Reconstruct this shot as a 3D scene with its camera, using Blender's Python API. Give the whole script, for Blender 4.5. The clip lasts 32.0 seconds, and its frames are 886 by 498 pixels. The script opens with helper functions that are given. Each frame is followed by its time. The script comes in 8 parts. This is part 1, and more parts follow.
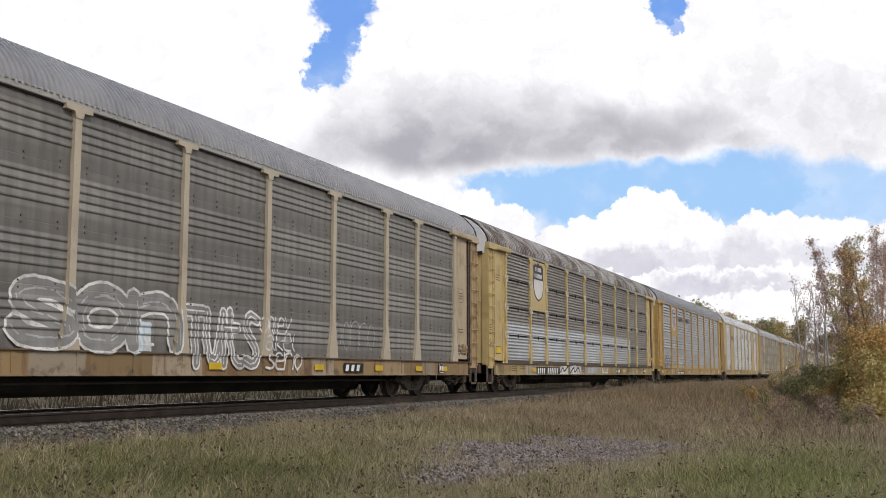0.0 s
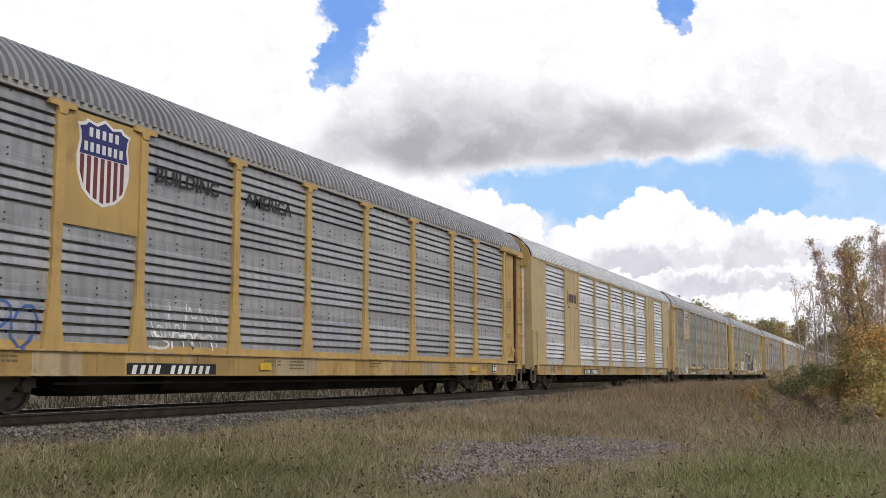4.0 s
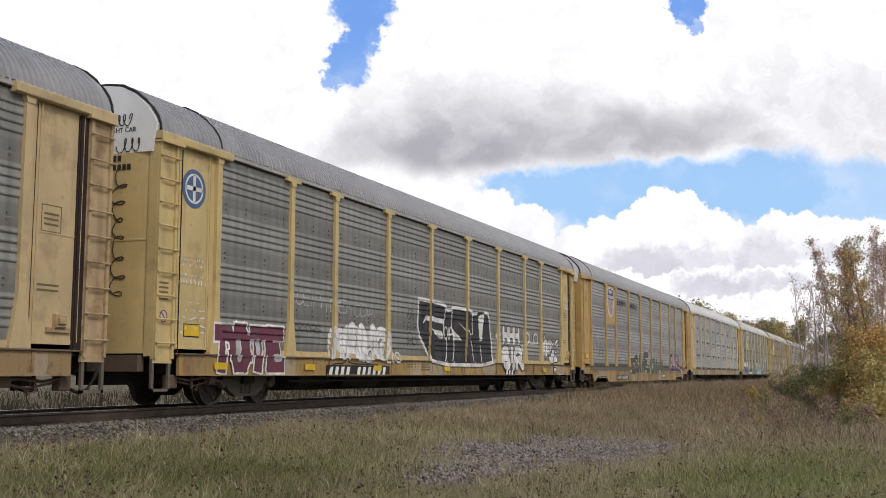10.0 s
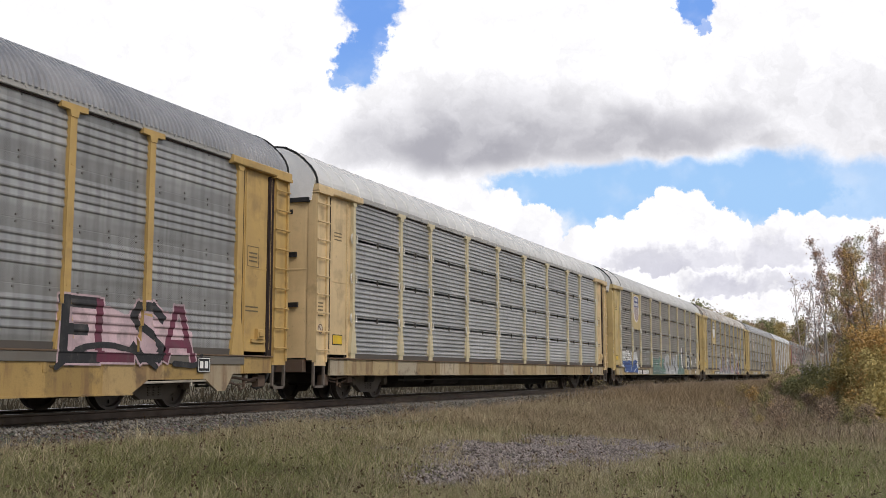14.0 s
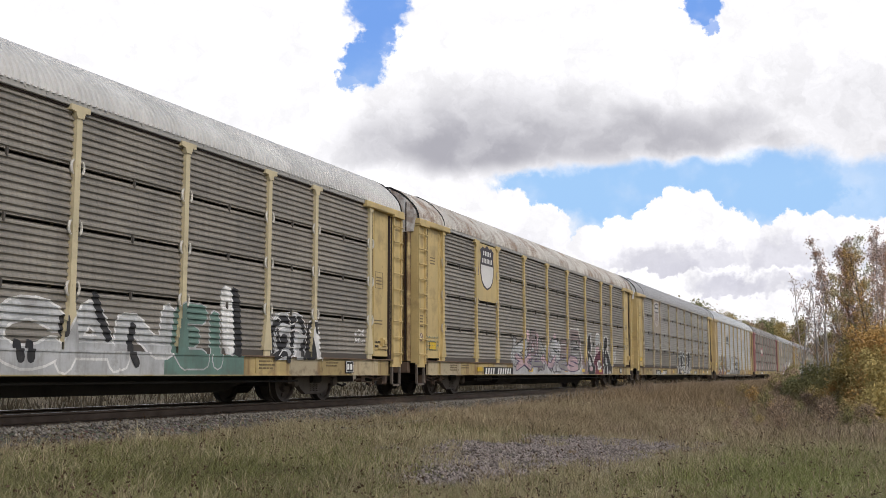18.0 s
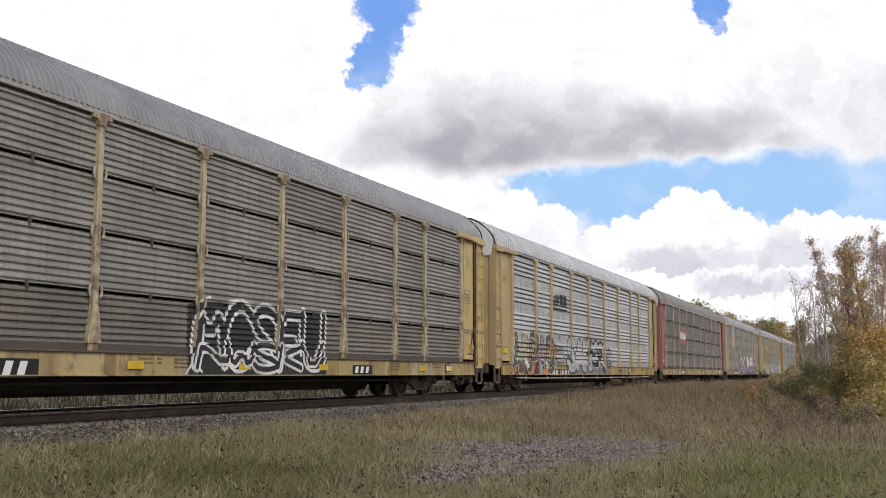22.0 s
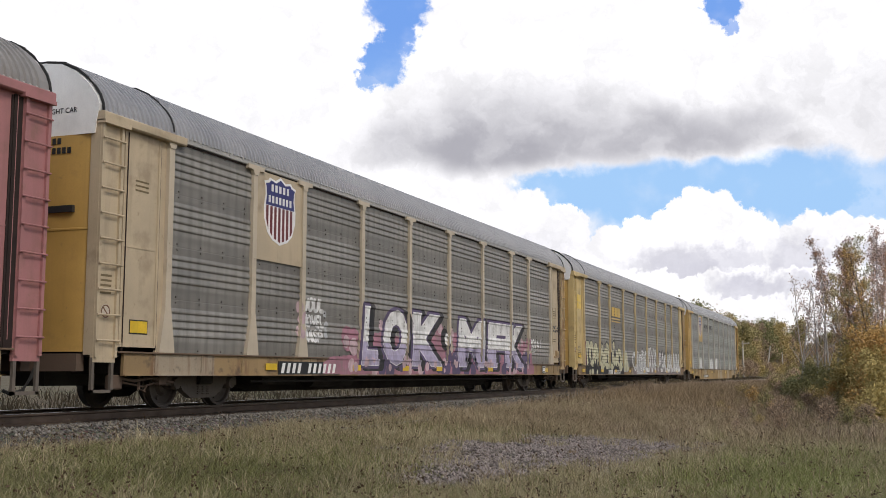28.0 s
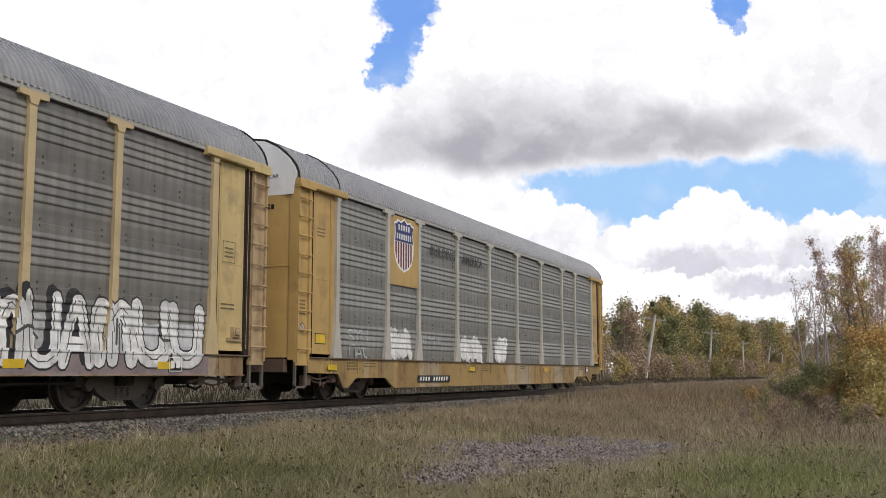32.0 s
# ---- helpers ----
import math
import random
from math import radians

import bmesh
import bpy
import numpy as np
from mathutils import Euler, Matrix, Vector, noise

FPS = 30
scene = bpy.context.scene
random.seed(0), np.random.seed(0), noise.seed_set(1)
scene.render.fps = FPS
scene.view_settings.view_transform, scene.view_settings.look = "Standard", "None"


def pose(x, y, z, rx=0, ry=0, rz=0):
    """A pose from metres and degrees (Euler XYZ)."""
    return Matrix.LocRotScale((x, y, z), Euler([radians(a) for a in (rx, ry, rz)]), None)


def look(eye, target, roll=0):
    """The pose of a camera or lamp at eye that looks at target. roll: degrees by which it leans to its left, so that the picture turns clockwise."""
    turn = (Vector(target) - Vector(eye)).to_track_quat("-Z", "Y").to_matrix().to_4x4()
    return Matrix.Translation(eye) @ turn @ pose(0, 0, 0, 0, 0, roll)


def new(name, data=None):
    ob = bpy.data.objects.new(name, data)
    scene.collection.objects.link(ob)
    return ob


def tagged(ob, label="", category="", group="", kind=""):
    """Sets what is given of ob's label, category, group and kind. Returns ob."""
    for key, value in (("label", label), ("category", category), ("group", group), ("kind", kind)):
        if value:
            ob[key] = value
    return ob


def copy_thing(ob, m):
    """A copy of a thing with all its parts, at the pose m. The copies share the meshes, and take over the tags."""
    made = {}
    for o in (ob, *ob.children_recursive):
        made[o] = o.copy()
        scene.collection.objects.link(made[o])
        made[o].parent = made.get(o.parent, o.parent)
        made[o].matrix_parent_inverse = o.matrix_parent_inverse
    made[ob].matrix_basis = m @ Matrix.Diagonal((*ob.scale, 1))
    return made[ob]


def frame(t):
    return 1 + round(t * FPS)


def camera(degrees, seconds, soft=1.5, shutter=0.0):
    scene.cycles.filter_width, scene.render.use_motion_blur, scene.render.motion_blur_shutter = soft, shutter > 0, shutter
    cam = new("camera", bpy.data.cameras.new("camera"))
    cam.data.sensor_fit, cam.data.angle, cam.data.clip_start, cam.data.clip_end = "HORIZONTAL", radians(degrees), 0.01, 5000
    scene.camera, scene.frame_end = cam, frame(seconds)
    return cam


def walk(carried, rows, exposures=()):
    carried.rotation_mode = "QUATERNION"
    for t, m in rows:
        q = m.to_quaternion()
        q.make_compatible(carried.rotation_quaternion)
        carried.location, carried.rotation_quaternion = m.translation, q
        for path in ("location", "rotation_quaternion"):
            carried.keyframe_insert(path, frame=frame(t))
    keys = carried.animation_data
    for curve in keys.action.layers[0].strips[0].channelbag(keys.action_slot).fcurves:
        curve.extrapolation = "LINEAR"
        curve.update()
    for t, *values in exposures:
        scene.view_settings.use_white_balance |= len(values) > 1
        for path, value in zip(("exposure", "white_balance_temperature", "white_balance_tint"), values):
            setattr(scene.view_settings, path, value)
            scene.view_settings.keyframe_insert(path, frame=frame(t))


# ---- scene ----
LENS = 45.487
SECONDS = 32.0
EYE = (0.0, 0.0, 0.613)
YAW, TILT = radians(22.152), radians(6.757)
AIM = Vector((math.cos(YAW) * math.cos(TILT), math.sin(YAW) * math.cos(TILT), math.sin(TILT)))
cam = camera(LENS, SECONDS, soft=0.85)
STAND = look(EYE, Vector(EYE) + AIM * 10)
walk(cam, [(0.0, STAND), (SECONDS, STAND)], exposures=[(0.0, 0.0), (SECONDS, 0.0)])

# ---- light ----
SUN_FROM = Vector((-0.40, -0.72, 0.85)).normalized()
world = bpy.data.worlds.new("sky")
world.use_nodes = True
scene.world = world
wn = world.node_tree.nodes
wl = world.node_tree.links
sky = wn.new("ShaderNodeTexSky")
sky.sky_type, sky.sun_disc = "NISHITA", False
sky.sun_elevation = math.asin(SUN_FROM.z)
sky.sun_rotation = math.atan2(SUN_FROM.x, SUN_FROM.y)
sky.air_density, sky.dust_density = 1.0, 3.0
wl.new(sky.outputs[0], wn["Background"].inputs[0])
wn["Background"].inputs[1].default_value = 0.105
sun = new("sun", bpy.data.lights.new("sun", "SUN"))
sun.data.energy, sun.data.angle, sun.data.color = 1.25, radians(14), (1.0, 0.95, 0.88)
sun.matrix_world = look(SUN_FROM * 60, (0, 0, 0))

# ---- helpers of this scene ----
RND = random.Random(7)
NPR = np.random.default_rng(11)
TRACK_Y = 13.0
MATS = {}


class Nodes:
    """Small builder for node trees."""

    def __init__(self, name):
        self.mat = bpy.data.materials.new(name)
        self.mat.use_nodes = True
        self.t = self.mat.node_tree
        self.bsdf = self.t.nodes["Principled BSDF"]

    def put(self, socket, v):
        if isinstance(v, bpy.types.NodeSocket):
            self.t.links.new(v, socket)
        elif isinstance(v, tuple) and len(v) == 3 and socket.type == "RGBA":
            socket.default_value = (*v, 1)
        else:
            socket.default_value = v

    def node(self, kind, **props):
        n = self.t.nodes.new(kind)
        if "operation" in props:
            n.operation = props["operation"]
        if "use_clamp" in props:
            n.use_clamp = props["use_clamp"]
        if "data_type" in props:
            n.data_type = props["data_type"]
        if "blend_type" in props:
            n.blend_type = props["blend_type"]
        if "interpolation_type" in props:
            n.interpolation_type = props["interpolation_type"]
        return n

    def math(self, op, a, b=0.0, clamp=False):
        n = self.node("ShaderNodeMath", operation=op, use_clamp=clamp)
        self.put(n.inputs[0], a), self.put(n.inputs[1], b)
        return n.outputs[0]

    def vmath(self, op, a, b=(0, 0, 0)):
        n = self.node("ShaderNodeVectorMath", operation=op)
        self.put(n.inputs[0], a), self.put(n.inputs[1], b)
        return n.outputs["Value"] if op == "LENGTH" else n.outputs[0]

    def coord(self, scale=(1, 1, 1), which="Object"):
        n = self.node("ShaderNodeTexCoord")
        return self.vmath("MULTIPLY", n.outputs[which], scale)

    def noise(self, vec, scale, detail=3.0, rough=0.55, colour=False):
        n = self.node("ShaderNodeTexNoise")
        self.put(n.inputs["Vector"], vec), self.put(n.inputs["Scale"], scale)
        self.put(n.inputs["Detail"], detail), self.put(n.inputs["Roughness"], rough)
        return n.outputs["Color" if colour else "Fac"]

    def ramp(self, v, a, b, lo=0.0, hi=1.0):
        n = self.node("ShaderNodeMapRange", interpolation_type="SMOOTHSTEP")
        for i, x in enumerate((v, a, b, lo, hi)):
            self.put(n.inputs[i], x)
        return n.outputs[0]

    def mix(self, f, a, b, mode="MIX"):
        n = self.node("ShaderNodeMix", data_type="RGBA", blend_type=mode)
        self.put(n.inputs[0], f), self.put(n.inputs[6], a), self.put(n.inputs[7], b)
        return n.outputs[2]

    def bump(self, h, strength=0.3, dist=0.01):
        n = self.node("ShaderNodeBump")
        self.put(n.inputs["Strength"], strength), self.put(n.inputs["Distance"], dist), self.put(n.inputs["Height"], h)
        self.put(self.bsdf.inputs["Normal"], n.outputs[0])

    def random(self):
        return self.node("ShaderNodeObjectInfo").outputs["Random"]

    def done(self, base, rough=0.7, metal=0.0):
        self.put(self.bsdf.inputs["Base Color"], base)
        self.put(self.bsdf.inputs["Roughness"], rough)
        self.put(self.bsdf.inputs["Metallic"], metal)
        return self.mat


def shade(c, k):
    return tuple(min(1.0, v * k) for v in c)


def painted(name, c, dirt=0.35, rough=0.55, dirt_col=(0.10, 0.075, 0.05), scale=1.0, spread=0.12, metal=0.0, heavy=0.0):
    """Old paint: large fading, vertical dirt streaks, chips and fine grain."""
    if name in MATS:
        return MATS[name]
    n = Nodes(name)
    co = n.coord()
    big = n.noise(co, 0.9 * scale, 4)
    streak = n.noise(n.vmath("MULTIPLY", co, (5, 5, 0.45)), 1.0 * scale, 5, 0.6)
    blot = n.noise(co, 1.7 * scale, 6, 0.62)
    fine = n.noise(co, 40, 3)
    chips = n.noise(co, 6.5 * scale, 6, 0.65)
    base = n.mix(n.ramp(big, 0.3, 0.7), shade(c, 1 - spread), shade(c, 1 + spread))
    base = n.mix(n.math("MULTIPLY", n.ramp(streak, 0.50 - heavy, 0.80 - heavy), dirt * 0.6), base, dirt_col)
    base = n.mix(n.math("MULTIPLY", n.ramp(blot, 0.54 - heavy, 0.74 - heavy), dirt * 0.8), base, shade(dirt_col, 1.25))
    base = n.mix(n.math("MULTIPLY", n.ramp(chips, 0.62, 0.72), dirt * 0.9), base, shade(dirt_col, 1.6))
    base = n.mix(n.math("MULTIPLY", n.ramp(fine, 0.35, 0.7), 0.10), base, shade(c, 0.55))
    n.bump(n.math("ADD", fine, chips), 0.15, 0.004)
    MATS[name] = n.done(base, n.ramp(big, 0.3, 0.7, rough - 0.08, rough + 0.15), metal)
    return MATS[name]


def sill_paint(name, c, wear):
    """Sill paint: patched plate by plate, with rust that has run down from the seams."""
    if name in MATS:
        return MATS[name]
    n = Nodes(name)
    co = n.coord()
    rnd = n.random()
    comb = n.node("ShaderNodeCombineXYZ")
    n.put(comb.inputs[0], n.math("MULTIPLY", rnd, 53.0))
    co = n.vmath("ADD", co, comb.outputs[0])
    plate = n.node("ShaderNodeTexVoronoi")
    n.put(plate.inputs["Vector"], n.vmath("MULTIPLY", co, (0.9, 0.0, 0.0))), n.put(plate.inputs["Scale"], 1.0)
    tint = n.node("ShaderNodeSeparateXYZ")
    n.put(tint.inputs[0], plate.outputs["Color"])
    runs = n.noise(n.vmath("MULTIPLY", co, (3.2, 1.0, 0.5)), 1.0, 4, 0.6)
    blot = n.noise(co, 2.6, 6, 0.65)
    chips = n.noise(co, 11, 6, 0.7)
    fine = n.noise(co, 45, 3)
    base = n.mix(tint.outputs[0], shade(c, 0.74), shade(c, 1.16))
    base = n.mix(n.math("MULTIPLY", n.ramp(tint.outputs[1], 0.55, 0.75), 0.45), base, (0.46, 0.43, 0.37))
    base = n.mix(n.math("MULTIPLY", n.ramp(runs, 0.50, 0.68), wear), base, (0.19, 0.105, 0.055))
    base = n.mix(n.math("MULTIPLY", n.ramp(blot, 0.52, 0.70), wear * 0.85), base, (0.085, 0.058, 0.042))
    base = n.mix(n.math("MULTIPLY", n.ramp(chips, 0.60, 0.70), wear * 0.7), base, (0.14, 0.085, 0.05))
    base = n.mix(n.math("MULTIPLY", n.ramp(fine, 0.4, 0.7), 0.2), base, shade(c, 0.5))
    n.bump(n.math("ADD", fine, chips), 0.2, 0.005)
    MATS[name] = n.done(base, 0.62)
    return MATS[name]


def galvanised(name, c, dirt=0.4, metal=0.25, rough=0.5, washed=None, dirt_col=(0.075, 0.068, 0.060), pierced=0.5, flat=0.0):
    """Perforated galvanised sheet with rows of holes, grime bands and streaks; washed: height in the panel below which the grime is gone."""
    if name in MATS:
        return MATS[name]
    n = Nodes(name)
    co = n.coord()
    x = n.node("ShaderNodeSeparateXYZ")
    n.put(x.inputs[0], co)
    rnd = n.random()
    comb = n.node("ShaderNodeCombineXYZ")
    n.put(comb.inputs[0], n.math("MULTIPLY", rnd, 37.0))
    shift = n.vmath("ADD", co, comb.outputs[0])
    big = n.noise(shift, 0.8, 4)
    streak = n.noise(n.vmath("MULTIPLY", shift, (15, 4, 0.7)), 1.0, 5, 0.6)
    band = n.noise(n.vmath("MULTIPLY", shift, (0.5, 1, 7)), 1.0, 3)
    fine = n.noise(shift, 55, 2)
    # the holes: close rows, gathered in columns
    hx = n.math("SINE", n.math("MULTIPLY", x.outputs[0], 2 * math.pi / 0.055))
    hz = n.math("SINE", n.math("MULTIPLY", x.outputs[2], 2 * math.pi / 0.038))
    col = n.math("SINE", n.math("MULTIPLY", x.outputs[0], 2 * math.pi / 0.30))
    holes = n.math("MULTIPLY", n.ramp(n.math("MULTIPLY", hx, hz), 0.35, 0.8), n.ramp(col, -0.4, 0.5))
    v = n.math("ADD", 0.86, n.math("MULTIPLY", rnd, 0.24))
    tone = n.node("ShaderNodeCombineXYZ")
    for i in range(3):
        n.put(tone.inputs[i], v)
    base = n.mix(n.ramp(big, 0.3, 0.7), shade(c, 0.86), shade(c, 1.12))
    base = n.mix(1.0, base, tone.outputs[0], "MULTIPLY")
    grime = n.math("ADD", n.math("MULTIPLY", n.ramp(streak, 0.42, 0.72), 0.6), n.math("MULTIPLY", n.ramp(band, 0.4, 0.7), 0.6), True)
    grime = n.math("MULTIPLY", grime, dirt)
    if washed is not None:
        edge = n.math("ADD", x.outputs[2], n.math("MULTIPLY", n.math("SUBTRACT", n.noise(shift, 5, 4), 0.5), 0.22))
        dirty = n.ramp(edge, washed - 0.06, washed + 0.10)
        grime = n.math("MULTIPLY", grime, dirty)
        base = n.mix(dirty, (0.52, 0.54, 0.56), base)
    base = n.mix(grime, base, dirt_col)
    runs = n.ramp(n.noise(n.vmath("MULTIPLY", shift, (9, 3, 0.25)), 1.0, 3), 0.5, 0.75)
    base = n.mix(n.math("MULTIPLY", runs, dirt * 0.6), base, shade(dirt_col, 1.5))
    base = n.mix(n.math("MULTIPLY", n.ramp(n.noise(shift, 14, 5, 0.7), 0.45, 0.8), 0.25), base, shade(c, 0.55))
    if flat:
        # the unpierced edges of the sheet hold more soot
        lip = n.math("MAXIMUM", n.ramp(x.outputs[2], 0.24, 0.16), n.ramp(x.outputs[2], 0.76, 0.82))
        base = n.mix(n.math("MULTIPLY", lip, flat), base, shade(dirt_col, 1.6))
    if pierced:
        base = n.mix(n.math("MULTIPLY", n.ramp(col, -0.2, 0.9), 0.22 * pierced), base, shade(dirt_col, 0.8))
        base = n.mix(n.math("MULTIPLY", holes, pierced), base, (0.03, 0.03, 0.03))
    n.bump(n.math("SUBTRACT", fine, n.math("MULTIPLY", holes, 3.0 * pierced)), 0.25, 0.004)
    MATS[name] = n.done(base, n.ramp(big, 0.3, 0.7, rough - 0.08, rough + 0.12), metal)
    return MATS[name]


def plain(name, c, rough=0.6, metal=0.0, grain=12.0, spread=0.25):
    if name in MATS:
        return MATS[name]
    n = Nodes(name)
    co = n.coord()
    a, b = n.noise(co, grain * 0.12, 4), n.noise(co, grain * 3, 3)
    base = n.mix(n.ramp(n.math("ADD", n.math("MULTIPLY", a, 0.7), n.math("MULTIPLY", b, 0.3)), 0.3, 0.7), shade(c, 1 - spread), shade(c, 1 + spread))
    n.bump(b, 0.2, 0.004)
    MATS[name] = n.done(base, rough, metal)
    return MATS[name]


def foliage(name, lo, hi, trans=0.2):
    """Leaves or blades: one tone for each, from lo to hi."""
    if name in MATS:
        return MATS[name]
    n = Nodes(name)
    g = n.node("ShaderNodeNewGeometry").outputs["Random Per Island"]
    big = n.noise(n.coord(), 0.35, 3)
    f = n.math("ADD", n.math("MULTIPLY", g, 0.65), n.math("MULTIPLY", n.ramp(big, 0.3, 0.7), 0.35))
    tone = n.mix(f, shade(lo, 1.12), shade(hi, 1.12))
    MATS[name] = n.done(tone, 0.75)
    n.put(n.bsdf.inputs["Specular IOR Level"], 0.2)
    thin, both = n.node("ShaderNodeBsdfTranslucent"), n.node("ShaderNodeMixShader")
    n.put(thin.inputs[0], tone), n.put(both.inputs[0], trans)
    n.t.links.new(n.bsdf.outputs[0], both.inputs[1]), n.t.links.new(thin.outputs[0], both.inputs[2])
    n.t.links.new(both.outputs[0], n.t.nodes["Material Output"].inputs[0])
    return MATS[name]


def grid_mesh(name, verts, faces, smooth=False):
    me = bpy.data.meshes.new(name)
    me.from_pydata([tuple(v) for v in verts], [], faces)
    if smooth:
        me.polygons.foreach_set("use_smooth", [True] * len(me.polygons))
    me.update()
    return me


class Shape:
    """Gathers solids into one mesh."""

    def __init__(self):
        self.v, self.f = [], []

    def add(self, verts, faces):
        o = len(self.v)
        self.v += [tuple(p) for p in verts]
        self.f += [tuple(i + o for i in q) for q in faces]
        return self

    def box(self, x0, x1, y0, y1, z0, z1, m=None, chamfer=0.0):
        c = chamfer
        if c:
            # prism along x with cut edges
            prof = [(y0 + c, z0), (y1 - c, z0), (y1, z0 + c), (y1, z1 - c), (y1 - c, z1), (y0 + c, z1), (y0, z1 - c), (y0, z0 + c)]
            return self.prism(prof, x0, x1, m)
        p = [(x, y, z) for x in (x0, x1) for y in (y0, y1) for z in (z0, z1)]
        if m:
            p = [m @ Vector(q) for q in p]
        return self.add(p, [(0, 1, 3, 2), (4, 6, 7, 5), (0, 4, 5, 1), (2, 3, 7, 6), (0, 2, 6, 4), (1, 5, 7, 3)])

    def prism(self, prof, x0, x1, m=None):
        """A (y, z) outline swept along x."""
        k = len(prof)
        p = [(x0, y, z) for y, z in prof] + [(x1, y, z) for y, z in prof]
        if m:
            p = [m @ Vector(q) for q in p]
        f = [(i, (i + 1) % k, (i + 1) % k + k, i + k) for i in range(k)]
        return self.add(p, f + [tuple(range(k))[::-1], tuple(range(k, 2 * k))])

    def plate(self, prof, y0, y1):
        """An (x, z) outline swept along y."""
        k = len(prof)
        p = [(x, y0, z) for x, z in prof] + [(x, y1, z) for x, z in prof]
        f = [(i, (i + 1) % k, (i + 1) % k + k, i + k) for i in range(k)]
        return self.add(p, f + [tuple(range(k))[::-1], tuple(range(k, 2 * k))])

    def tube(self, pts, rads, k=8, cap=True):
        """A tapered tube through the points."""
        pts = [Vector(p) for p in pts]
        o = len(self.v)
        for i, p in enumerate(pts):
            d = (pts[min(i + 1, len(pts) - 1)] - pts[max(i - 1, 0)]).normalized()
            a = d.orthogonal().normalized()
            b = d.cross(a)
            self.v += [tuple(p + (a * math.cos(2 * math.pi * j / k) + b * math.sin(2 * math.pi * j / k)) * rads[i]) for j in range(k)]
        for i in range(len(pts) - 1):
            for j in range(k):
                self.f.append((o + i * k + j, o + i * k + (j + 1) % k, o + (i + 1) * k + (j + 1) % k, o + (i + 1) * k + j))
        if cap:
            self.f.append(tuple(o + j for j in range(k))[::-1])
            self.f.append(tuple(o + (len(pts) - 1) * k + j for j in range(k)))
        return self

    def lathe(self, prof, axis_y=0.0, k=28, centre=(0, 0)):
        """A closed (radius, y) outline turned about an axis along y."""
        m = len(prof)
        o = len(self.v)
        for j in range(k):
            a = 2 * math.pi * j / k
            self.v += [(centre[0] + r * math.cos(a), axis_y + y, centre[1] + r * math.sin(a)) for r, y in prof]
        for j in range(k):
            for i in range(m):
                self.f.append((o + j * m + i, o + j * m + (i + 1) % m, o + ((j + 1) % k) * m + (i + 1) % m, o + ((j + 1) % k) * m + i))
        return self

    def mesh(self, name, smooth=False):
        # weld points that lie in one place
        seen, order, verts = {}, [], []
        for p in self.v:
            key = (round(p[0], 5), round(p[1], 5), round(p[2], 5))
            if key not in seen:
                seen[key] = len(verts)
                verts.append(p)
            order.append(seen[key])
        faces = []
        for f in self.f:
            g = [order[i] for i in f]
            g = [i for j, i in enumerate(g) if i != g[j - 1]]
            if len(set(g)) == len(g) and len(g) > 2:
                faces.append(tuple(g))
        return grid_mesh(name, verts, faces, smooth)


MESHES = {}


def shared(key, make):
    """One mesh for all alike parts."""
    if key not in MESHES:
        MESHES[key] = make()
    return MESHES[key]


def part(name, mesh, material, parent, label="", at=None):
    if isinstance(mesh, Shape):
        mesh = mesh.mesh(name)
    ob = new(name, mesh)
    ob.parent = parent
    if at is not None:
        ob.matrix_basis = at
    if not mesh.materials:
        mesh.materials.append(None)
    ob.material_slots[0].link = "OBJECT"
    ob.material_slots[0].material = material
    if label:
        ob["label"] = label
    return ob


def lone(name, mesh, material, label, category="", kind="", group="", at=None):
    """A thing of one mesh."""
    return tagged(part(name, mesh, material, None, "", at), label, category, group, kind)


def letters(text, size, spread=1.0, bold=0.0, slant=0.0):
    """Raised letters of the built-in font as a mesh in the x-z plane, facing -y, lower left corner at the origin."""
    key = ("text", text, size, spread, bold, slant)
    if key in MESHES:
        return MESHES[key]
    cu = bpy.data.curves.new("letters", "FONT")
    cu.body, cu.size, cu.extrude, cu.resolution_u, cu.offset, cu.shear = text, size, 0.002, 3, bold, slant
    ob = bpy.data.objects.new("letters", cu)
    scene.collection.objects.link(ob)
    me = bpy.data.meshes.new_from_object(ob.evaluated_get(bpy.context.evaluated_depsgraph_get()))
    bpy.data.objects.remove(ob)
    for v in me.vertices:
        x, y, z = v.co
        v.co = (x * spread, -z, y)
    me.materials.clear()
    MESHES[key] = me
    return me

# ---- clouds: a far backdrop that drifts ----
FAR = 3000.0
PX = FAR * 2 * math.tan(radians(LENS / 2)) / 1568


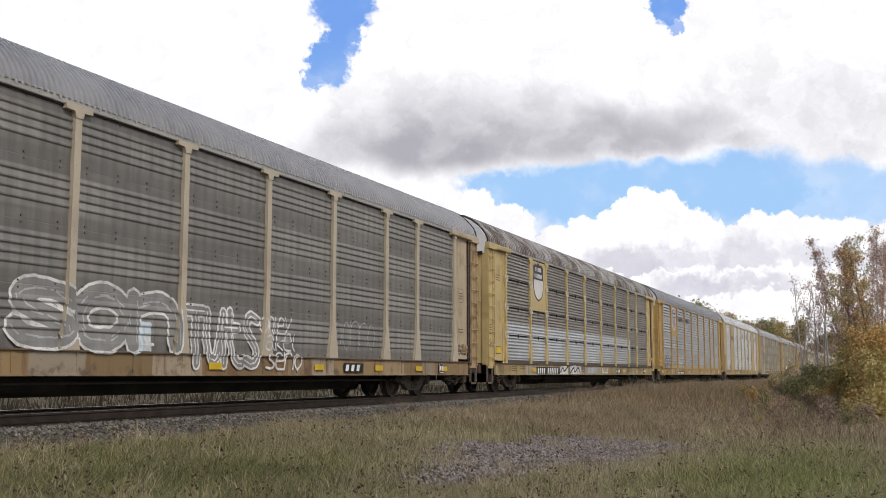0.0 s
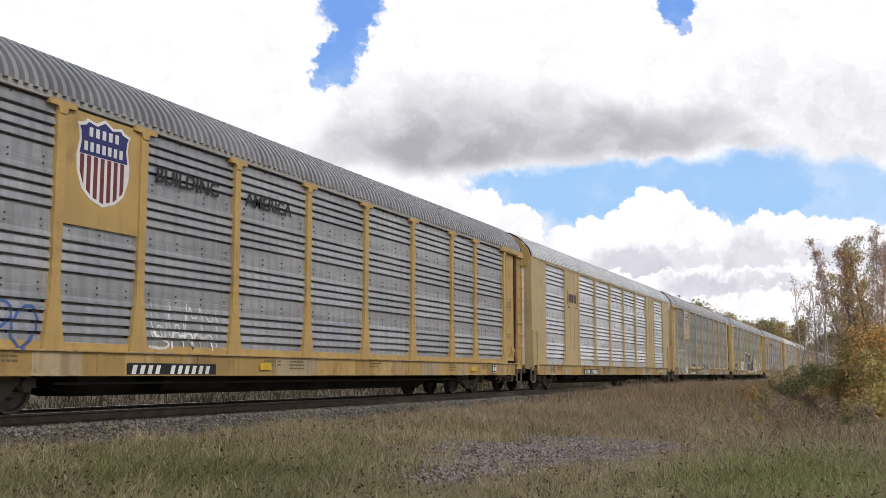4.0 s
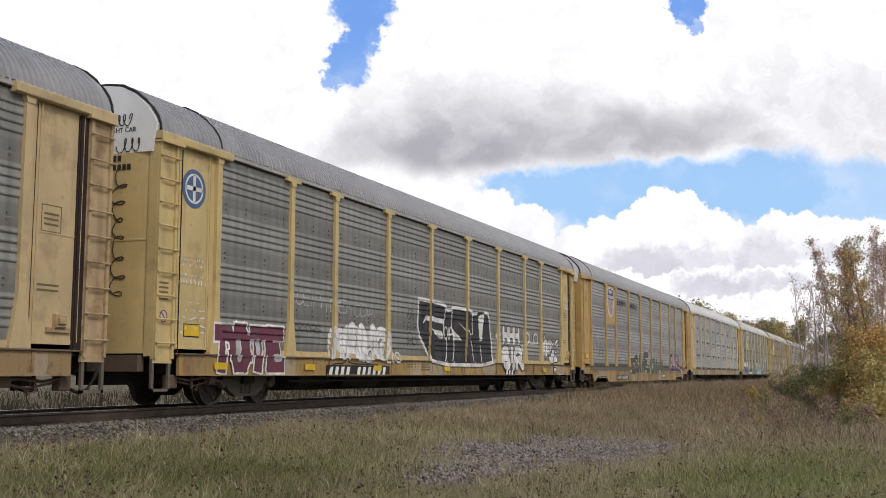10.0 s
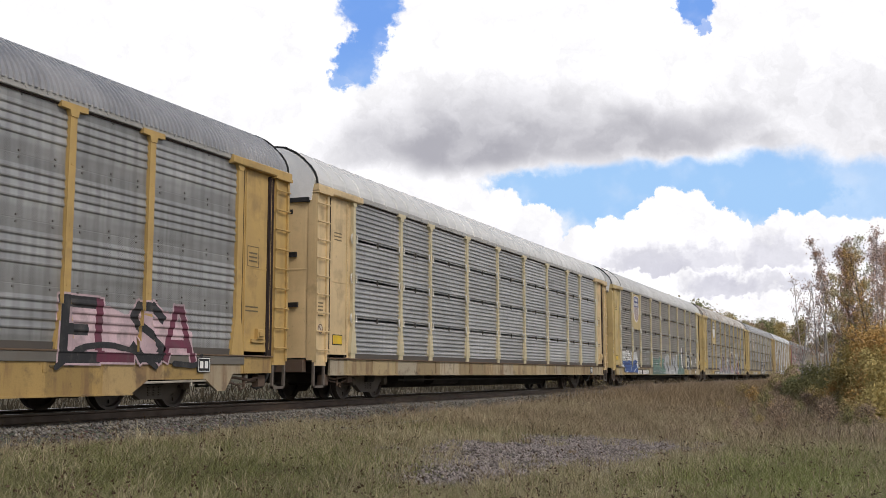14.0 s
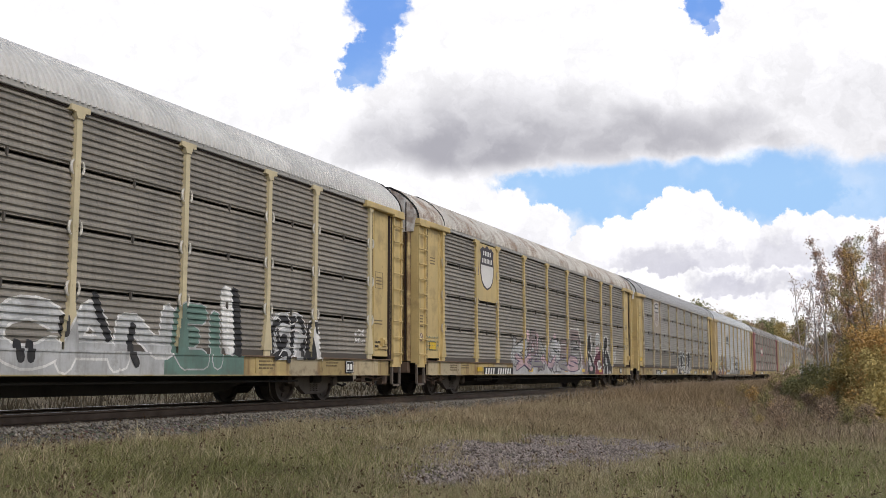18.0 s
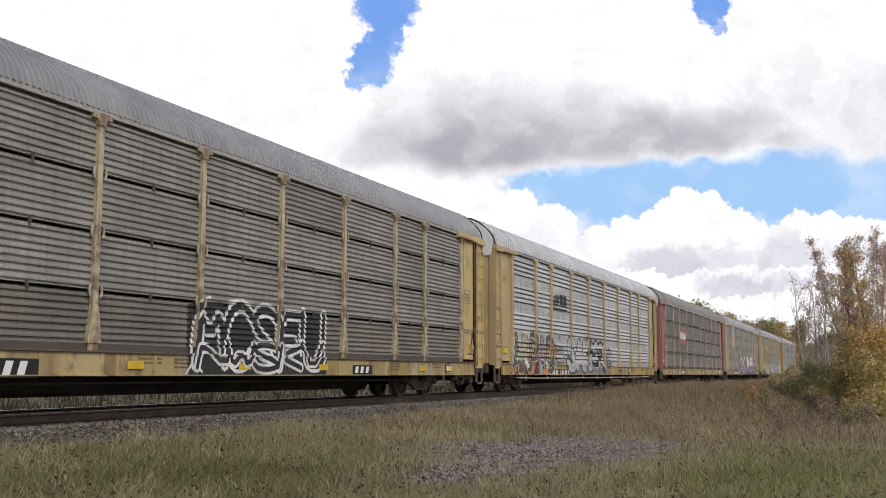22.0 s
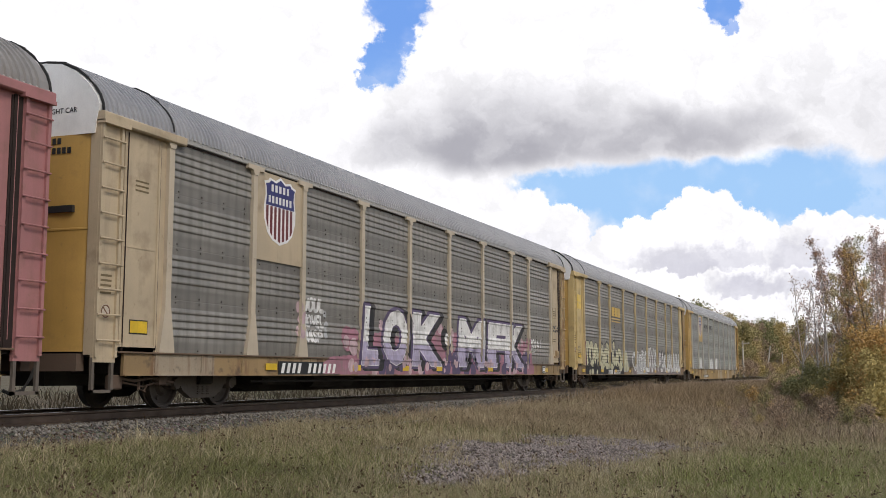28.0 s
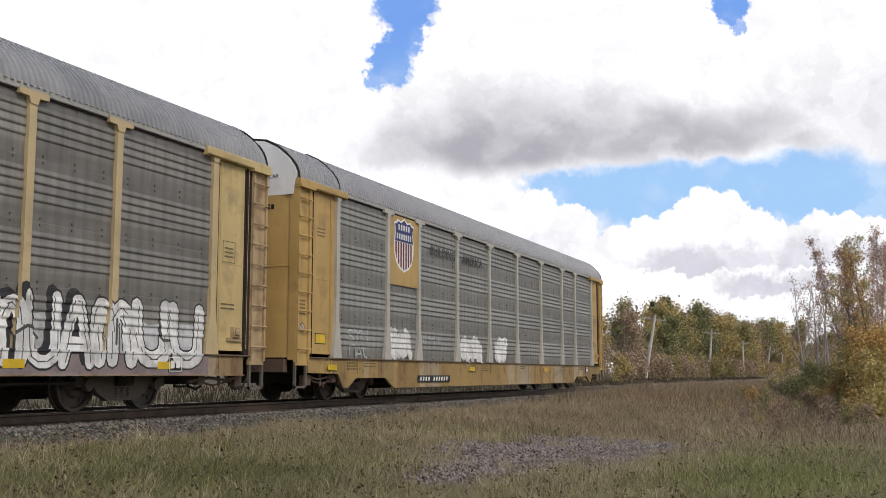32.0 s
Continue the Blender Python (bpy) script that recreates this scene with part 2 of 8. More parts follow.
def cloud_material():
    n = Nodes("cloudy_sky")
    n.t.nodes.remove(n.bsdf)
    # sheet coordinates in units of the sheet's grid, y downwards
    co = n.coord((1 / PX, -1 / PX, 0))
    warp = n.vmath("SUBTRACT", n.noise(co, 0.011, 5, 0.6, True), (0.5, 0.5, 0.5))
    fine = n.vmath("SUBTRACT", n.noise(co, 0.045, 5, 0.62, True), (0.5, 0.5, 0.5))
    p = n.vmath("ADD", co, n.vmath("MULTIPLY", warp, (150, 110, 0)))
    p = n.vmath("ADD", p, n.vmath("MULTIPLY", fine, (46, 46, 0)))
    soft_p = n.vmath("ADD", co, n.vmath("MULTIPLY", warp, (190, 90, 0)))

    def heap(v, cx, cy, rx, up, down, edge):
        """A rounded patch that reaches further upwards than downwards."""
        d = n.node("ShaderNodeSeparateXYZ")
        n.put(d.inputs[0], n.vmath("SUBTRACT", v, (cx, cy, 0)))
        tall = n.math("MAXIMUM", n.math("MULTIPLY", d.outputs[1], 1 / down), n.math("MULTIPLY", d.outputs[1], -1 / up))
        both = n.node("ShaderNodeCombineXYZ")
        n.put(both.inputs[0], n.math("MULTIPLY", d.outputs[0], 1 / rx)), n.put(both.inputs[1], tall)
        return n.ramp(n.vmath("LENGTH", both.outputs[0]), 1 + edge, 1 - edge)

    def union(v, rows, edge):
        out = None
        for cx, cy, rx, up, down, k in rows:
            b = n.math("MULTIPLY", heap(v, cx, cy, rx, up, down, edge), k)
            out = b if out is None else n.math("MAXIMUM", out, b)
        return out

    curl = n.vmath("SUBTRACT", n.noise(co, 0.10, 4, 0.6, True), (0.5, 0.5, 0.5))
    small = n.vmath("ADD", n.vmath("ADD", co, n.vmath("MULTIPLY", warp, (45, 45, 0))), n.vmath("MULTIPLY", fine, (60, 60, 0)))
    crisp = n.vmath("ADD", n.vmath("ADD", n.vmath("ADD", co, n.vmath("MULTIPLY", warp, (26, 22, 0))), n.vmath("MULTIPLY", fine, (40, 36, 0))), n.vmath("MULTIPLY", curl, (12, 12, 0)))
    y = n.node("ShaderNodeSeparateXYZ")
    n.put(y.inputs[0], co)
    gaps = union(small, [(606, 8, 56, 50, 50, 1), (612, 60, 36, 42, 42, 1), (580, 112, 40, 42, 42, 1), (560, 138, 26, 24, 24, 0.9), (1180, 10, 34, 36, 36, 1), (1190, 40, 14, 18, 18, 0.8)], 0.2)
    band = union(soft_p, [(890, 335, 70, 34, 60, 1), (1020, 335, 150, 50, 80, 1), (1180, 330, 160, 58, 80, 1), (1330, 325, 150, 60, 80, 1), (1480, 335, 130, 50, 60, 0.85), (1610, 345, 120, 45, 60, 0.8)], 0.30)
    heaps = union(crisp, [(660, 440, 120, 100, 60, 1), (770, 425, 90, 98, 60, 1), (838, 420, 58, 88, 60, 1), (900, 425, 46, 66, 60, 1), (985, 450, 42, 50, 40, 1), (1032, 446, 46, 60, 40, 1), (1078, 440, 46, 62, 40, 1),
                          (1106, 410, 32, 60, 60, 1), (1138, 402, 44, 74, 70, 1), (1184, 410, 42, 72, 60, 1), (1226, 430, 44, 62, 40, 1), (1264, 442, 32, 52, 40, 1),
                          (1300, 450, 34, 48, 40, 1), (1338, 440, 42, 66, 40, 1), (1388, 436, 52, 62, 40, 1), (1444, 442, 52, 62, 40, 1), (1506, 450, 62, 68, 40, 1), (1590, 452, 72, 62, 40, 1)], 0.05)
    heaps = n.math("MAXIMUM", heaps, n.ramp(y.outputs[1], 425, 445))
    calm = n.vmath("ADD", n.vmath("ADD", co, n.vmath("MULTIPLY", n.vmath("SUBTRACT", n.noise(co, 0.007, 2, 0.4, True), (0.5, 0.5, 0.5)), (120, 60, 0))), n.vmath("MULTIPLY", warp, (34, 18, 0)))
    grey = union(calm, [(665, 282, 120, 90, 26, 0.75), (770, 280, 170, 110, 34, 0.95), (900, 262, 170, 90, 34, 0.85), (1030, 252, 150, 62, 26, 0.85), (1140, 254, 140, 56, 22, 0.85), (1250, 240, 120, 50, 24, 0.7), (1350, 190, 150, 80, 60, 0.25), (1500, 210, 170, 110, 80, 0.32)], 0.62)
    low = union(small, [(1105, 472, 95, 34, 9, 0.62), (1200, 462, 60, 26, 9, 0.5), (1320, 466, 66, 46, 11, 0.62), (1240, 514, 84, 30, 8, 0.66), (1345, 506, 64, 24, 8, 0.5), (1455, 458, 80, 34, 13, 0.5), (840, 470, 120, 60, 20, 0.25), (1560, 470, 70, 34, 13, 0.5)], 0.45)
    blue = n.math("MULTIPLY", n.math("MULTIPLY", band, n.math("SUBTRACT", 1.0, heaps)), n.ramp(grey, 0.15, 0.55, 1.0, 0.0))
    blue = n.math("MAXIMUM", gaps, blue)
    patchy = n.ramp(n.noise(soft_p, 0.012, 4, 0.5), 0.25, 0.65, 0.72, 1.0)
    deep = n.mix(n.ramp(y.outputs[1], 40, 330), (0.19, 0.38, 0.86), (0.38, 0.62, 0.96))
    lump = n.ramp(n.noise(p, 0.016, 5, 0.6), 0.25, 0.75, 0.90, 1.16)
    white = n.mix(1.0, (1.04, 1.03, 1.06), lump, "MULTIPLY")
    white = n.mix(n.math("MULTIPLY", grey, patchy), white, (0.41, 0.405, 0.455))
    white = n.mix(n.math("MULTIPLY", low, patchy), white, (0.45, 0.445, 0.56))
    thin = n.math("MULTIPLY", blue, n.ramp(n.noise(co, 0.012, 4, 0.5), 0.2, 0.5, 0.80, 1.0))
    colour = n.mix(thin, white, deep)
    e = n.node("ShaderNodeEmission")
    n.put(e.inputs[0], colour), n.put(e.inputs[1], 1.0)
    n.t.links.new(e.outputs[0], n.t.nodes["Material Output"].inputs[0])
    return n.mat


# local x to the right, y up, origin at the sheet's upper left reference corner at the start
AXES = STAND.to_3x3()
RIGHT, UP = AXES @ Vector((1, 0, 0)), AXES @ Vector((0, 1, 0))
sky_mesh = grid_mesh("clouds", [(-1100 * PX, 700 * PX, 0), (2700 * PX, 700 * PX, 0), (2700 * PX, -740 * PX, 0), (-1100 * PX, -740 * PX, 0)], [(3, 2, 1, 0)])
clouds = lone("backdrop", sky_mesh, cloud_material(), "bright cumulus clouds with gaps of blue sky", "sky", "structure")


def cloud_pose(t):
    drift = (t - 0.0) * 3.45 * PX
    corner = Vector(EYE) + AIM * FAR - RIGHT * 784 * PX + UP * 441 * PX + RIGHT * drift
    return Matrix.Translation(corner) @ AXES.to_4x4()


# ---- ground ----
def smooth(a, b, x):
    t = min(1, max(0, (x - a) / (b - a)))
    return t * t * (3 - 2 * t)


def ground_z(x, y):
    z = -0.98 + 0.50 * smooth(3.5, 10.5, y)
    z += -0.02 * smooth(15.5, 17.0, y) + 0.55 * smooth(18, 27, y) + 1.2 * smooth(30, 80, y)
    z += 0.10 * (noise.noise((x * 0.12, y * 0.2, 0)) + 0.5 * noise.noise((x * 0.5, y * 0.5, 3))) * (1 if abs(y - TRACK_Y) > 3.2 else 0.2)
    return z


def gravel_amount(x, y):
    """How bare the stony patch beside the track is, 0 to 1."""
    cx, cy = (x - 19.8) / 6.9, (y - 5.55 + 0.10 * (x - 19)) / 1.9
    d = math.hypot(cx, cy) + 0.55 * noise.noise((x * 0.5, y * 0.8, 5))
    return 1 - smooth(0.55, 1.2, d)


def ground_material():
    n = Nodes("meadow_soil")
    co = n.coord()
    a, b, c = n.noise(co, 0.25, 5), n.noise(co, 2.5, 5), n.noise(co, 22, 4)
    base = n.mix(n.ramp(a, 0.35, 0.65), (0.155, 0.125, 0.078), (0.115, 0.115, 0.05))
    base = n.mix(n.ramp(b, 0.35, 0.7), base, (0.19, 0.155, 0.10))
    base = n.mix(n.math("MULTIPLY", n.ramp(c, 0.4, 0.7), 0.5), base, (0.06, 0.048, 0.032))
    n.bump(n.math("ADD", b, c), 0.7, 0.05)
    return n.done(base, 0.95)


def steps(a, b, first, growth):
    out, x, d = [a], a, first
    while x < b:
        x += d
        d *= growth
        out.append(min(x, b))
    return out


xs = sorted(set([-v for v in steps(0, 1500, 1.2, 1.25)] + list(np.arange(0, 70, 0.8)) + steps(70, 2600, 2, 1.2)))
ys = sorted(set([-v for v in steps(6, 1500, 1.2, 1.3)] + list(np.arange(-6, 22, 0.5)) + steps(22, 2000, 1.5, 1.25)))
gv = [(x, y, ground_z(x, y)) for x in xs for y in ys]
gf = [(i * len(ys) + j, (i + 1) * len(ys) + j, (i + 1) * len(ys) + j + 1, i * len(ys) + j + 1) for i in range(len(xs) - 1) for j in range(len(ys) - 1)]
ground = lone("ground", grid_mesh("ground", gv, gf, True), ground_material(), "dry autumn meadow soil with matted grass", "ground", "structure")


# ---- track ----
def stone_material(name, lo, hi):
    n = Nodes(name)
    g = n.node("ShaderNodeNewGeometry").outputs["Random Per Island"]
    f = n.noise(n.coord(), 30, 3)
    base = n.mix(g, lo, hi)
    base = n.mix(n.math("MULTIPLY", n.ramp(f, 0.4, 0.7), 0.4), base, shade(lo, 0.5))
    n.bump(f, 0.3, 0.01)
    return n.done(base, 0.9)


def ballast_bed_material():
    n = Nodes("ballast_bed")
    co = n.coord()
    v = n.node("ShaderNodeTexVoronoi")
    n.put(v.inputs["Vector"], co), n.put(v.inputs["Scale"], 16.0)
    b = n.noise(co, 0.8, 4)
    base = n.mix(n.ramp(b, 0.35, 0.65), (0.075, 0.066, 0.054), (0.14, 0.125, 0.105))
    base = n.mix(0.45, base, v.outputs["Color"], "MULTIPLY")
    n.bump(v.outputs["Distance"], 1.0, 0.06)
    return n.done(base, 0.95)


X0, X1 = -60.0, 520.0
bed = Shape().prism([(-2.75, -0.85), (3.1, -0.85), (2.0, -0.23), (1.8, -0.20), (-1.75, -0.20), (-1.95, -0.25)], X0, X1)
lone("ballast", bed, ballast_bed_material(), "dark grey crushed stone ballast under the rails", "ballast", "structure", at=pose(0, TRACK_Y, 0))


def scatter_stones(name, places, lo, hi, label, size):
    pts = np.array(places)
    k = len(pts)
    base = np.array([(1, 0, 0), (-0.5, 0.87, 0), (-0.5, -0.87, 0), (0.1, 0.1, 1), (0, 0, -1)]) * 1.0
    faces = np.array([(0, 1, 3), (1, 2, 3), (2, 0, 3), (1, 0, 4), (2, 1, 4), (0, 2, 4)])
    jit = NPR.uniform(0.6, 1.4, (k, 5, 3))
    ang = NPR.uniform(0, 6.28, k)
    v = base[None] * jit
    c, s = np.cos(ang)[:, None], np.sin(ang)[:, None]
    x, y = v[:, :, 0] * c - v[:, :, 1] * s, v[:, :, 0] * s + v[:, :, 1] * c
    v = np.stack([x, y, v[:, :, 2] * 0.7], -1) * (NPR.uniform(0.6, 1.3, k) * size)[:, None, None] + pts[:, None, :]
    f = (faces[None] + (np.arange(k) * 5)[:, None, None]).reshape(-1, 3)
    lone(name, tri_mesh(name, v.reshape(-1, 3), f), stone_material(name, lo, hi), label, "stones", "stuff")


def tri_mesh(name, v, f):
    me = bpy.data.meshes.new(name)
    me.vertices.add(len(v)), me.loops.add(len(f) * 3), me.polygons.add(len(f))
    me.vertices.foreach_set("co", np.asarray(v, dtype=np.float32).ravel())
    me.loops.foreach_set("vertex_index", np.asarray(f, dtype=np.int32).ravel())
    me.polygons.foreach_set("loop_start", np.arange(len(f), dtype=np.int32) * 3)
    me.update(calc_edges=True)
    return me


def bed_z(y):
    """Height of the ballast's top and near slope."""
    return max(float(np.interp(abs(y - TRACK_Y), [1.75, 1.95, 2.75], [-0.20, -0.25, -0.85])), -0.48)


places = []
for _ in range(36000):
    x = 5 + 95 * RND.random() ** 1.5
    y = TRACK_Y - 0.95 - 2.3 * RND.random()
    places.append((x, y, bed_z(y) + 0.012))
scatter_stones("ballast_stones", places, (0.065, 0.057, 0.047), (0.29, 0.27, 0.24), "loose grey ballast stones along the track", 0.036)
places = []
while len(places) < 11000:
    x, y = RND.uniform(11.5, 27), RND.uniform(2.8, 8.8)
    if RND.random() < gravel_amount(x, y):
        places.append((x, y, ground_z(x, y) + 0.01))
scatter_stones("gravel", places, (0.085, 0.07, 0.062), (0.36, 0.31, 0.28), "patch of mauve grey gravel in the grass", 0.042)

RAIL_PROF = [(-0.07, -0.18), (0.07, -0.18), (0.07, -0.165), (0.012, -0.14), (0.012, -0.045), (0.036, -0.03), (0.036, -0.004), (0.03, 0), (-0.03, 0), (-0.036, -0.004), (-0.036, -0.03), (-0.012, -0.045), (-0.012, -0.14), (-0.07, -0.165)]
rail_steel = plain("rail_steel", (0.13, 0.095, 0.075), 0.5, 0.7, 30)
shiny = plain("rail_head", (0.55, 0.55, 0.56), 0.25, 1.0, 30, 0.1)
for sgn in (-1, 1):
    r = lone("rail", Shape().prism(RAIL_PROF, X0, X1), rail_steel, "rusty steel rail with a worn bright head", "rail", "structure", at=pose(0, TRACK_Y + sgn * 0.755, 0))
    part("rail_head", Shape().box(X0, X1, -0.03, 0.03, 0.0, 0.003), shiny, r, "polished running surface")
tie_wood = painted("tie_wood", (0.10, 0.082, 0.066), 0.5, 0.9)
tie = lone("railway_tie", Shape().box(-0.115, 0.115, -1.3, 1.3, -0.16, 0, chamfer=0.015), tie_wood, "weathered dark wooden railway tie in ballast", "tie", group="ties under the rails", at=pose(X0 + 52, TRACK_Y, -0.185))
part("tie_plate", Shape().box(-0.09, 0.09, -0.92, -0.60, 0.0, 0.012), rail_steel, tie, "rusty plate")
for i in range(1, 240):
    copy_thing(tie, pose(X0 + 52 + i * 0.52, TRACK_Y, -0.185, 0, 0, RND.uniform(-0.6, 0.6)))

# ---- freight cars ----
CAR = 27.45
POSTS = [1.85, 4.60, 6.60, 9.48, 12.33, 15.18, 18.03, 20.88, 22.85, 25.60]
ROWS = 4
P_LO, P_HI = 0.98, 4.77
ROW_H = (P_HI - P_LO) / ROWS
ROOF = [(-1.57, 4.86), (-1.55, 4.99), (-1.49, 5.13), (-1.38, 5.28), (-1.21, 5.45), (-1.00, 5.61), (-0.72, 5.745), (-0.38, 5.79), (0, 5.80)]
ROOF = ROOF + [(-y, z) for y, z in ROOF[-2::-1]]

black = plain("black_paint", (0.016, 0.016, 0.018), 0.6)
grimy = plain("grimy_steel", (0.035, 0.030, 0.027), 0.8, 0.2, 10, 0.45)
rusty = painted("rusty_underframe", (0.11, 0.075, 0.055), 0.7, 0.85)
wheel_steel = plain("wheel_steel", (0.12, 0.10, 0.088), 0.55, 0.5, 20, 0.35)
white_paint = painted("white_lettering", (0.78, 0.78, 0.76), 0.15)
reflector = painted("reflector", (0.70, 0.47, 0.025), 0.45, 0.4, scale=3.0)
rail_grey = painted("roof_rail_grey", (0.40, 0.39, 0.37), 0.3, 0.5)
strip_dark = painted("strip_dark", (0.085, 0.074, 0.064), 0.4, 0.7)
ledge_rust = painted("ledge_rust", (0.15, 0.10, 0.065), 0.7, 0.85, (0.05, 0.035, 0.025), 2.0)
skirt_grey = painted("skirt_grey", (0.15, 0.138, 0.12), 0.5, 0.7)
pipe_tan = painted("pipe_tan", (0.47, 0.43, 0.36), 0.5, 0.8)
lug_dark = plain("lug_dark", (0.10, 0.09, 0.08), 0.7)
decal_pale = painted("decal_pale", (0.52, 0.46, 0.38), 0.4)
brake_rust = painted("brake_rust", (0.16, 0.085, 0.05), 0.8, 0.8)
truck_steel = painted("truck_steel", (0.13, 0.108, 0.09), 0.55, 0.75, (0.03, 0.025, 0.02), 2.0)
# near-black for door gaps and grooves, and for shade painted as strips
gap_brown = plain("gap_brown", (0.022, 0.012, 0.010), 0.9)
bolt_dark = plain("bolt_dark", (0.11, 0.095, 0.085), 0.8)
rubber = plain("rubber", (0.02, 0.02, 0.02), 0.85)


def sheet_ribbed(w, kind):
    """Sheet of louvre ribs between two flat bolted edges."""
    return sheet(ribbed_profile(kind), w, True)


def ribbed_profile(kind):
    count, z, pitch = (4, 0.80, 0.138) if kind == "R" else (4, 0.835, 0.160)
    prof = [(ROW_H, 0.008), (ROW_H - 0.012, 0.012), (z, 0.010)]
    for i in range(count):
        if kind == "R":
            prof += [(z - 0.20 * pitch, 0.022), (z - 0.42 * pitch, 0.032), (z - 0.58 * pitch, 0.029), (z - 0.74 * pitch, 0.009), (z - 0.84 * pitch, 0.009)]
        else:
            prof += [(z - 0.34 * pitch, 0.030), (z - 0.56 * pitch, 0.036), (z - 0.62 * pitch, -0.07), (z - 0.80 * pitch, -0.07), (z - 0.85 * pitch, 0.004)]
        z -= pitch
    return prof + [(0.012, 0.008), (0.0, 0.006)]


def sheet_fine(w):
    """Sheet with eight round ribs."""
    return sheet(fine_profile(), w, False)


def fine_profile():
    prof = [(ROW_H - 0.022, 0.0), (ROW_H - 0.026, 0.016)]
    p = (ROW_H - 0.06) / 8
    for i in range(8):
        z = ROW_H - 0.03 - i * p
        prof += [(z - 0.04 * p, 0.006), (z - 0.34 * p, 0.028), (z - 0.56 * p, 0.028), (z - 0.66 * p, -0.004), (z - 0.80 * p, -0.004), (z - 0.88 * p, 0.004)]
    return prof + [(0.03, 0.016), (0.026, 0.0)]


def sheet(prof, w, bolts):
    s = Shape()
    a = 0.05
    rear = min(d for z, d in prof) - 0.02
    rear = min(rear, -0.045)
    back = [(prof[-1][0], rear), (prof[0][0], rear)]
    loop = [(-d, z) for z, d in prof] + [(-d, z) for z, d in back]
    s.prism(loop, a, w - a)
    plain_faces = len(s.f)
    if bolts:
        for i in range(int(w / 0.62)):
            x = 0.30 + i * (w - 0.6) / max(1, int(w / 0.62) - 1)
            for z in (0.05, 0.895):
                s.box(x - 0.014, x + 0.014, -0.026, -0.008, z - 0.013, z + 0.013)
    me = s.mesh("side_panel")
    me.materials.append(None), me.materials.append(bolt_dark)
    count = 6 * ((len(s.f) - plain_faces) // 6)
    for face in me.polygons[len(me.polygons) - count:] if count else ():
        face.material_index = 1
    return me


def post_mesh(kind):
    s = Shape()
    if kind == "wide":
        s.box(-0.10, 0.10, -1.585, -1.46, 0.95, 4.80)
        s.plate([(-0.10, 1.5), (-0.24, 0.95), (0.24, 0.95), (0.10, 1.5)], -1.592, -1.50)
        return s.mesh("side_post")
    if kind == "S":
        # slim post on a short skirt that ends above the sill
        s.box(-0.062, 0.062, -1.585, -1.46, 1.10, 4.74)
        s.plate([(-0.062, 1.72), (-0.155, 1.16), (-0.155, 1.10), (0.155, 1.10), (0.155, 1.16), (0.062, 1.72)], -1.592, -1.50)
        s.box(-0.11, 0.11, -1.575, -1.50, 0.985, 1.10)
    elif kind == "Q":
        s.box(-0.095, 0.095, -1.585, -1.46, 1.0, 4.74)
        s.plate([(-0.095, 1.90), (-0.22, 1.02), (-0.22, 0.96), (0.22, 0.96), (0.22, 1.02), (0.095, 1.90)], -1.592, -1.50)
    else:
        s.box(-0.075, 0.075, -1.585, -1.46, 1.0, 4.74)
        s.plate([(-0.075, 1.80), (-0.21, 1.02), (-0.21, 0.96), (0.21, 0.96), (0.21, 1.02), (0.075, 1.80)], -1.592, -1.50)
    h = 0.22 if kind == "S" else 0.30
    s.plate([(-h, 4.80), (-h, 4.71), (-0.11, 4.70), (-0.075, 4.60), (0.075, 4.60), (0.11, 4.70), (h, 4.71), (h, 4.80)], -1.600, -1.47)
    for z in (1.95, 2.88, 3.83):
        s.box(-0.02, 0.02, -1.592, -1.58, z, z + 0.04)
    return s.mesh("side_post")


def clip_mesh():
    pts = [(0.085 + 0.06 * math.sin(a), 0, 0.11 * math.cos(a)) for a in np.linspace(0.15, math.pi - 0.15, 7)]
    return Shape().tube(pts, [0.023] * 7, 6).mesh("panel_clip")


def roof_mesh(kind):
    k = len(ROOF)
    # outward direction at each point of the arch
    nrm = []
    for i in range(k):
        a, b = Vector((0, *ROOF[max(i - 1, 0)])), Vector((0, *ROOF[min(i + 1, k - 1)]))
        d = (b - a).normalized()
        nrm.append((-d.z, d.y))
    xs_, off = [], []
    if kind == "ribs":
        x = 0.06
        while x < CAR - 0.25:
            for dx, o in ((0, -0.06), (0.085, -0.06), (0.10, 0.05), (0.185, 0.05)):
                xs_.append(x + dx), off.append(o)
            x += 0.20
    elif kind == "fine":
        x = 0.06
        while x < CAR - 0.25:
            for dx, o in ((0, -0.004), (0.050, -0.004), (0.065, 0.030), (0.115, 0.030)):
                xs_.append(x + dx), off.append(o)
            x += 0.13
    else:
        x = 0.06
        while x < CAR - 0.25:
            for dx, o in ((0, 0), (0.62, 0), (0.64, 0.025), (0.68, 0.025), (0.70, 0)):
                if x + dx < CAR - 0.05:
                    xs_.append(x + dx), off.append(o)
            x += 0.72
    xs_.append(CAR - 0.06), off.append(0)
    v = [(x, y + n[0] * o, z + n[1] * o) for x, o in zip(xs_, off) for (y, z), n in zip(ROOF, nrm)]
    m = len(xs_)
    f = [(i * k + j, i * k + j + 1, (i + 1) * k + j + 1, (i + 1) * k + j) for i in range(m - 1) for j in range(k - 1)]
    # inner skin
    o = len(v)
    v += [(x, y * 0.97, z - 0.06) for x in (0.06, CAR - 0.06) for y, z in ROOF]
    f += [(o + j, o + k + j, o + k + j + 1, o + j + 1) for j in range(k - 1)]
    return grid_mesh("roof", v, f)


def roof_lip_mesh():
    return Shape().tube([(0.03, y, z + 0.012) for y, z in ROOF], [0.024] * len(ROOF), 6).mesh("roof_gasket")


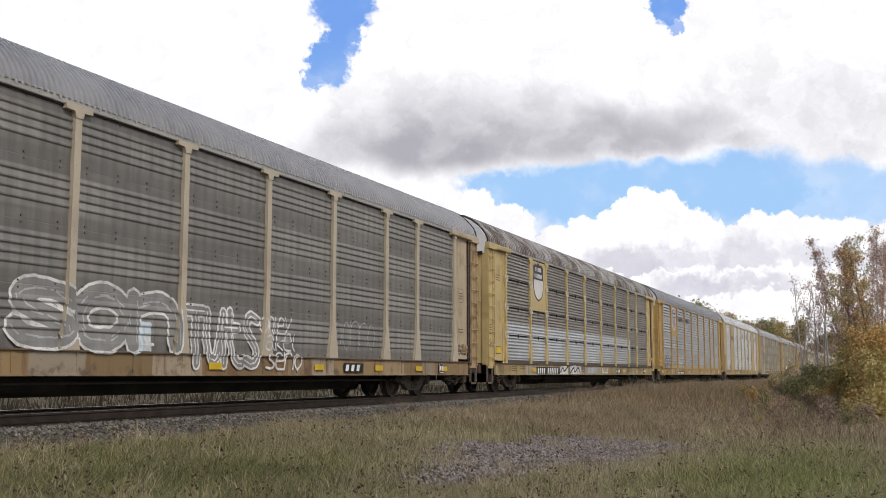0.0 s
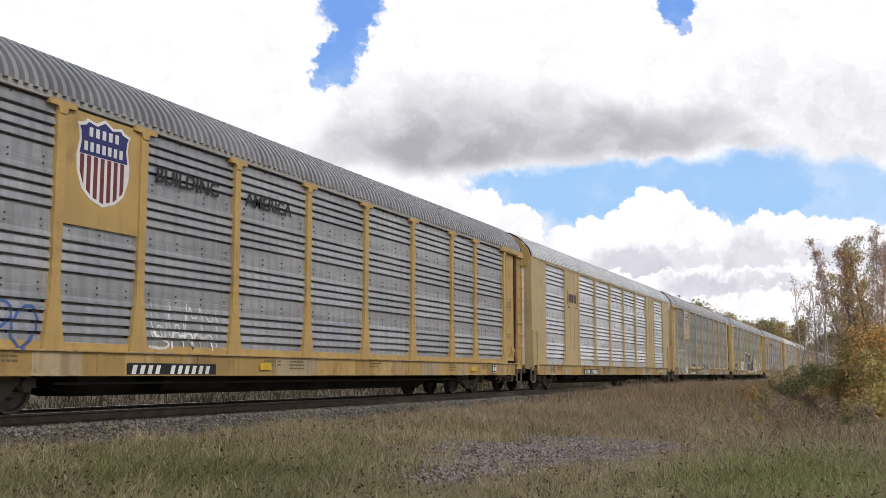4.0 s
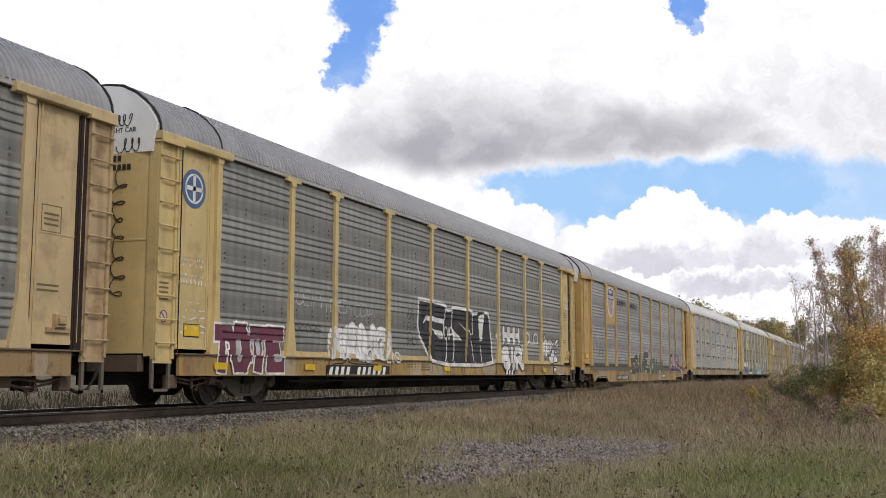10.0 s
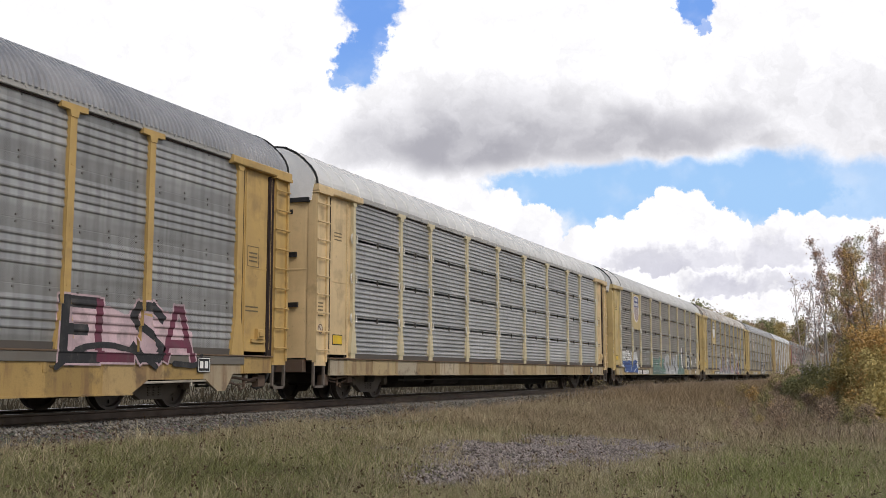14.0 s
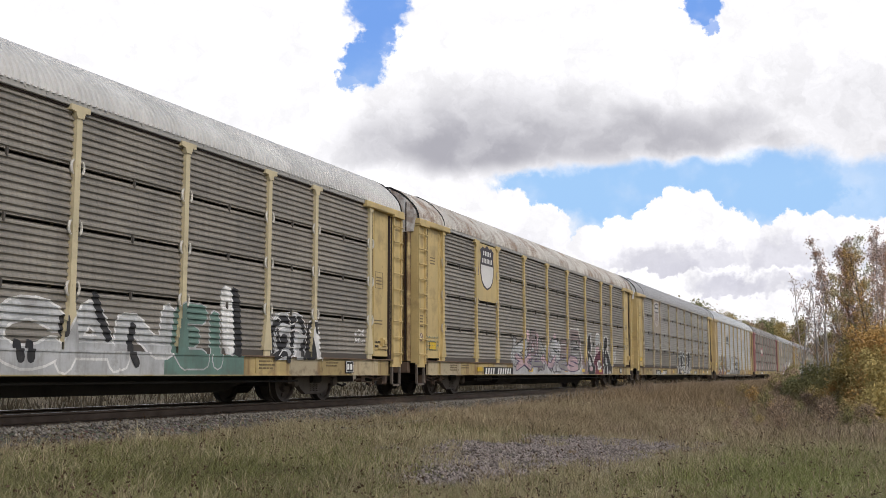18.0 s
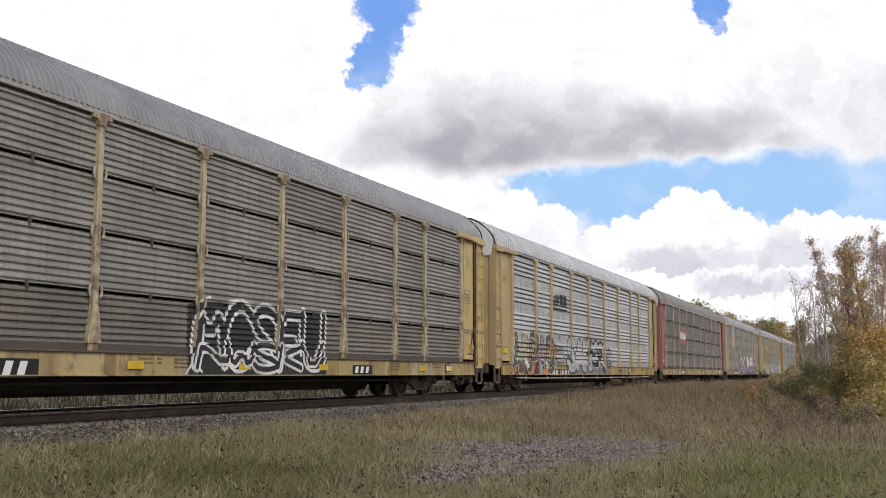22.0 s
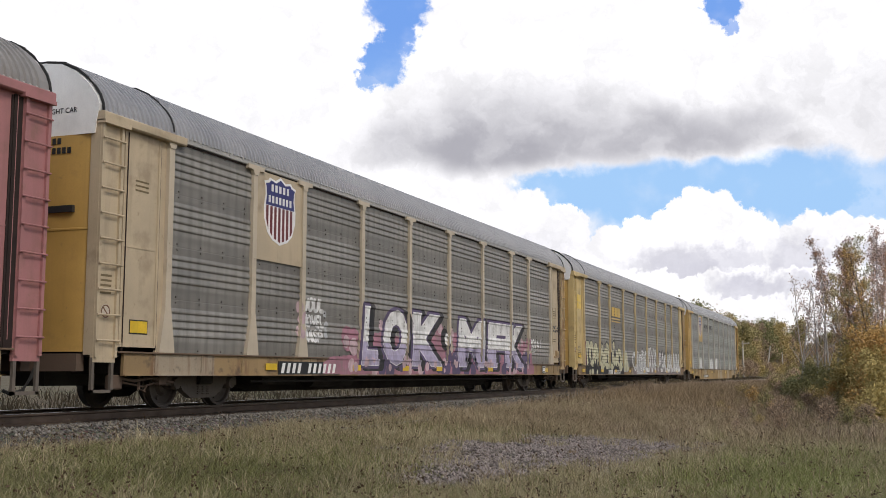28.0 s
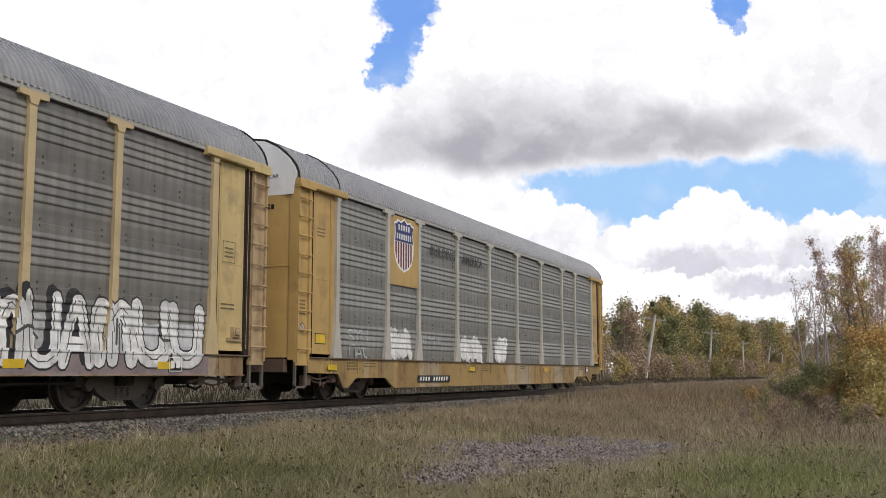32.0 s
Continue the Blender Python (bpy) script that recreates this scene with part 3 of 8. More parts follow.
def roof_band_mesh():
    return Shape().tube([(1.86, y * 1.012, z + 0.035) for y, z in ROOF], [0.022] * len(ROOF), 6).mesh("roof_gasket")


def end_top_mesh():
    """White upper end wall under the arch of the roof."""
    s = Shape()
    prof = [(-1.44, 4.50), (1.44, 4.50)] + [(y * 0.985, z - 0.02) for y, z in ROOF[::-1] if z > 4.9]
    s.prism(prof, -0.03, 0.08)
    return s.mesh("end_top")


def end_door_mesh(ribbed):
    """One leaf of the bowed end door."""
    s = Shape()
    k = 16
    top, bot = [], []
    ring = []
    for i in range(k + 1):
        y = -1.36 + 1.355 * i / k
        x = 0.06 - 0.13 * math.sqrt(max(0, 1 - (y / 1.42) ** 2))
        if ribbed and i % 3 == 1:
            x -= 0.05
        ring.append((x, y))
    n = len(ring)
    loop = ring + [(x + 0.05, y) for x, y in ring[::-1]]
    v = [(x, y, 0.97) for x, y in loop] + [(x, y, 4.50) for x, y in loop]
    m = len(loop)
    f = [(i, (i + 1) % m, (i + 1) % m + m, i + m) for i in range(m)]
    for i in range(n - 1):
        f += [(i, m - 1 - i, m - 2 - i, i + 1), (i + m, i + 1 + m, 2 * m - 2 - i, 2 * m - 1 - i)]
    s.add(v, f)
    # lap seam across the middle
    for a, b in zip(ring, ring[1:]):
        if not ribbed:
            s.add([(a[0] - 0.010, a[1], 2.93), (b[0] - 0.010, b[1], 2.93), (b[0] - 0.010, b[1], 2.96), (a[0] - 0.010, a[1], 2.96), (a[0] + 0.01, a[1], 2.925), (b[0] + 0.01, b[1], 2.925), (b[0] + 0.01, b[1], 2.97), (a[0] + 0.01, a[1], 2.97)],
                  [(0, 1, 2, 3), (4, 5, 1, 0), (3, 2, 6, 7), (5, 6, 2, 1), (4, 0, 3, 7)])
    return s.mesh("end_door")


def ladder_mesh(side):
    s = Shape()
    for x in (0.035, 0.50):
        s.box(x - 0.03, x + 0.03, -1.60, -1.555, 0.88, 4.66)
    for i in range(9):
        z = 1.15 + i * 0.41
        s.tube([(0.0, -1.62, z), (0.56, -1.62, z)], [0.016, 0.016], 6)
    return s.mesh("ladder")


def corner_mesh():
    s = Shape()
    s.box(0.0, 0.54, -1.555, -1.52, 0.92, 4.72)
    s.box(0.0, 0.05, -1.52, -1.36, 0.92, 4.72)
    s.box(0.0, 0.53, -1.56, -1.50, 0.80, 0.92)
    return s.mesh("corner_column")


def jamb_mesh():
    s = Shape()
    s.box(0.56, 1.62, -1.52, -1.48, 1.10, 4.70, chamfer=0.008)
    s.box(0.60, 1.58, -1.527, -1.519, 2.72, 2.745)
    s.box(1.615, 1.80, -1.512, -1.47, 0.99, 4.70)
    s.box(0.58, 1.60, -1.530, -1.50, 1.06, 1.13)
    s.tube([(0.64, -1.53, 1.1), (0.64, -1.53, 4.7)], [0.022, 0.022], 6)
    s.tube([(1.56, -1.53, 1.1), (1.56, -1.53, 4.7)], [0.018, 0.018], 6)
    return s.mesh("door_jamb")


def cap_mesh():
    return Shape().box(-0.02, 2.20, -1.64, -1.42, 4.70, 4.86, chamfer=0.02).box(-0.02, 0.62, -1.66, -1.40, 4.66, 4.72).mesh("cap_beam")


def eave_mesh():
    s = Shape().box(0.04, CAR - 0.04, -1.575, -1.45, 4.77, 4.90, chamfer=0.012)
    for i in range(60):
        x = 0.5 + i * 0.45
        s.box(x - 0.015, x + 0.015, -1.586, -1.574, 4.82, 4.85)
    return s.mesh("roof_rail")


def sill_mesh(kind):
    s = Shape()
    if kind == "belly":
        s.plate([(0.55, 0.96), (0.55, 0.64), (1.95, 0.62), (2.20, 0.30), (2.45, 0.30), (2.85, 0.52), (4.50, 0.52), (4.95, 0.29),
                 (CAR - 4.95, 0.29), (CAR - 4.5, 0.52), (CAR - 2.85, 0.52), (CAR - 2.45, 0.30), (CAR - 2.20, 0.30), (CAR - 1.95, 0.62), (CAR - 0.55, 0.64), (CAR - 0.55, 0.96)], -1.56, -1.50)
        s.box(4.95, CAR - 4.95, -1.60, -1.50, 0.27, 0.30)
    else:
        s.box(0.75, CAR - 0.75, -1.56, -1.50, 0.60, 0.955)
        s.box(0.75, CAR - 0.75, -1.60, -1.50, 0.585, 0.605)
    for i in range(19):
        x = 1.6 + i * 1.35
        s.box(x - 0.04, x + 0.04, -1.572, -1.555, 0.64, 0.95)
    return s.mesh("side_sill")


def ledge_mesh():
    return Shape().box(0.55, CAR - 0.55, -1.60, -1.46, 0.955, 0.985, chamfer=0.005).mesh("sill_ledge")


def underframe_mesh():
    s = Shape()
    s.box(0.15, CAR - 0.15, -1.47, 1.47, 0.90, 0.955)
    s.box(0.3, CAR - 0.3, -0.33, 0.33, 0.42, 0.90)
    s.plate([(5.2, 0.5), (6.4, 0.24), (CAR - 6.4, 0.24), (CAR - 5.2, 0.5)], -0.36, 0.36)
    for i in range(14):
        x = 1.0 + i * 1.96
        s.box(x - 0.07, x + 0.07, -1.48, 1.48, 0.62, 0.90)
    s.box(5.6, 7.0, -1.2, -0.5, 0.40, 0.75)
    s.tube([(8, -0.9, 0.5), (10.0, -0.9, 0.5)], [0.19, 0.19], 12)
    s.tube([(4.9, -1.35, 0.47), (22.5, -1.35, 0.47)], [0.022, 0.022], 6)
    return s.mesh("underframe")


def bolster_mesh():
    s = Shape().box(-0.20, 0.20, -1.15, 1.15, 0.42, 0.64, chamfer=0.04)
    s.box(-0.28, 0.28, -0.40, 0.40, 0.60, 0.92)
    return s.mesh("truck_bolster")


def frame_mesh():
    prof = [(-1.16, 0.40), (-1.14, 0.56), (-0.80, 0.60), (-0.42, 0.76), (0.42, 0.76), (0.80, 0.60), (1.14, 0.56), (1.16, 0.40), (0.72, 0.42), (0.62, 0.30), (0.36, 0.17), (-0.36, 0.17), (-0.62, 0.30), (-0.72, 0.42)]
    s = Shape().plate(prof, -0.06, 0.06)
    for x in (-0.89, 0.89):
        s.lathe([(0.001, -0.13), (0.10, -0.13), (0.115, -0.06), (0.001, -0.06)], 0, 14, (x, 0.44))
    return s.mesh("side_frame")


def spring_mesh():
    pts = [(0.055 * math.cos(a), 0.055 * math.sin(a), 0.02 + 0.17 * a / (2 * math.pi * 4)) for a in np.linspace(0, 2 * math.pi * 4, 37)]
    s = Shape()
    for x in (-0.15, 0.0, 0.15):
        s.tube([(p[0] + x, p[1] - 0.03, p[2] + 0.2) for p in pts], [0.014] * 37, 5)
    return s.mesh("spring")


def wheelset_mesh():
    s = Shape()
    for sg in (-1, 1):
        prof = [(0.075, -0.10), (0.17, -0.09), (0.21, -0.03), (0.35, -0.02), (0.37, -0.07), (0.42, -0.07), (0.425, 0.055), (0.45, 0.07), (0.45, 0.10), (0.36, 0.10), (0.34, 0.05), (0.20, 0.05), (0.075, 0.07)]
        s.lathe([(r, -sg * y * -1 if sg > 0 else y) for r, y in ([(r, -y) for r, y in prof] if sg > 0 else prof)], sg * 0.755, 32)
        # drain marks that show the turning
        for j in range(3):
            a = 2 * math.pi * j / 3
            s.box(-0.03, 0.03, -0.012, 0.012, 0.24, 0.31, Matrix.Translation((0, sg * 0.80, 0)) @ Matrix.Rotation(a, 4, "Y"))
    s.tube([(0, -1.08, 0), (0, 1.08, 0)], [0.085, 0.085], 14)
    return s.mesh("wheelset")


def coupler_mesh():
    s = Shape().box(-0.42, 0.3, -0.11, 0.11, 0.76, 0.98, chamfer=0.03)
    s.box(-0.66, -0.36, -0.17, 0.02, 0.72, 1.02, chamfer=0.05)
    s.box(-0.60, -0.40, 0.0, 0.20, 0.74, 1.0, chamfer=0.05)
    s.box(-0.08, 0.1, -1.30, 1.30, 0.66, 0.94)
    return s.mesh("coupler")


def hose_mesh():
    pts = [(-0.05, -0.45, 0.72), (-0.15, -0.46, 0.55), (-0.30, -0.45, 0.36), (-0.48, -0.40, 0.30), (-0.62, -0.36, 0.36)]
    return Shape().tube(pts, [0.03] * 5, 7).mesh("air_hose")


def stirrup_mesh():
    pts = [(0.02, -1.53, 0.85), (0.02, -1.53, 0.34), (0.48, -1.53, 0.34), (0.48, -1.53, 0.85)]
    s = Shape()
    for a, b in zip(pts, pts[1:]):
        s.box(min(a[0], b[0]) - 0.03, max(a[0], b[0]) + 0.03, -1.555, -1.505, min(a[2], b[2]) - 0.025, max(a[2], b[2]) + 0.025)
    return s.mesh("stirrup_step")


def brake_mesh():
    s = Shape().box(26.30, 26.52, -1.60, -1.50, 1.30, 1.52, chamfer=0.02)
    s.box(26.15, 26.65, -1.56, -1.50, 1.24, 1.31)
    s.box(26.34, 26.48, -1.63, -1.58, 1.36, 1.46, chamfer=0.01)
    return s.mesh("hand_brake")


def lever_mesh():
    s = Shape().tube([(26.60, -1.62, 1.95), (26.56, -1.64, 1.7), (26.66, -1.63, 1.45), (26.60, -1.62, 1.1), (26.62, -1.60, 0.80)], [0.022] * 5, 6)
    s.tube([(26.36, -1.62, 1.42), (26.22, -1.65, 1.55), (26.30, -1.64, 1.72)], [0.016] * 3, 6)
    s.lathe([(0.05, 0.01), (0.11, 0.01), (0.11, -0.015), (0.05, -0.015)], -1.63, 12, (26.58, 1.92))
    return s.mesh("brake_lever")


def pipe_mesh():
    s = Shape().tube([(2.2, -1.53, 0.50), (4.6, -1.53, 0.47), (14, -1.53, 0.46), (23, -1.53, 0.47), (25.4, -1.53, 0.51)], [0.022] * 5, 6)
    for i in range(9):
        x = 3.4 + i * 2.6
        s.box(x - 0.02, x + 0.02, -1.545, -1.515, 0.40, 0.60)
    return s.mesh("air_pipe")


def rigging_mesh():
    s = Shape()
    s.tube([(0.75, -1.42, 0.56), (1.2, -1.43, 0.50), (1.7, -1.42, 0.55), (2.3, -1.40, 0.47)], [0.028] * 4, 6)
    s.tube([(0.8, -1.38, 0.50), (1.5, -1.38, 0.40), (2.1, -1.38, 0.52)], [0.02] * 3, 6)
    s.tube([(1.35, -1.40, 0.62), (1.33, -1.42, 0.36), (1.48, -1.42, 0.32), (1.55, -1.40, 0.42)], [0.03] * 4, 6)
    for x0, x1, z0, z1 in ((0.62, 0.86, 0.36, 0.60), (1.85, 2.05, 0.42, 0.60)):
        s.box(x0, x1, -1.45, -1.30, z0, z1, chamfer=0.02)
    return s.mesh("brake_rigging")


def bar_mesh(rows, y=-1.568):
    """Plain bars for writing: rows of (x, z, width, height)."""
    s = Shape()
    for x, z, w, h in rows:
        s.box(x, x + w, y, y + 0.004, z, z + h)
    return s.mesh("writing")


def number_bars(x0, x1, z0, z1, count=11):
    """Slanted bars of the size of stencilled characters, in a group of four and one of six."""
    s = Shape()
    w = (x1 - x0) / count
    for i in range(count):
        if count == 11 and i == 4:
            continue
        a, b, sh = x0 + i * w, x0 + (i + 0.52) * w, 0.16 * (z1 - z0)
        s.plate([(a - sh, z0), (b - sh, z0), (b + sh, z1), (a + sh, z1)], -1.594, -1.590)
    return s.mesh("writing")


def shield_outline(k=1.0, dx=0.0, dz=0.0):
    half = [(0, -0.72), (0.30, -0.63), (0.50, -0.48), (0.62, -0.20), (0.635, 0.05), (0.58, 0.30), (0.60, 0.48), (0.64, 0.56), (0.48, 0.60), (0.42, 0.66), (0.20, 0.62), (0, 0.72)]
    pts = half + [(-x, z) for x, z in half[-2:0:-1]]
    return [(x * k + dx, z * k + dz) for x, z in pts]


def cut_shield(z_lo, z_hi, x_lo, x_hi, k=0.92):
    """The part of the shield inside a window."""
    from_bm = bmesh.new()
    vs = [from_bm.verts.new((x, 0, z)) for x, z in shield_outline(k)]
    from_bm.faces.new(vs)
    for co, no in (((0, 0, z_lo), (0, 0, -1)), ((0, 0, z_hi), (0, 0, 1)), ((x_lo, 0, 0), (-1, 0, 0)), ((x_hi, 0, 0), (1, 0, 0))):
        geom = from_bm.verts[:] + from_bm.edges[:] + from_bm.faces[:]
        bmesh.ops.bisect_plane(from_bm, geom=geom, plane_co=co, plane_no=no, clear_outer=True)
    out = Shape()
    from_bm.verts.index_update()
    out.add([v.co for v in from_bm.verts], [tuple(v.index for v in f.verts) for f in from_bm.faces])
    from_bm.free()
    return out


def emblem(car, style, ymat):
    """Shield sign on its backing plate in the second bay."""
    cx, cz = 5.60, 4.0
    back = part("sign_plate", shared("sign_plate", lambda: Shape().box(4.66, 6.54, -1.552, -1.535, 2.92, 4.74).mesh("sign_plate")), ymat, car, "flat sign plate")
    rim = {"usa": "sign_white", "white": "sign_dark", "old": "sign_grey"}[style]
    cols = {"sign_white": (0.78, 0.77, 0.76), "sign_dark": (0.05, 0.04, 0.05), "sign_grey": (0.66, 0.64, 0.61)}
    at = pose(cx, -1.556, cz)
    part("sign_shield", shared("shield", lambda: Shape().plate(shield_outline(1.0), -0.002, 0.004).mesh("sign_shield")), painted(rim, cols[rim], 0.12), back, "shield outline", at)
    if style == "usa":
        top, low = painted("sign_blue", (0.03, 0.032, 0.16), 0.12), painted("sign_red", (0.15, 0.032, 0.038), 0.15)
    elif style == "white":
        top, low = painted("sign_blackish", (0.03, 0.025, 0.04), 0.1), painted("sign_pale", (0.72, 0.71, 0.70), 0.12)
    else:
        top, low = painted("sign_oldblue", (0.045, 0.042, 0.048), 0.2), painted("sign_oldred", (0.17, 0.115, 0.10), 0.35)

    def at_y(y):
        return pose(cx, y, cz)
    part("sign_field", shared("field", lambda: cut_shield(0.08, 1, -1, 1).mesh("sign_field")), top, back, "dark upper field", at_y(-1.5605))
    if style == "white":
        part("sign_field", shared("low_field", lambda: cut_shield(-1, 0.07, -1, 1).mesh("sign_field")), low, back, "blank white lower field", at_y(-1.5605))
    else:
        for i in range(7):
            x = -0.56 + i * 0.16
            part("sign_stripe", shared(("stripe", i), lambda: cut_shield(-1, 0.07, x, x + 0.094).mesh("sign_stripe")), low, back, "", at_y(-1.5605))
    words = [(-0.37 + i * 0.155, 0.38, 0.085, 0.15) for i in range(5)] + [(-0.475 + i * 0.14, 0.14, 0.08, 0.15) for i in range(7)]
    part_stuff("writing", shared("shield_words", lambda: bar_mesh(words, -0.002)), painted("white_sign", (0.75, 0.75, 0.74), 0.1), back, "two rows of white bars", at_y(-1.5625))


def panel_profile(kind):
    """Height over the rail and depth of the outer skin, from the sill up, where paint can lie."""
    if kind == "S":
        rel = fine_profile()
    else:
        rel = ribbed_profile("R" if kind == "R" else "Q")
    out = [(0.60, 0.083), (0.950, 0.083), (0.9505, 0.097), (0.9855, 0.097), (0.986, 0.039), (1.1005, 0.039)]
    for r in range(ROWS):
        out += [(P_LO + r * ROW_H + z, d) for z, d in rel[::-1] if P_LO + r * ROW_H + z > 1.101]
    return out


def cut(poly, axis, lo, hi):
    """The part of a convex outline between two values of one coordinate."""
    for lim, sgn in ((lo, 1), (hi, -1)):
        out = []
        for i, p in enumerate(poly):
            q = poly[(i + 1) % len(poly)]
            a_, b_ = (p[axis] - lim) * sgn, (q[axis] - lim) * sgn
            if a_ >= 0:
                out.append(p)
            if (a_ >= 0) != (b_ >= 0):
                t = a_ / (a_ - b_)
                out.append((p[0] + (q[0] - p[0]) * t, p[1] + (q[1] - p[1]) * t))
        poly = out
        if len(poly) < 3:
            return []
    return poly


FOOT = {"S": {0.063: 4.0, 0.095: 1.60, 0.125: 1.42, 0.156: 1.26}, "Q": {0.096: 4.0, 0.14: 1.78, 0.18: 1.50, 0.221: 1.25}, "R": {0.076: 4.0, 0.12: 1.68, 0.165: 1.42, 0.211: 1.16}}


def drape(shape, poly, kind, lift):
    """Lays a convex outline of paint over ribs, posts and sill."""
    prof, feet = shared_profile(kind), FOOT.get(kind, FOOT["R"])
    xa, xb = min(p[0] for p in poly), max(p[0] for p in poly)
    za, zb = min(p[1] for p in poly), max(p[1] for p in poly)
    edges = sorted([xa] + [p + sg * e for p in POSTS for sg in (-1, 1) for e in feet if xa < p + sg * e < xb] + [xb])
    for x0, x1 in zip(edges, edges[1:]):
        slab = cut(poly, 0, x0, x1) if len(edges) > 2 else poly
        if not slab:
            continue
        off = min(abs((x0 + x1) / 2 - p) for p in POSTS)
        foot = next((z for e, z in feet.items() if off < e), 0)
        steps_ = prof
        if foot:
            steps_ = [(0.60, 0.083), (0.95, 0.083), (0.9505, 0.097), (0.9855, 0.097), (0.986, 0.089), (foot, 0.089)] + [(z, d) for z, d in prof if z > foot]
        for (z0, d0), (z1, d1) in zip(steps_, steps_[1:]):
            if z1 < za or z0 > zb or z1 - z0 < 1e-4:
                continue
            strip = cut(slab, 1, z0, z1)
            if len(strip) < 3:
                continue
            v = [(x, -1.505 - (d0 + (d1 - d0) * (z - z0) / (z1 - z0)) - lift, z) for x, z in strip]
            shape.add(v, [tuple(range(len(v)))[::-1] if turned(strip) else tuple(range(len(v)))])
    return shape


def turned(poly):
    return sum(p[0] * q[1] - q[0] * p[1] for p, q in zip(poly, poly[1:] + poly[:1])) < 0


PROFILES = {}


def shared_profile(kind):
    if kind not in PROFILES:
        PROFILES[kind] = panel_profile(kind)
    return PROFILES[kind]


def capsule(xa, za, xb, zb, th, k=5):
    """A thick line with round ends, as an outline."""
    d = Vector((xb - xa, zb - za))
    d = d.normalized() if d.length > 1e-4 else Vector((1, 0))
    nn = Vector((-d.y, d.x))
    out = []
    for (cx, cz), flip in (((xb, zb), 1), ((xa, za), -1)):
        for i in range(k):
            a = math.pi * (0.5 - i / (k - 1))
            q = (d * math.cos(a) + nn * math.sin(a)) * flip * th / 2
            out.append((cx + q.x, cz + q.y))
    return out


def glyph(rng, a, b, zb, zt, slant, thick):
    """The thick lines of one abstract sprayed form between a and b: arches, spikes, loops and chevrons."""
    w, hh = b - a, zt - zb
    t = w * thick
    m = (a + b) / 2
    sh = slant * hh
    kind = rng.randrange(5)

    def chain(pts):
        return [(*p, *q) for p, q in zip(pts, pts[1:])]
    if kind == 0:
        return chain([(a + t / 2, zb + t / 2), (a + t / 2 + sh, zt - hh * 0.3), (m + sh, zt - t / 2), (b - t / 2 + sh, zt - hh * 0.3), (b - t / 2, zb + t / 2)])
    if kind == 1:
        n_ = 3
        return [(a + t / 2 + (w - t) * i / (n_ - 1), zb + t / 2, a + t / 2 + (w - t) * i / (n_ - 1) + sh + rng.uniform(-0.1, 0.1) * w, zt - t / 2 - rng.uniform(0, 0.35) * hh) for i in range(n_)]
    if kind == 2:
        return chain([(m + (w - t) / 2 * math.cos(g) + sh * 0.5, zb + hh / 2 + (hh - t) / 2 * math.sin(g)) for g in np.linspace(0.6, 2 * math.pi + 0.1, 8)])
    if kind == 3:
        return chain([(a + t / 2, zb + hh * 0.2), (m - w * 0.1 + sh, zt - t / 2), (m + w * 0.12, zb + hh * 0.35), (b - t / 2 + sh, zt - hh * 0.2)]) + [(m, zb + t / 2, b - t / 2, zb + hh * 0.3)]
    return chain([(b - t / 2 + sh, zt - t / 2), (a + t, zt - hh * 0.25), (a + t / 2, zb + hh * 0.45), (b - t / 2, zb + hh * 0.4), (b - t, zb + t / 2), (a + t / 2, zb + t / 2)])


def kind_of(car):
    return car["side"]


# letter skeletons on a ten by ten field: points as two digits (A is ten), lines parted by a slash
STROKES = {
    "A": "00 4A 6A A0/23 83", "B": "00 0A 7A 98 86 05/05 95 A2 70 00", "C": "A8 7A 3A 07 03 30 70 A2", "D": "00 0A 6A A6 A4 60 00", "E": "AA 0A 00 A0/05 75",
    "F": "00 0A AA/05 75", "G": "A8 7A 3A 07 03 30 80 A4 64", "H": "00 0A/A0 AA/05 A5", "I": "50 5A", "K": "00 0A/AA 05 A0", "L": "0A 00 A0", "M": "00 1A 55 9A A0",
    "N": "00 0A A0 AA", "O": "50 20 03 07 3A 7A A7 A3 70 50", "P": "00 0A 7A A8 A6 74 04", "R": "00 0A 7A A8 A6 74 04/44 A0", "S": "A8 7A 2A 08 26 74 A2 80 20 02",
    "T": "0A AA/5A 50", "U": "0A 03 20 80 A3 AA", "V": "0A 50 AA", "W": "0A 20 57 80 AA", "X": "0A A0/00 AA", "Y": "0A 55 AA/55 50", "Z": "0A AA 00 A0", "b": "0A 00 80 A2 A4 86 06",
    "a": "18 7A 97 90 20 03 25 95", "e": "05 95 97 7A 2A 06 02 20 90", "o": "50 13 17 5A 97 93 50", "n": "00 0A/08 4A 8A A7 A0", "u": "0A 03 30 72 AA/A9 A0", "m": "00 08 2A 47 40/47 7A A8 A0", "d": "AA A0 20 03 05 27 97", "t": "3A 32 60 90/07 87", "y": "0A 44/AA 30 00", "s": "99 3A 17 84 92 60 01", "f": "9A 5A 37 30/06 86", "g": "97 3A 07 25 96/9A 92 60 10", "l": "3A 32 70", "k": "0A 00/96 04 90", "J": "AA A3 70 30 03", "2": "08 3A 7A 97 00 A0", "0": "50 13 17 5A 97 93 50", "1": "27 5A 50", "4": "70 7A 03 A3", "+": "52 58/25 85", "*": "52 58/37 73/33 77", "^": "00 5A A0 55 00"}


def skeleton(ch):
    return [[("0123456789A".index(p[0]) / 10, "0123456789A".index(p[1]) / 10) for p in line.split()] for line in STROKES[ch].split("/")]


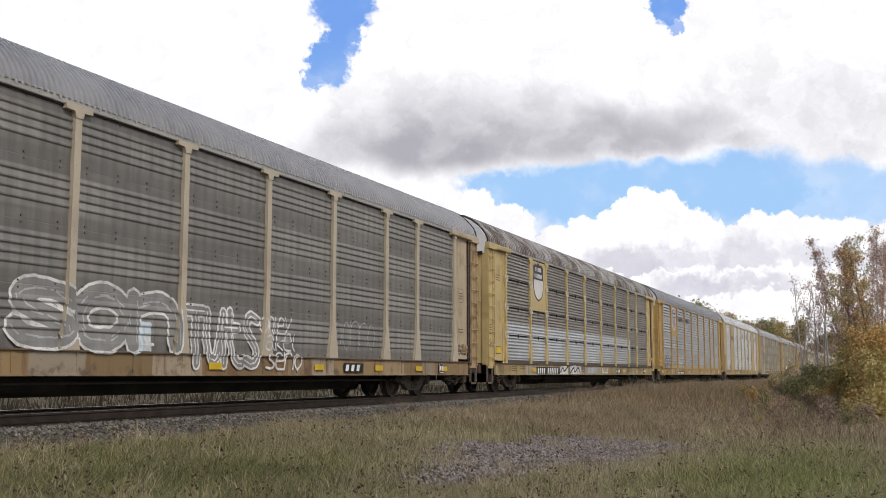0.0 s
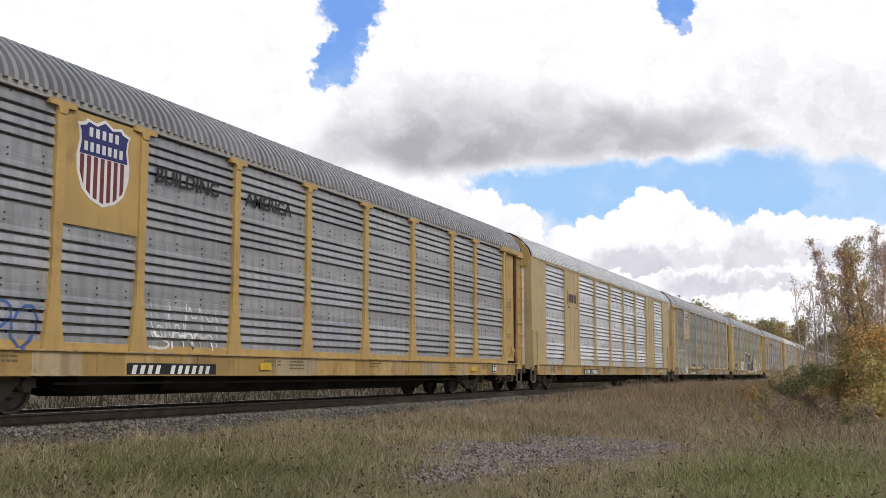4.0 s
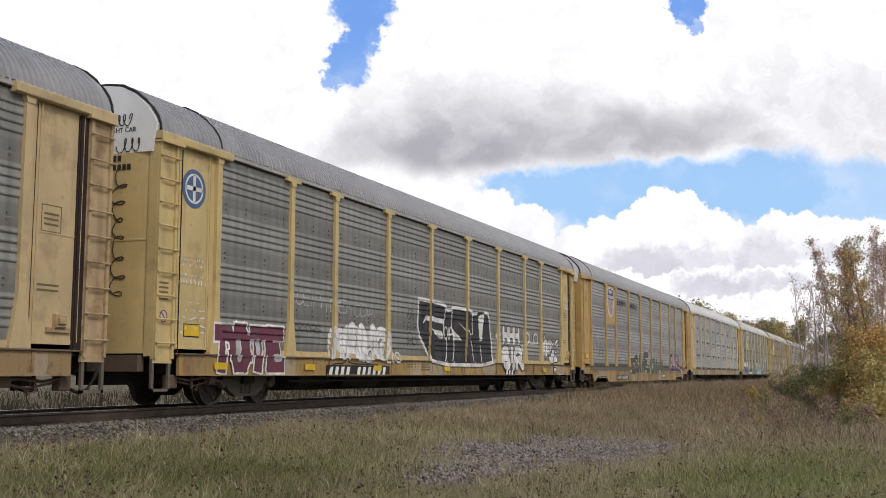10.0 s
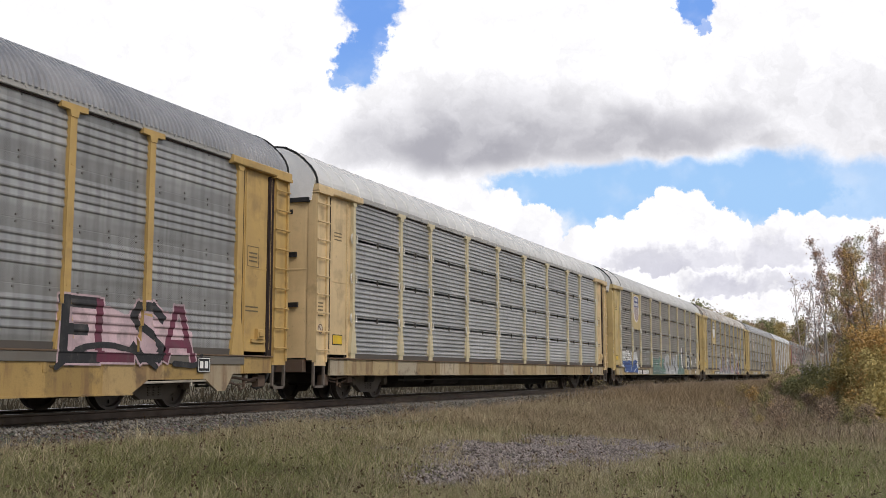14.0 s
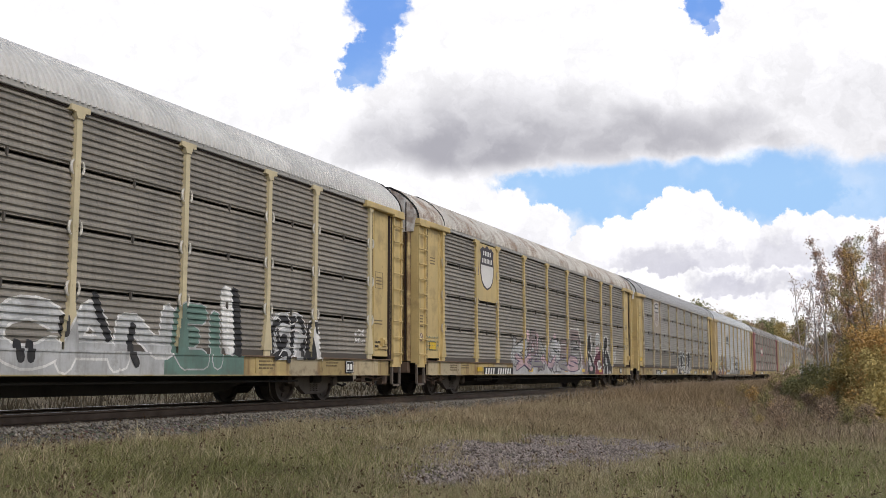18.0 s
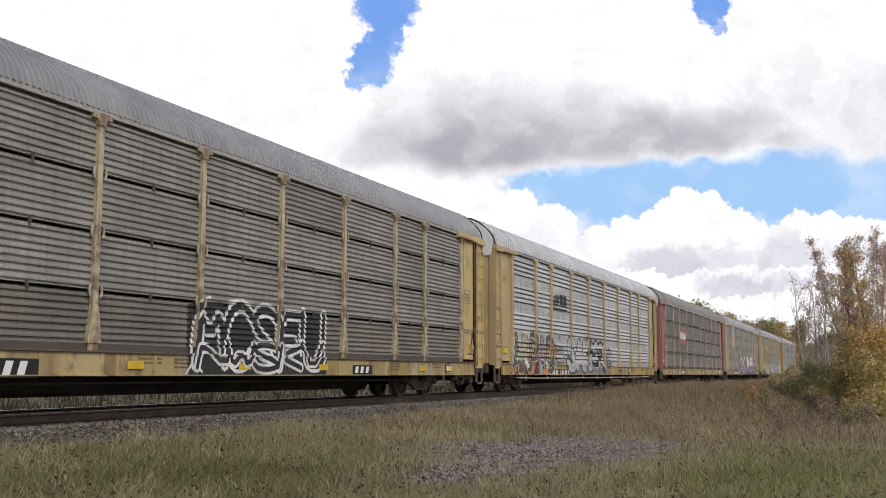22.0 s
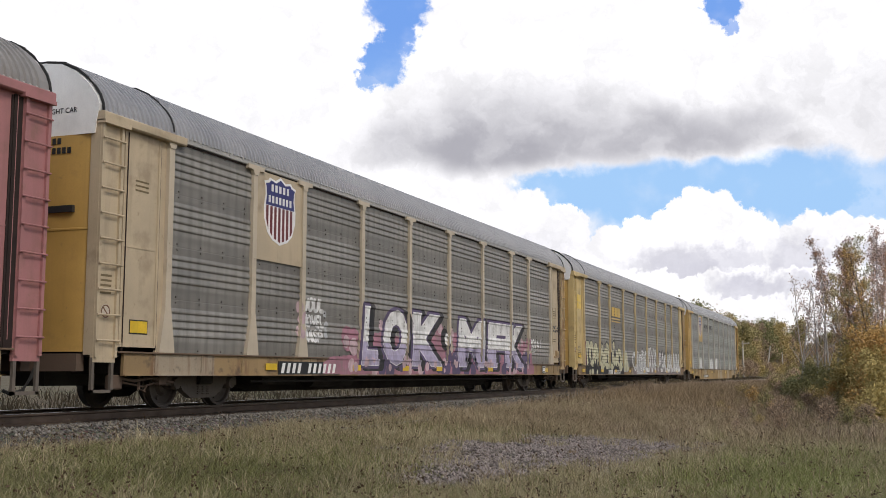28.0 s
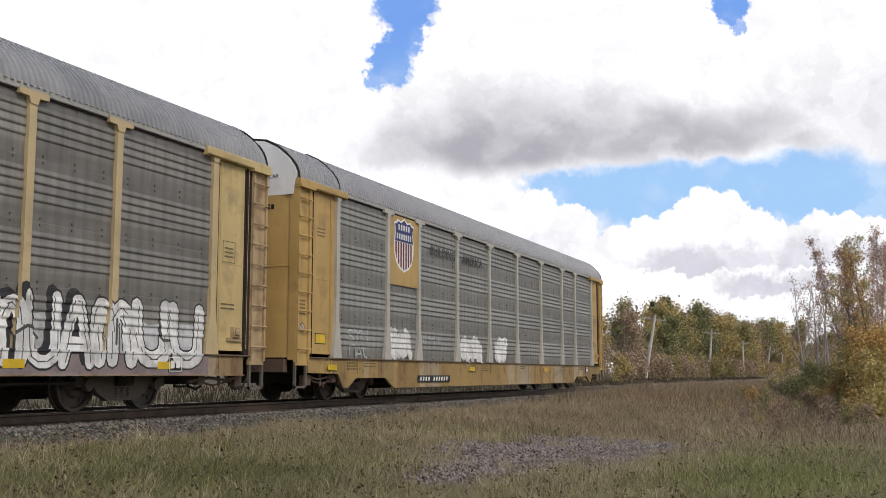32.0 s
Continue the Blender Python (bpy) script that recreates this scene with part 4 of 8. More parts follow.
def slab(xa, za, xb, zb, th):
    """A thick line with square ends, as an outline."""
    d = Vector((xb - xa, zb - za))
    d = d.normalized() if d.length > 1e-4 else Vector((1, 0))
    nn = Vector((-d.y, d.x)) * th / 2
    d = d * th * 0.42
    return [(xa - d.x + nn.x, za - d.y + nn.y), (xb + d.x + nn.x, zb + d.y + nn.y), (xb + d.x - nn.x, zb + d.y - nn.y), (xa - d.x - nn.x, za - d.y - nn.y)]


def rounded(line):
    """The line with its corners cut."""
    out = [line[0]]
    for p, q in zip(line, line[1:]):
        out += [(p[0] * 0.72 + q[0] * 0.28, p[1] * 0.72 + q[1] * 0.28), (p[0] * 0.28 + q[0] * 0.72, p[1] * 0.28 + q[1] * 0.72)]
    return out[:1] + out[2:-1] + [line[-1]] if len(line) > 2 else list(line)


def letter_lines(ch, a, b, zb, zt, slant, t, soft_):
    """The bars of one letter inside a field, inset by half their thickness."""
    out = []
    w, h = max(0.02, b - a - t), max(0.02, zt - zb - t)
    for line in skeleton(ch):
        if soft_:
            line = rounded(line)
        pts = [(a + t / 2 + u * w + slant * (v - 0.5) * h, zb + t / 2 + v * h) for u, v in line]
        out += [(*p, *q) for p, q in zip(pts, pts[1:])]
    return out


def piece(car, rng, text, x0, x1, z0, z1, fill, rim, thick=0.30, edge=0.05, slant=0.08, square=False, low=None, shade_of=None, wave=0.08, inner=None, rise=0.0, base=0.0024):
    """A sprayed word: for each letter a rim and a body, at times a dropped shade, a second colour below a height and thin inner lines. fill may be a row of colours."""
    kd = kind_of(car)
    widths = [0.6 if ch in "I1l" else 0.35 if ch in " *" else 1.0 for ch in text]
    unit = (x1 - x0) / sum(widths)
    x = x0
    form = slab if square else capsule
    step = 0.00004
    for i, (ch, wd) in enumerate(zip(text, widths)):
        a, b = x - 0.05 * unit, x + wd * unit + 0.05 * unit
        x += wd * unit
        if ch == " ":
            continue
        mid = (a + b) / 2
        zt = z1 + rise * ((mid - x0) / (x1 - x0) - 1) - rng.uniform(0, wave) * (z1 - z0)
        zb = z0 + rng.uniform(0, wave * 0.6) * (z1 - z0)
        t = min(thick * 0.86 * unit, 0.30 * (zt - zb)) * rng.uniform(0.92, 1.08)
        bars = letter_lines(ch, a, b, zb, zt, slant + rng.uniform(-0.05, 0.05), t, not square)
        col = fill[i % len(fill)] if isinstance(fill, tuple) else fill
        drop, outer, body, under, thin = Shape(), Shape(), Shape(), Shape(), Shape()
        for j, q in enumerate(bars):
            dy = step * (i * 6 + j)
            tt = t * rng.uniform(0.9, 1.1)
            if shade_of:
                drape(drop, form(q[0] + shade_of[1], q[1] + shade_of[2], q[2] + shade_of[1], q[3] + shade_of[2], tt + edge * 1.5), kd, base + dy * 0.2)
            drape(outer, form(*q, tt + 2 * edge), kd, base + 0.0016 + dy)
            drape(body, form(*q, tt), kd, base + 0.0034 + dy)
            if low:
                cutoff = cut(form(*q, tt), 1, 0.0, low[1] + rng.uniform(-0.06, 0.06))
                if cutoff:
                    drape(under, cutoff, kd, base + 0.0050 + dy)
            if inner:
                e = tt * rng.uniform(-0.3, 0.3)
                drape(thin, capsule(q[0] + e, q[1] + 0.1 * e, q[2] + e, q[3] - 0.1 * e, inner[1], 4), kd, base + 0.0066 + dy)
        if drop.f:
            part("spray_paint", drop, shade_of[0], car, "dropped shade of a sprayed letter")
        if edge > 0:
            part("spray_paint", outer, rim, car, "sprayed outline of a letter")
        part("spray_paint", body, col, car, "sprayed body of a letter")
        if under.f:
            part("spray_paint", under, low[0], car, "lower colour of a letter")
        if thin.f:
            part_stuff("spray_paint", thin, inner[0], car, "thin inner lines of a letter")


def corner_cut(line, closed=False):
    """Takes the corners off a line or an outline."""
    k = len(line)
    out = [] if closed else [line[0]]
    for i in range(k if closed else k - 1):
        p, q = line[i], line[(i + 1) % k]
        out += [(p[0] + (q[0] - p[0]) * f_, p[1] + (q[1] - p[1]) * f_) for f_ in (0.22, 0.78)]
    return out if closed else out + [line[-1]]


def strokes(car, mat, width, lift, lines, label="sprayed lines", square=False):
    """Hand-drawn lines of one colour on the side wall."""
    s = Shape()
    n_ = 0
    for line in lines:
        line = line if square or len(line) < 3 else corner_cut(line)
        for p, q in zip(line, line[1:]):
            n_ += 1
            drape(s, slab(*p, *q, width) if square else capsule(*p, *q, width, 5), kind_of(car), lift + 0.00003 * n_)
    part_stuff("spray_paint", s, mat, car, label)


def field_of(car, mat, x0, x1, z0, z1, lift, rough=0.2, label="faded background colour", steps_=0.34):
    """A sprayed patch with an uneven upper edge and ragged ends."""
    s = Shape()
    k = max(3, int((x1 - x0) / steps_))
    for i in range(k):
        xa, xb = x0 + (x1 - x0) * i / k, x0 + (x1 - x0) * (i + 1) / k
        za, zb = (z1 - rough * (0.5 + noise.noise((j * 0.83, x0 * 1.7, z1))) - (rough * 0.7 if j in (0, k) else 0) for j in (i, i + 1))
        drape(s, [(xa, z0), (xb, z0), (xb, max(z0 + 0.05, zb)), (xa, max(z0 + 0.05, za))], kind_of(car), lift)
    part_stuff("spray_paint", s, mat, car, label)


def shape_of(car, mat, outline, lift, label, soft_=False):
    """One convex sprayed field."""
    outline = corner_cut(outline, True) if soft_ else outline
    part("spray_paint", drape(Shape(), outline, kind_of(car), lift), mat, car, label)


def scrawl(car, rng, x0, x1, z0, z1, mat, rows=3, width=0.022):
    """Thin hand-drawn marks."""
    s = Shape()
    n_ = 0
    kd = kind_of(car)
    for r in range(rows):
        zt = z1 - (z1 - z0) * r / rows
        h = (z1 - z0) / rows * 0.86
        x = x0
        while x < x1:
            g = rng.uniform(0.14, 0.26) * min(1.6, max(0.7, h / 0.3))
            for q in glyph(rng, x, x + g, zt - h, zt - rng.uniform(0, 0.2) * h, 0.15, 0.12):
                n_ += 1
                drape(s, capsule(q[0] + rng.uniform(-0.03, 0.03), q[1], q[2] + rng.uniform(-0.03, 0.03), q[3] + rng.uniform(-0.03, 0.03), width * 2, 4), kd, 0.003 + 0.00001 * n_)
            x += g * 1.25
    part_stuff("spray_paint", s, mat, car, "thin sprayed scribble")


def boxed_letter(car, ch, x0, x1, z0, z1, grow, slant, mat, lift, below=None):
    """One sprayed letter fitted to a field of the wall, laid over the ribs; below: only its part under that height."""
    me = letters(ch, 1.0, 1.0, 0.055, 0.0)
    me.calc_loop_triangles()
    lo_x, hi_x = min(v.co.x for v in me.vertices), max(v.co.x for v in me.vertices)
    lo_z, hi_z = min(v.co.z for v in me.vertices), max(v.co.z for v in me.vertices)
    cx, cz = (x0 + x1) / 2, (z0 + z1) / 2
    s = Shape()

    def place(co):
        u, w = (co.x - lo_x) / (hi_x - lo_x) - 0.5, (co.z - lo_z) / (hi_z - lo_z) - 0.5
        return (cx + u * (x1 - x0) + slant * w * (z1 - z0), cz + w * (z1 - z0))
    for tri in me.loop_triangles:
        if tri.normal.y < -0.5:
            poly = [place(me.vertices[i].co) for i in tri.vertices]
            if below is not None:
                poly = cut(poly, 1, 0, below)
            if poly:
                drape(s, poly, kind_of(car), lift)
    if grow:
        rim = [e for e in me.edges if e.is_loose is False and all(me.vertices[i].co.y < 0 for i in e.vertices)]
        for k, e in enumerate(rim):
            pa, pb = (place(me.vertices[i].co) for i in e.vertices)
            drape(s, capsule(*pa, *pb, grow * 2, 4), kind_of(car), lift - 0.00002 * (k + 1))
    part("spray_paint", s, mat, car, "sprayed letter " + ch)


def blobs(car, rng, count, x0, x1, z0, z1, r0, r1, mat, lift, label):
    s = Shape()
    for i in range(count):
        x, z, r = rng.uniform(x0, x1), rng.uniform(z0, z1), rng.uniform(r0, r1)
        drape(s, [(x + r * math.cos(a), z + r * math.sin(a)) for a in np.linspace(0, 2 * math.pi, 12)[:-1]], kind_of(car), lift + 0.00003 * i)
    part_stuff("spray_paint", s, mat, car, label)


def part_stuff(name, mesh, material, parent, label="", at=None):
    """Marks too small to pick apart, joined."""
    ob = part(name, mesh, material, parent, label, at)
    ob["kind"] = "stuff"
    return ob


YELLOW = {"gold": (0.50, 0.335, 0.12), "tan": (0.49, 0.40, 0.275), "straw": (0.52, 0.40, 0.22), "cream": (0.57, 0.44, 0.205), "pale": (0.66, 0.50, 0.28), "pink": (0.37, 0.165, 0.165), "brown": (0.50, 0.385, 0.205), "rust": (0.40, 0.275, 0.135), "ends": (0.50, 0.315, 0.09)}


def make_car(spec):
    car = new("freight_car")
    tagged(car, spec["label"], "freight car", "cars of the train")
    car.matrix_world = pose(0, TRACK_Y, 0)
    car["side"] = spec["kind"]
    kind_c = spec["kind"] in ("C", "Q")
    ymat = painted("paint_" + spec["paint"], YELLOW[spec["paint"]], 0.22 if spec["paint"] == "brown" else 0.48, dirt_col=(0.13, 0.085, 0.05), heavy=0.03)
    tone = spec.get("sill", spec["paint"])
    smat = sill_paint("sill_" + tone + ("_clean" if kind_c else ""), shade(YELLOW[tone], 0.92 if kind_c else 0.80), 0.95 if tone == "rust" else 0.45 if kind_c else 0.72)
    corner_mat = painted("paint_corner_rust", (0.45, 0.335, 0.19), 0.75, dirt_col=(0.13, 0.06, 0.028), heavy=0.06) if spec.get("sill") == "rust" else ymat
    end_mat = spec.get("end_mat") or painted("end_" + spec.get("end", spec["paint"]), shade(YELLOW[spec.get("end", spec["paint"])], 0.95), 0.32)
    pmat = spec.get("post_mat", ymat)
    kind = spec["kind"]
    far = Matrix.Translation((CAR, 0, 0)) @ Matrix.Rotation(math.pi, 4, "Z")
    part("roof", shared(("roof", spec["roof"]), lambda: roof_mesh(spec["roof"])), spec["roof_mat"], car, spec["roof_label"])
    part("underframe", shared("underframe", underframe_mesh), grimy, car, "dark grimy steel underframe")
    for side_m, near in ((Matrix.Identity(4), True), (far, False)):
        part("roof_rail", shared("eave", eave_mesh), ymat if kind == "C" else rail_grey, car, "pale grey roof rail" if kind != "C" else "", side_m)
        part("side_sill", shared(("sill", spec.get("belly", "")), lambda: sill_mesh(spec.get("belly", ""))), smat, car, "stained painted side sill", side_m)
        part("sill_ledge", shared("ledge", ledge_mesh), smat if kind_c else ledge_rust, car, "" if kind_c else "dark rusty ledge above the sill", side_m)
        for i, x in enumerate(POSTS):
            pk = "wide" if kind == "C" else kind
            if kind == "C" and i in (0, 9):
                continue
            po = part("side_post", shared(("post", pk), lambda: post_mesh(pk)), pmat, car, "", side_m @ pose(x, 0, 0))
            if kind == "S" and near:
                for r in range(1, ROWS):
                    for sg in (0, 180):
                        part("panel_clip", shared("clip", clip_mesh), spec["clip_mat"], po, "", pose(0, -1.575, P_LO + r * ROW_H, 0, sg, 0))
        for i in range(9):
            w = round(POSTS[i + 1] - POSTS[i], 2)
            if kind == "C" and i in (1, 7):
                continue
            if near and (spec.get("strip") or kind == "S"):
                part("sill_strip", shared(("strip", w), lambda: Shape().box(0.03, w - 0.03, -1.541, -1.50, 0.986, 1.10, chamfer=0.004).mesh("sill_strip")), ymat if spec.get("strip") == "paint" else strip_dark, car, "", pose(POSTS[i], 0, 0))
            if near and spec.get("skirt") and i == 0:
                part("sill_skirt", shared("skirt", lambda: Shape().box(1.6, CAR - 1.6, -1.586, -1.50, 0.80, 0.953, chamfer=0.004).mesh("sill_skirt")), skirt_grey, car, "dark strip along the foot of the panels")
            for r in range(ROWS):
                key = "fine" if kind == "S" else "ribbed" if kind == "R" else "stepped"
                me = shared(("sheet", key, w), lambda: sheet_fine(w) if kind == "S" else sheet_ribbed(w, kind))
                mat = spec["low"] if r == 0 and spec.get("low") else spec["panel"]
                if spec.get("washed") and near and i < 7 + (r == 0) * 0:
                    mat = spec["washed"][0] if r == 0 else spec["washed"][1] if r == 1 else mat
                part("side_panel", me, mat, car, "", side_m @ pose(POSTS[i], -1.505, P_LO + r * ROW_H))
        for m2 in (Matrix.Identity(4), Matrix.Translation((CAR, 0, 0)) @ Matrix.Diagonal((-1, 1, 1, 1))):
            mm = side_m @ m2
            if kind == "C":
                part("end_column", shared("plain_column", lambda: Shape().box(0.05, 1.86, -1.57, -1.47, 0.95, 4.86, chamfer=0.02).box(0.0, 0.28, -1.58, -1.30, 0.80, 4.95, chamfer=0.05).mesh("end_column")), ymat, car, "", mm)
                part("ladder", shared("short_ladder", lambda: short_ladder()), ymat, car, "", mm)
            else:
                trail = m2 != Matrix.Identity(4)
                part("corner_column", shared("corner", corner_mesh), corner_mat if trail else ymat, car, "", mm)
                part("ladder", shared("ladder", lambda: ladder_mesh(1)), corner_mat if trail else ymat, car, "", mm)
                part("door_jamb", shared("jamb", jamb_mesh), ymat, car, "", mm)
                part("cap_beam", shared("cap", cap_mesh), ymat, car, "", mm)
                part("door_gap", shared(("gap", trail), lambda: Shape().box(0.545, 0.71 if trail else 0.59, -1.548, -1.50, 0.98, 4.68).mesh("door_gap")), gap_brown, car, "dark gap beside the door", mm)
                part("door_seam", shared(("seam", trail), lambda: Shape().box(0.72, 0.75 if trail else 0.73, -1.540, -1.50, 1.0, 4.66).mesh("door_seam")), gap_brown, car, "", mm)
                # thin dark strip paints the shade along the jamb's inner edge
                part("door_edge", shared("door_edge", lambda: Shape().box(1.604, 1.632, -1.5165, -1.49, 1.02, 4.66).mesh("door_edge")), gap_brown, car, "", mm)
            part("stirrup_step", shared("stirrup", stirrup_mesh), truck_steel, car, "", mm)
        if near and kind != "C":
            part("hand_brake", shared("brake", brake_mesh), corner_mat, car, "stained hand brake housing", side_m)
            if spec.get("lever"):
                part("brake_lever", shared("lever", lever_mesh), rusty, car, "bent brake lever and chain", side_m)
        if near:
            for m2 in (Matrix.Identity(4), Matrix.Translation((CAR, 0, 0)) @ Matrix.Diagonal((-1, 1, 1, 1))):
                part("brake_rigging", shared("rigging", rigging_mesh), rusty, car, "rusty pipes and rods under the frame", m2)
        if near and kind != "C":
            # solid dark strip paints the roof rail's shade along the panel tops
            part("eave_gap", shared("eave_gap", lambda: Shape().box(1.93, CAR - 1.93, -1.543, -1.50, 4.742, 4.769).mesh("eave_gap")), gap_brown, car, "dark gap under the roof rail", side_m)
        if near and spec.get("pipe"):
            part("air_pipe", shared("air_pipe", pipe_mesh), pipe_tan, car, "dusty pipe on hangers under the sill", side_m)
        if kind == "S" and near:
            for i in range(9):
                xm = (POSTS[i] + POSTS[i + 1]) / 2
                for r in range(1, ROWS):
                    part("panel_lug", shared("lug", lambda: Shape().box(-0.017, 0.017, -1.555, -1.515, -0.075, 0.055).mesh("panel_lug")), lug_dark, car, "", pose(xm, 0, P_LO + r * ROW_H))
    if kind == "C":
        for i in (1, 7):
            for m2 in (Matrix.Identity(4), far):
                wide = part("wide_panel", shared(("wide", i), lambda: wide_panel_mesh(i)), ymat, car, "wide flat yellow panel", m2)
                part("panel_foot", shared(("wide_foot", i), lambda: panel_foot_mesh(i)), ymat, wide)
                for x in (POSTS[i] + 0.7, POSTS[i + 1] - 0.7):
                    part("panel_rib", shared("panel_rib", lambda: Shape().box(-0.02, 0.02, -1.572, -1.555, P_LO + 0.02, 4.70).mesh("panel_rib")), ymat, wide, "", pose(x, 0, 0))
    for em in (Matrix.Identity(4), far):
        part("end_top", shared("end_top", end_top_mesh), spec["end_top"], car, spec.get("end_label", "white upper end wall"), em)
        part("roof_gasket", shared("lip", roof_lip_mesh), rubber, car, "black edge strip", em)
        if kind != "C":
            if em == Matrix.Identity(4) and spec["roof"] != "seams":
                part("roof_gasket", shared("band", roof_band_mesh), rubber, car, "black band across the roof", em)
        for flip in (1, -1):
            d = part("end_door", shared(("end_door", spec.get("end_ribs", False)), lambda: end_door_mesh(spec.get("end_ribs", False))), end_mat if kind != "C" else spec["end_door"], car, "bowed end door leaf", em @ Matrix.Diagonal((1, flip, 1, 1)))
        part("coupler", shared("coupler", coupler_mesh), rusty, car, "rusty coupler and end beam", em)
        part("air_hose", shared("hose", hose_mesh), rubber, car, "black rubber hose", em)
    if spec.get("slots"):
        part("vent_slot", shared(("slots", spec["slots"]), lambda: slot_mesh(spec["slots"])), black, car, "black slots in the end door")
    for tx in (3.70, CAR - 3.70):
        part("truck_bolster", shared("bolster", bolster_mesh), grimy, car, "", pose(tx, 0, 0))
        for sy in (-1, 1):
            fr = part("side_frame", shared("frame", frame_mesh), truck_steel, car, "cast steel truck frame", pose(tx, sy * 1.0, 0) @ Matrix.Rotation(0 if sy < 0 else math.pi, 4, "Z"))
            part("spring", shared("spring", spring_mesh), truck_steel, fr)
        for ax in (-0.89, 0.89):
            WHEELS.append(part("wheelset", shared("wheelset", wheelset_mesh), wheel_steel, car, "worn steel wheels on an axle", pose(tx + ax, 0, 0.425)))
    # number board and small marks on the sill
    if not spec.get("bare_sill"):
        xa, xb, za, zb = spec.get("board", (5.9, 8.5, 0.60, 0.86))
        part("number_board", Shape().box(xa, xb, -1.588, -1.58, za, zb), black, car, "black number board")
        part_stuff("writing", number_bars(xa + 0.12, xb - 0.12, za + 0.035, zb - 0.035), white_paint, car, "white slanted bars for the car number")
    if spec.get("owner"):
        xa, zc = spec["owner"]
        part("number_board", Shape().box(xa, xa + 1.0, -1.588, -1.58, zc - 0.11, zc + 0.11), black, car, "small black board")
        part_stuff("writing", number_bars(xa + 0.08, xa + 0.92, zc - 0.075, zc + 0.075, 3), white_paint, car, "white slanted bars on the board")
    for x in spec.get("plates", (1.55, 9.9, 14.1, 18.2, 22.4)):
        part("reflector", shared("reflector", lambda: Shape().box(0, 0.42, -1.596, -1.586, 0.70, 0.83, chamfer=0.002).mesh("reflector")), reflector, car, "", pose(x, 0, 0))
    px_ = spec.get("placard", 24.30) - 24.30
    pl = part("placard", shared("placard", lambda: Shape().box(24.30, 24.70, -1.5905, -1.582, 0.645, 0.925).mesh("placard")), black, car, "small black placard with a white edge", pose(px_, 0, 0))
    part_stuff("writing", shared("placard_bars", lambda: bar_mesh([(24.32, 0.66, 0.36, 0.014), (24.32, 0.895, 0.36, 0.014), (24.32, 0.66, 0.014, 0.245), (24.666, 0.66, 0.014, 0.245), (24.37, 0.72, 0.10, 0.13), (24.52, 0.72, 0.10, 0.13)], -1.5985)), white_paint, pl, "white bars and edge")
    if spec["kind"] == "C" or spec.get("sill") in ("gold", "cream") or spec["paint"] in ("gold", "cream"):
        part_stuff("writing", shared("sill_notes", sill_notes), painted("stencil_ink", (0.16, 0.12, 0.06), 0.1), car, "small dark stencilled notes on the sill")
    # stencils on the end column and the door jamb
    part_stuff("writing", shared("stencils", lambda: stencil_bars()), painted("stencil_ink", (0.16, 0.12, 0.06), 0.1), car, "small dark stencilled notes")
    if spec.get("end_ribs"):
        part_stuff("end_groove", shared("grooves", groove_mesh), gap_brown, car, "dark rusty grooves in the end door")
    if kind != "C" and not spec.get("plain_end"):
        t1 = part("writing", letters("EXCESS HEIGHT CAR", 0.125), black, car, "EXCESS HEIGHT CAR", Matrix.Translation((-0.034, 0.10, 4.88)) @ Matrix.Rotation(-math.pi / 2, 4, "Z"))
    if kind != "C":
        part_stuff("writing", shared("end_number", lambda: end_number_bars()), black, car, "dark bars for the car number")
        part("warning_label", shared("warn", lambda: Shape().box(0.92, 1.36, -1.531, -1.522, 1.30, 1.50).mesh("warning_label")), reflector, car, "small yellow notice")
        part("notice_frame", shared("warn_frame", lambda: Shape().box(0.90, 1.38, -1.5255, -1.519, 1.28, 1.52).mesh("notice_frame")), black, car, "dark frame of the notice")
        ring = part("decal", shared("decal", lambda: Shape().lathe([(0.001, 0.0), (0.115, 0.0), (0.115, -0.004), (0.001, -0.004)], -1.556, 20, (0.26, 1.62)).mesh("decal")), decal_pale, car, "small round pale decal")
        part("decal_mark", shared("decal_mark", lambda: Shape().lathe([(0.085, 0.0), (0.108, 0.0), (0.108, -0.002), (0.085, -0.002)], -1.5605, 20, (0.26, 1.62)).box(-0.10, 0.10, -1.5622, -1.5602, -0.012, 0.012, Matrix.Translation((0.26, 0, 1.62)) @ Matrix.Rotation(0.8, 4, "Y")).mesh("decal_mark")), brake_rust, ring, "dark ring and slash")
    return car


def slot_mesh(which):
    """Slots across the near leaf of the end door."""
    s = Shape().box(-0.09, 0.02, -1.10, -0.50, 3.22, 3.33)
    if which != "one":
        s.box(-0.09, 0.02, -1.15, -0.55, 2.1, 2.2).box(-0.075, 0.02, -1.40, 1.40, 4.46, 4.56)
    return s.mesh("vent_slot")


def short_ladder():
    s = Shape()
    for x in (0.03, 0.60):
        s.box(x - 0.025, x + 0.025, -1.63, -1.575, 0.75, 2.2)
    for i in range(4):
        s.tube([(0.0, -1.62, 0.95 + i * 0.4), (0.63, -1.62, 0.95 + i * 0.4)], [0.016, 0.016], 6)
    return s.mesh("ladder")


def wide_panel_mesh(i):
    a, b = POSTS[i], POSTS[i + 1]
    return Shape().box(a + 0.10, b - 0.10, -1.56, -1.48, P_LO, 4.78).mesh("wide_panel")


def panel_foot_mesh(i):
    a, b = POSTS[i], POSTS[i + 1]
    return Shape().plate([(a + 0.1, 1.6), (a - 0.16, 0.987), (b + 0.16, 0.987), (b - 0.1, 1.6)], -1.575, -1.53).mesh("panel_foot")


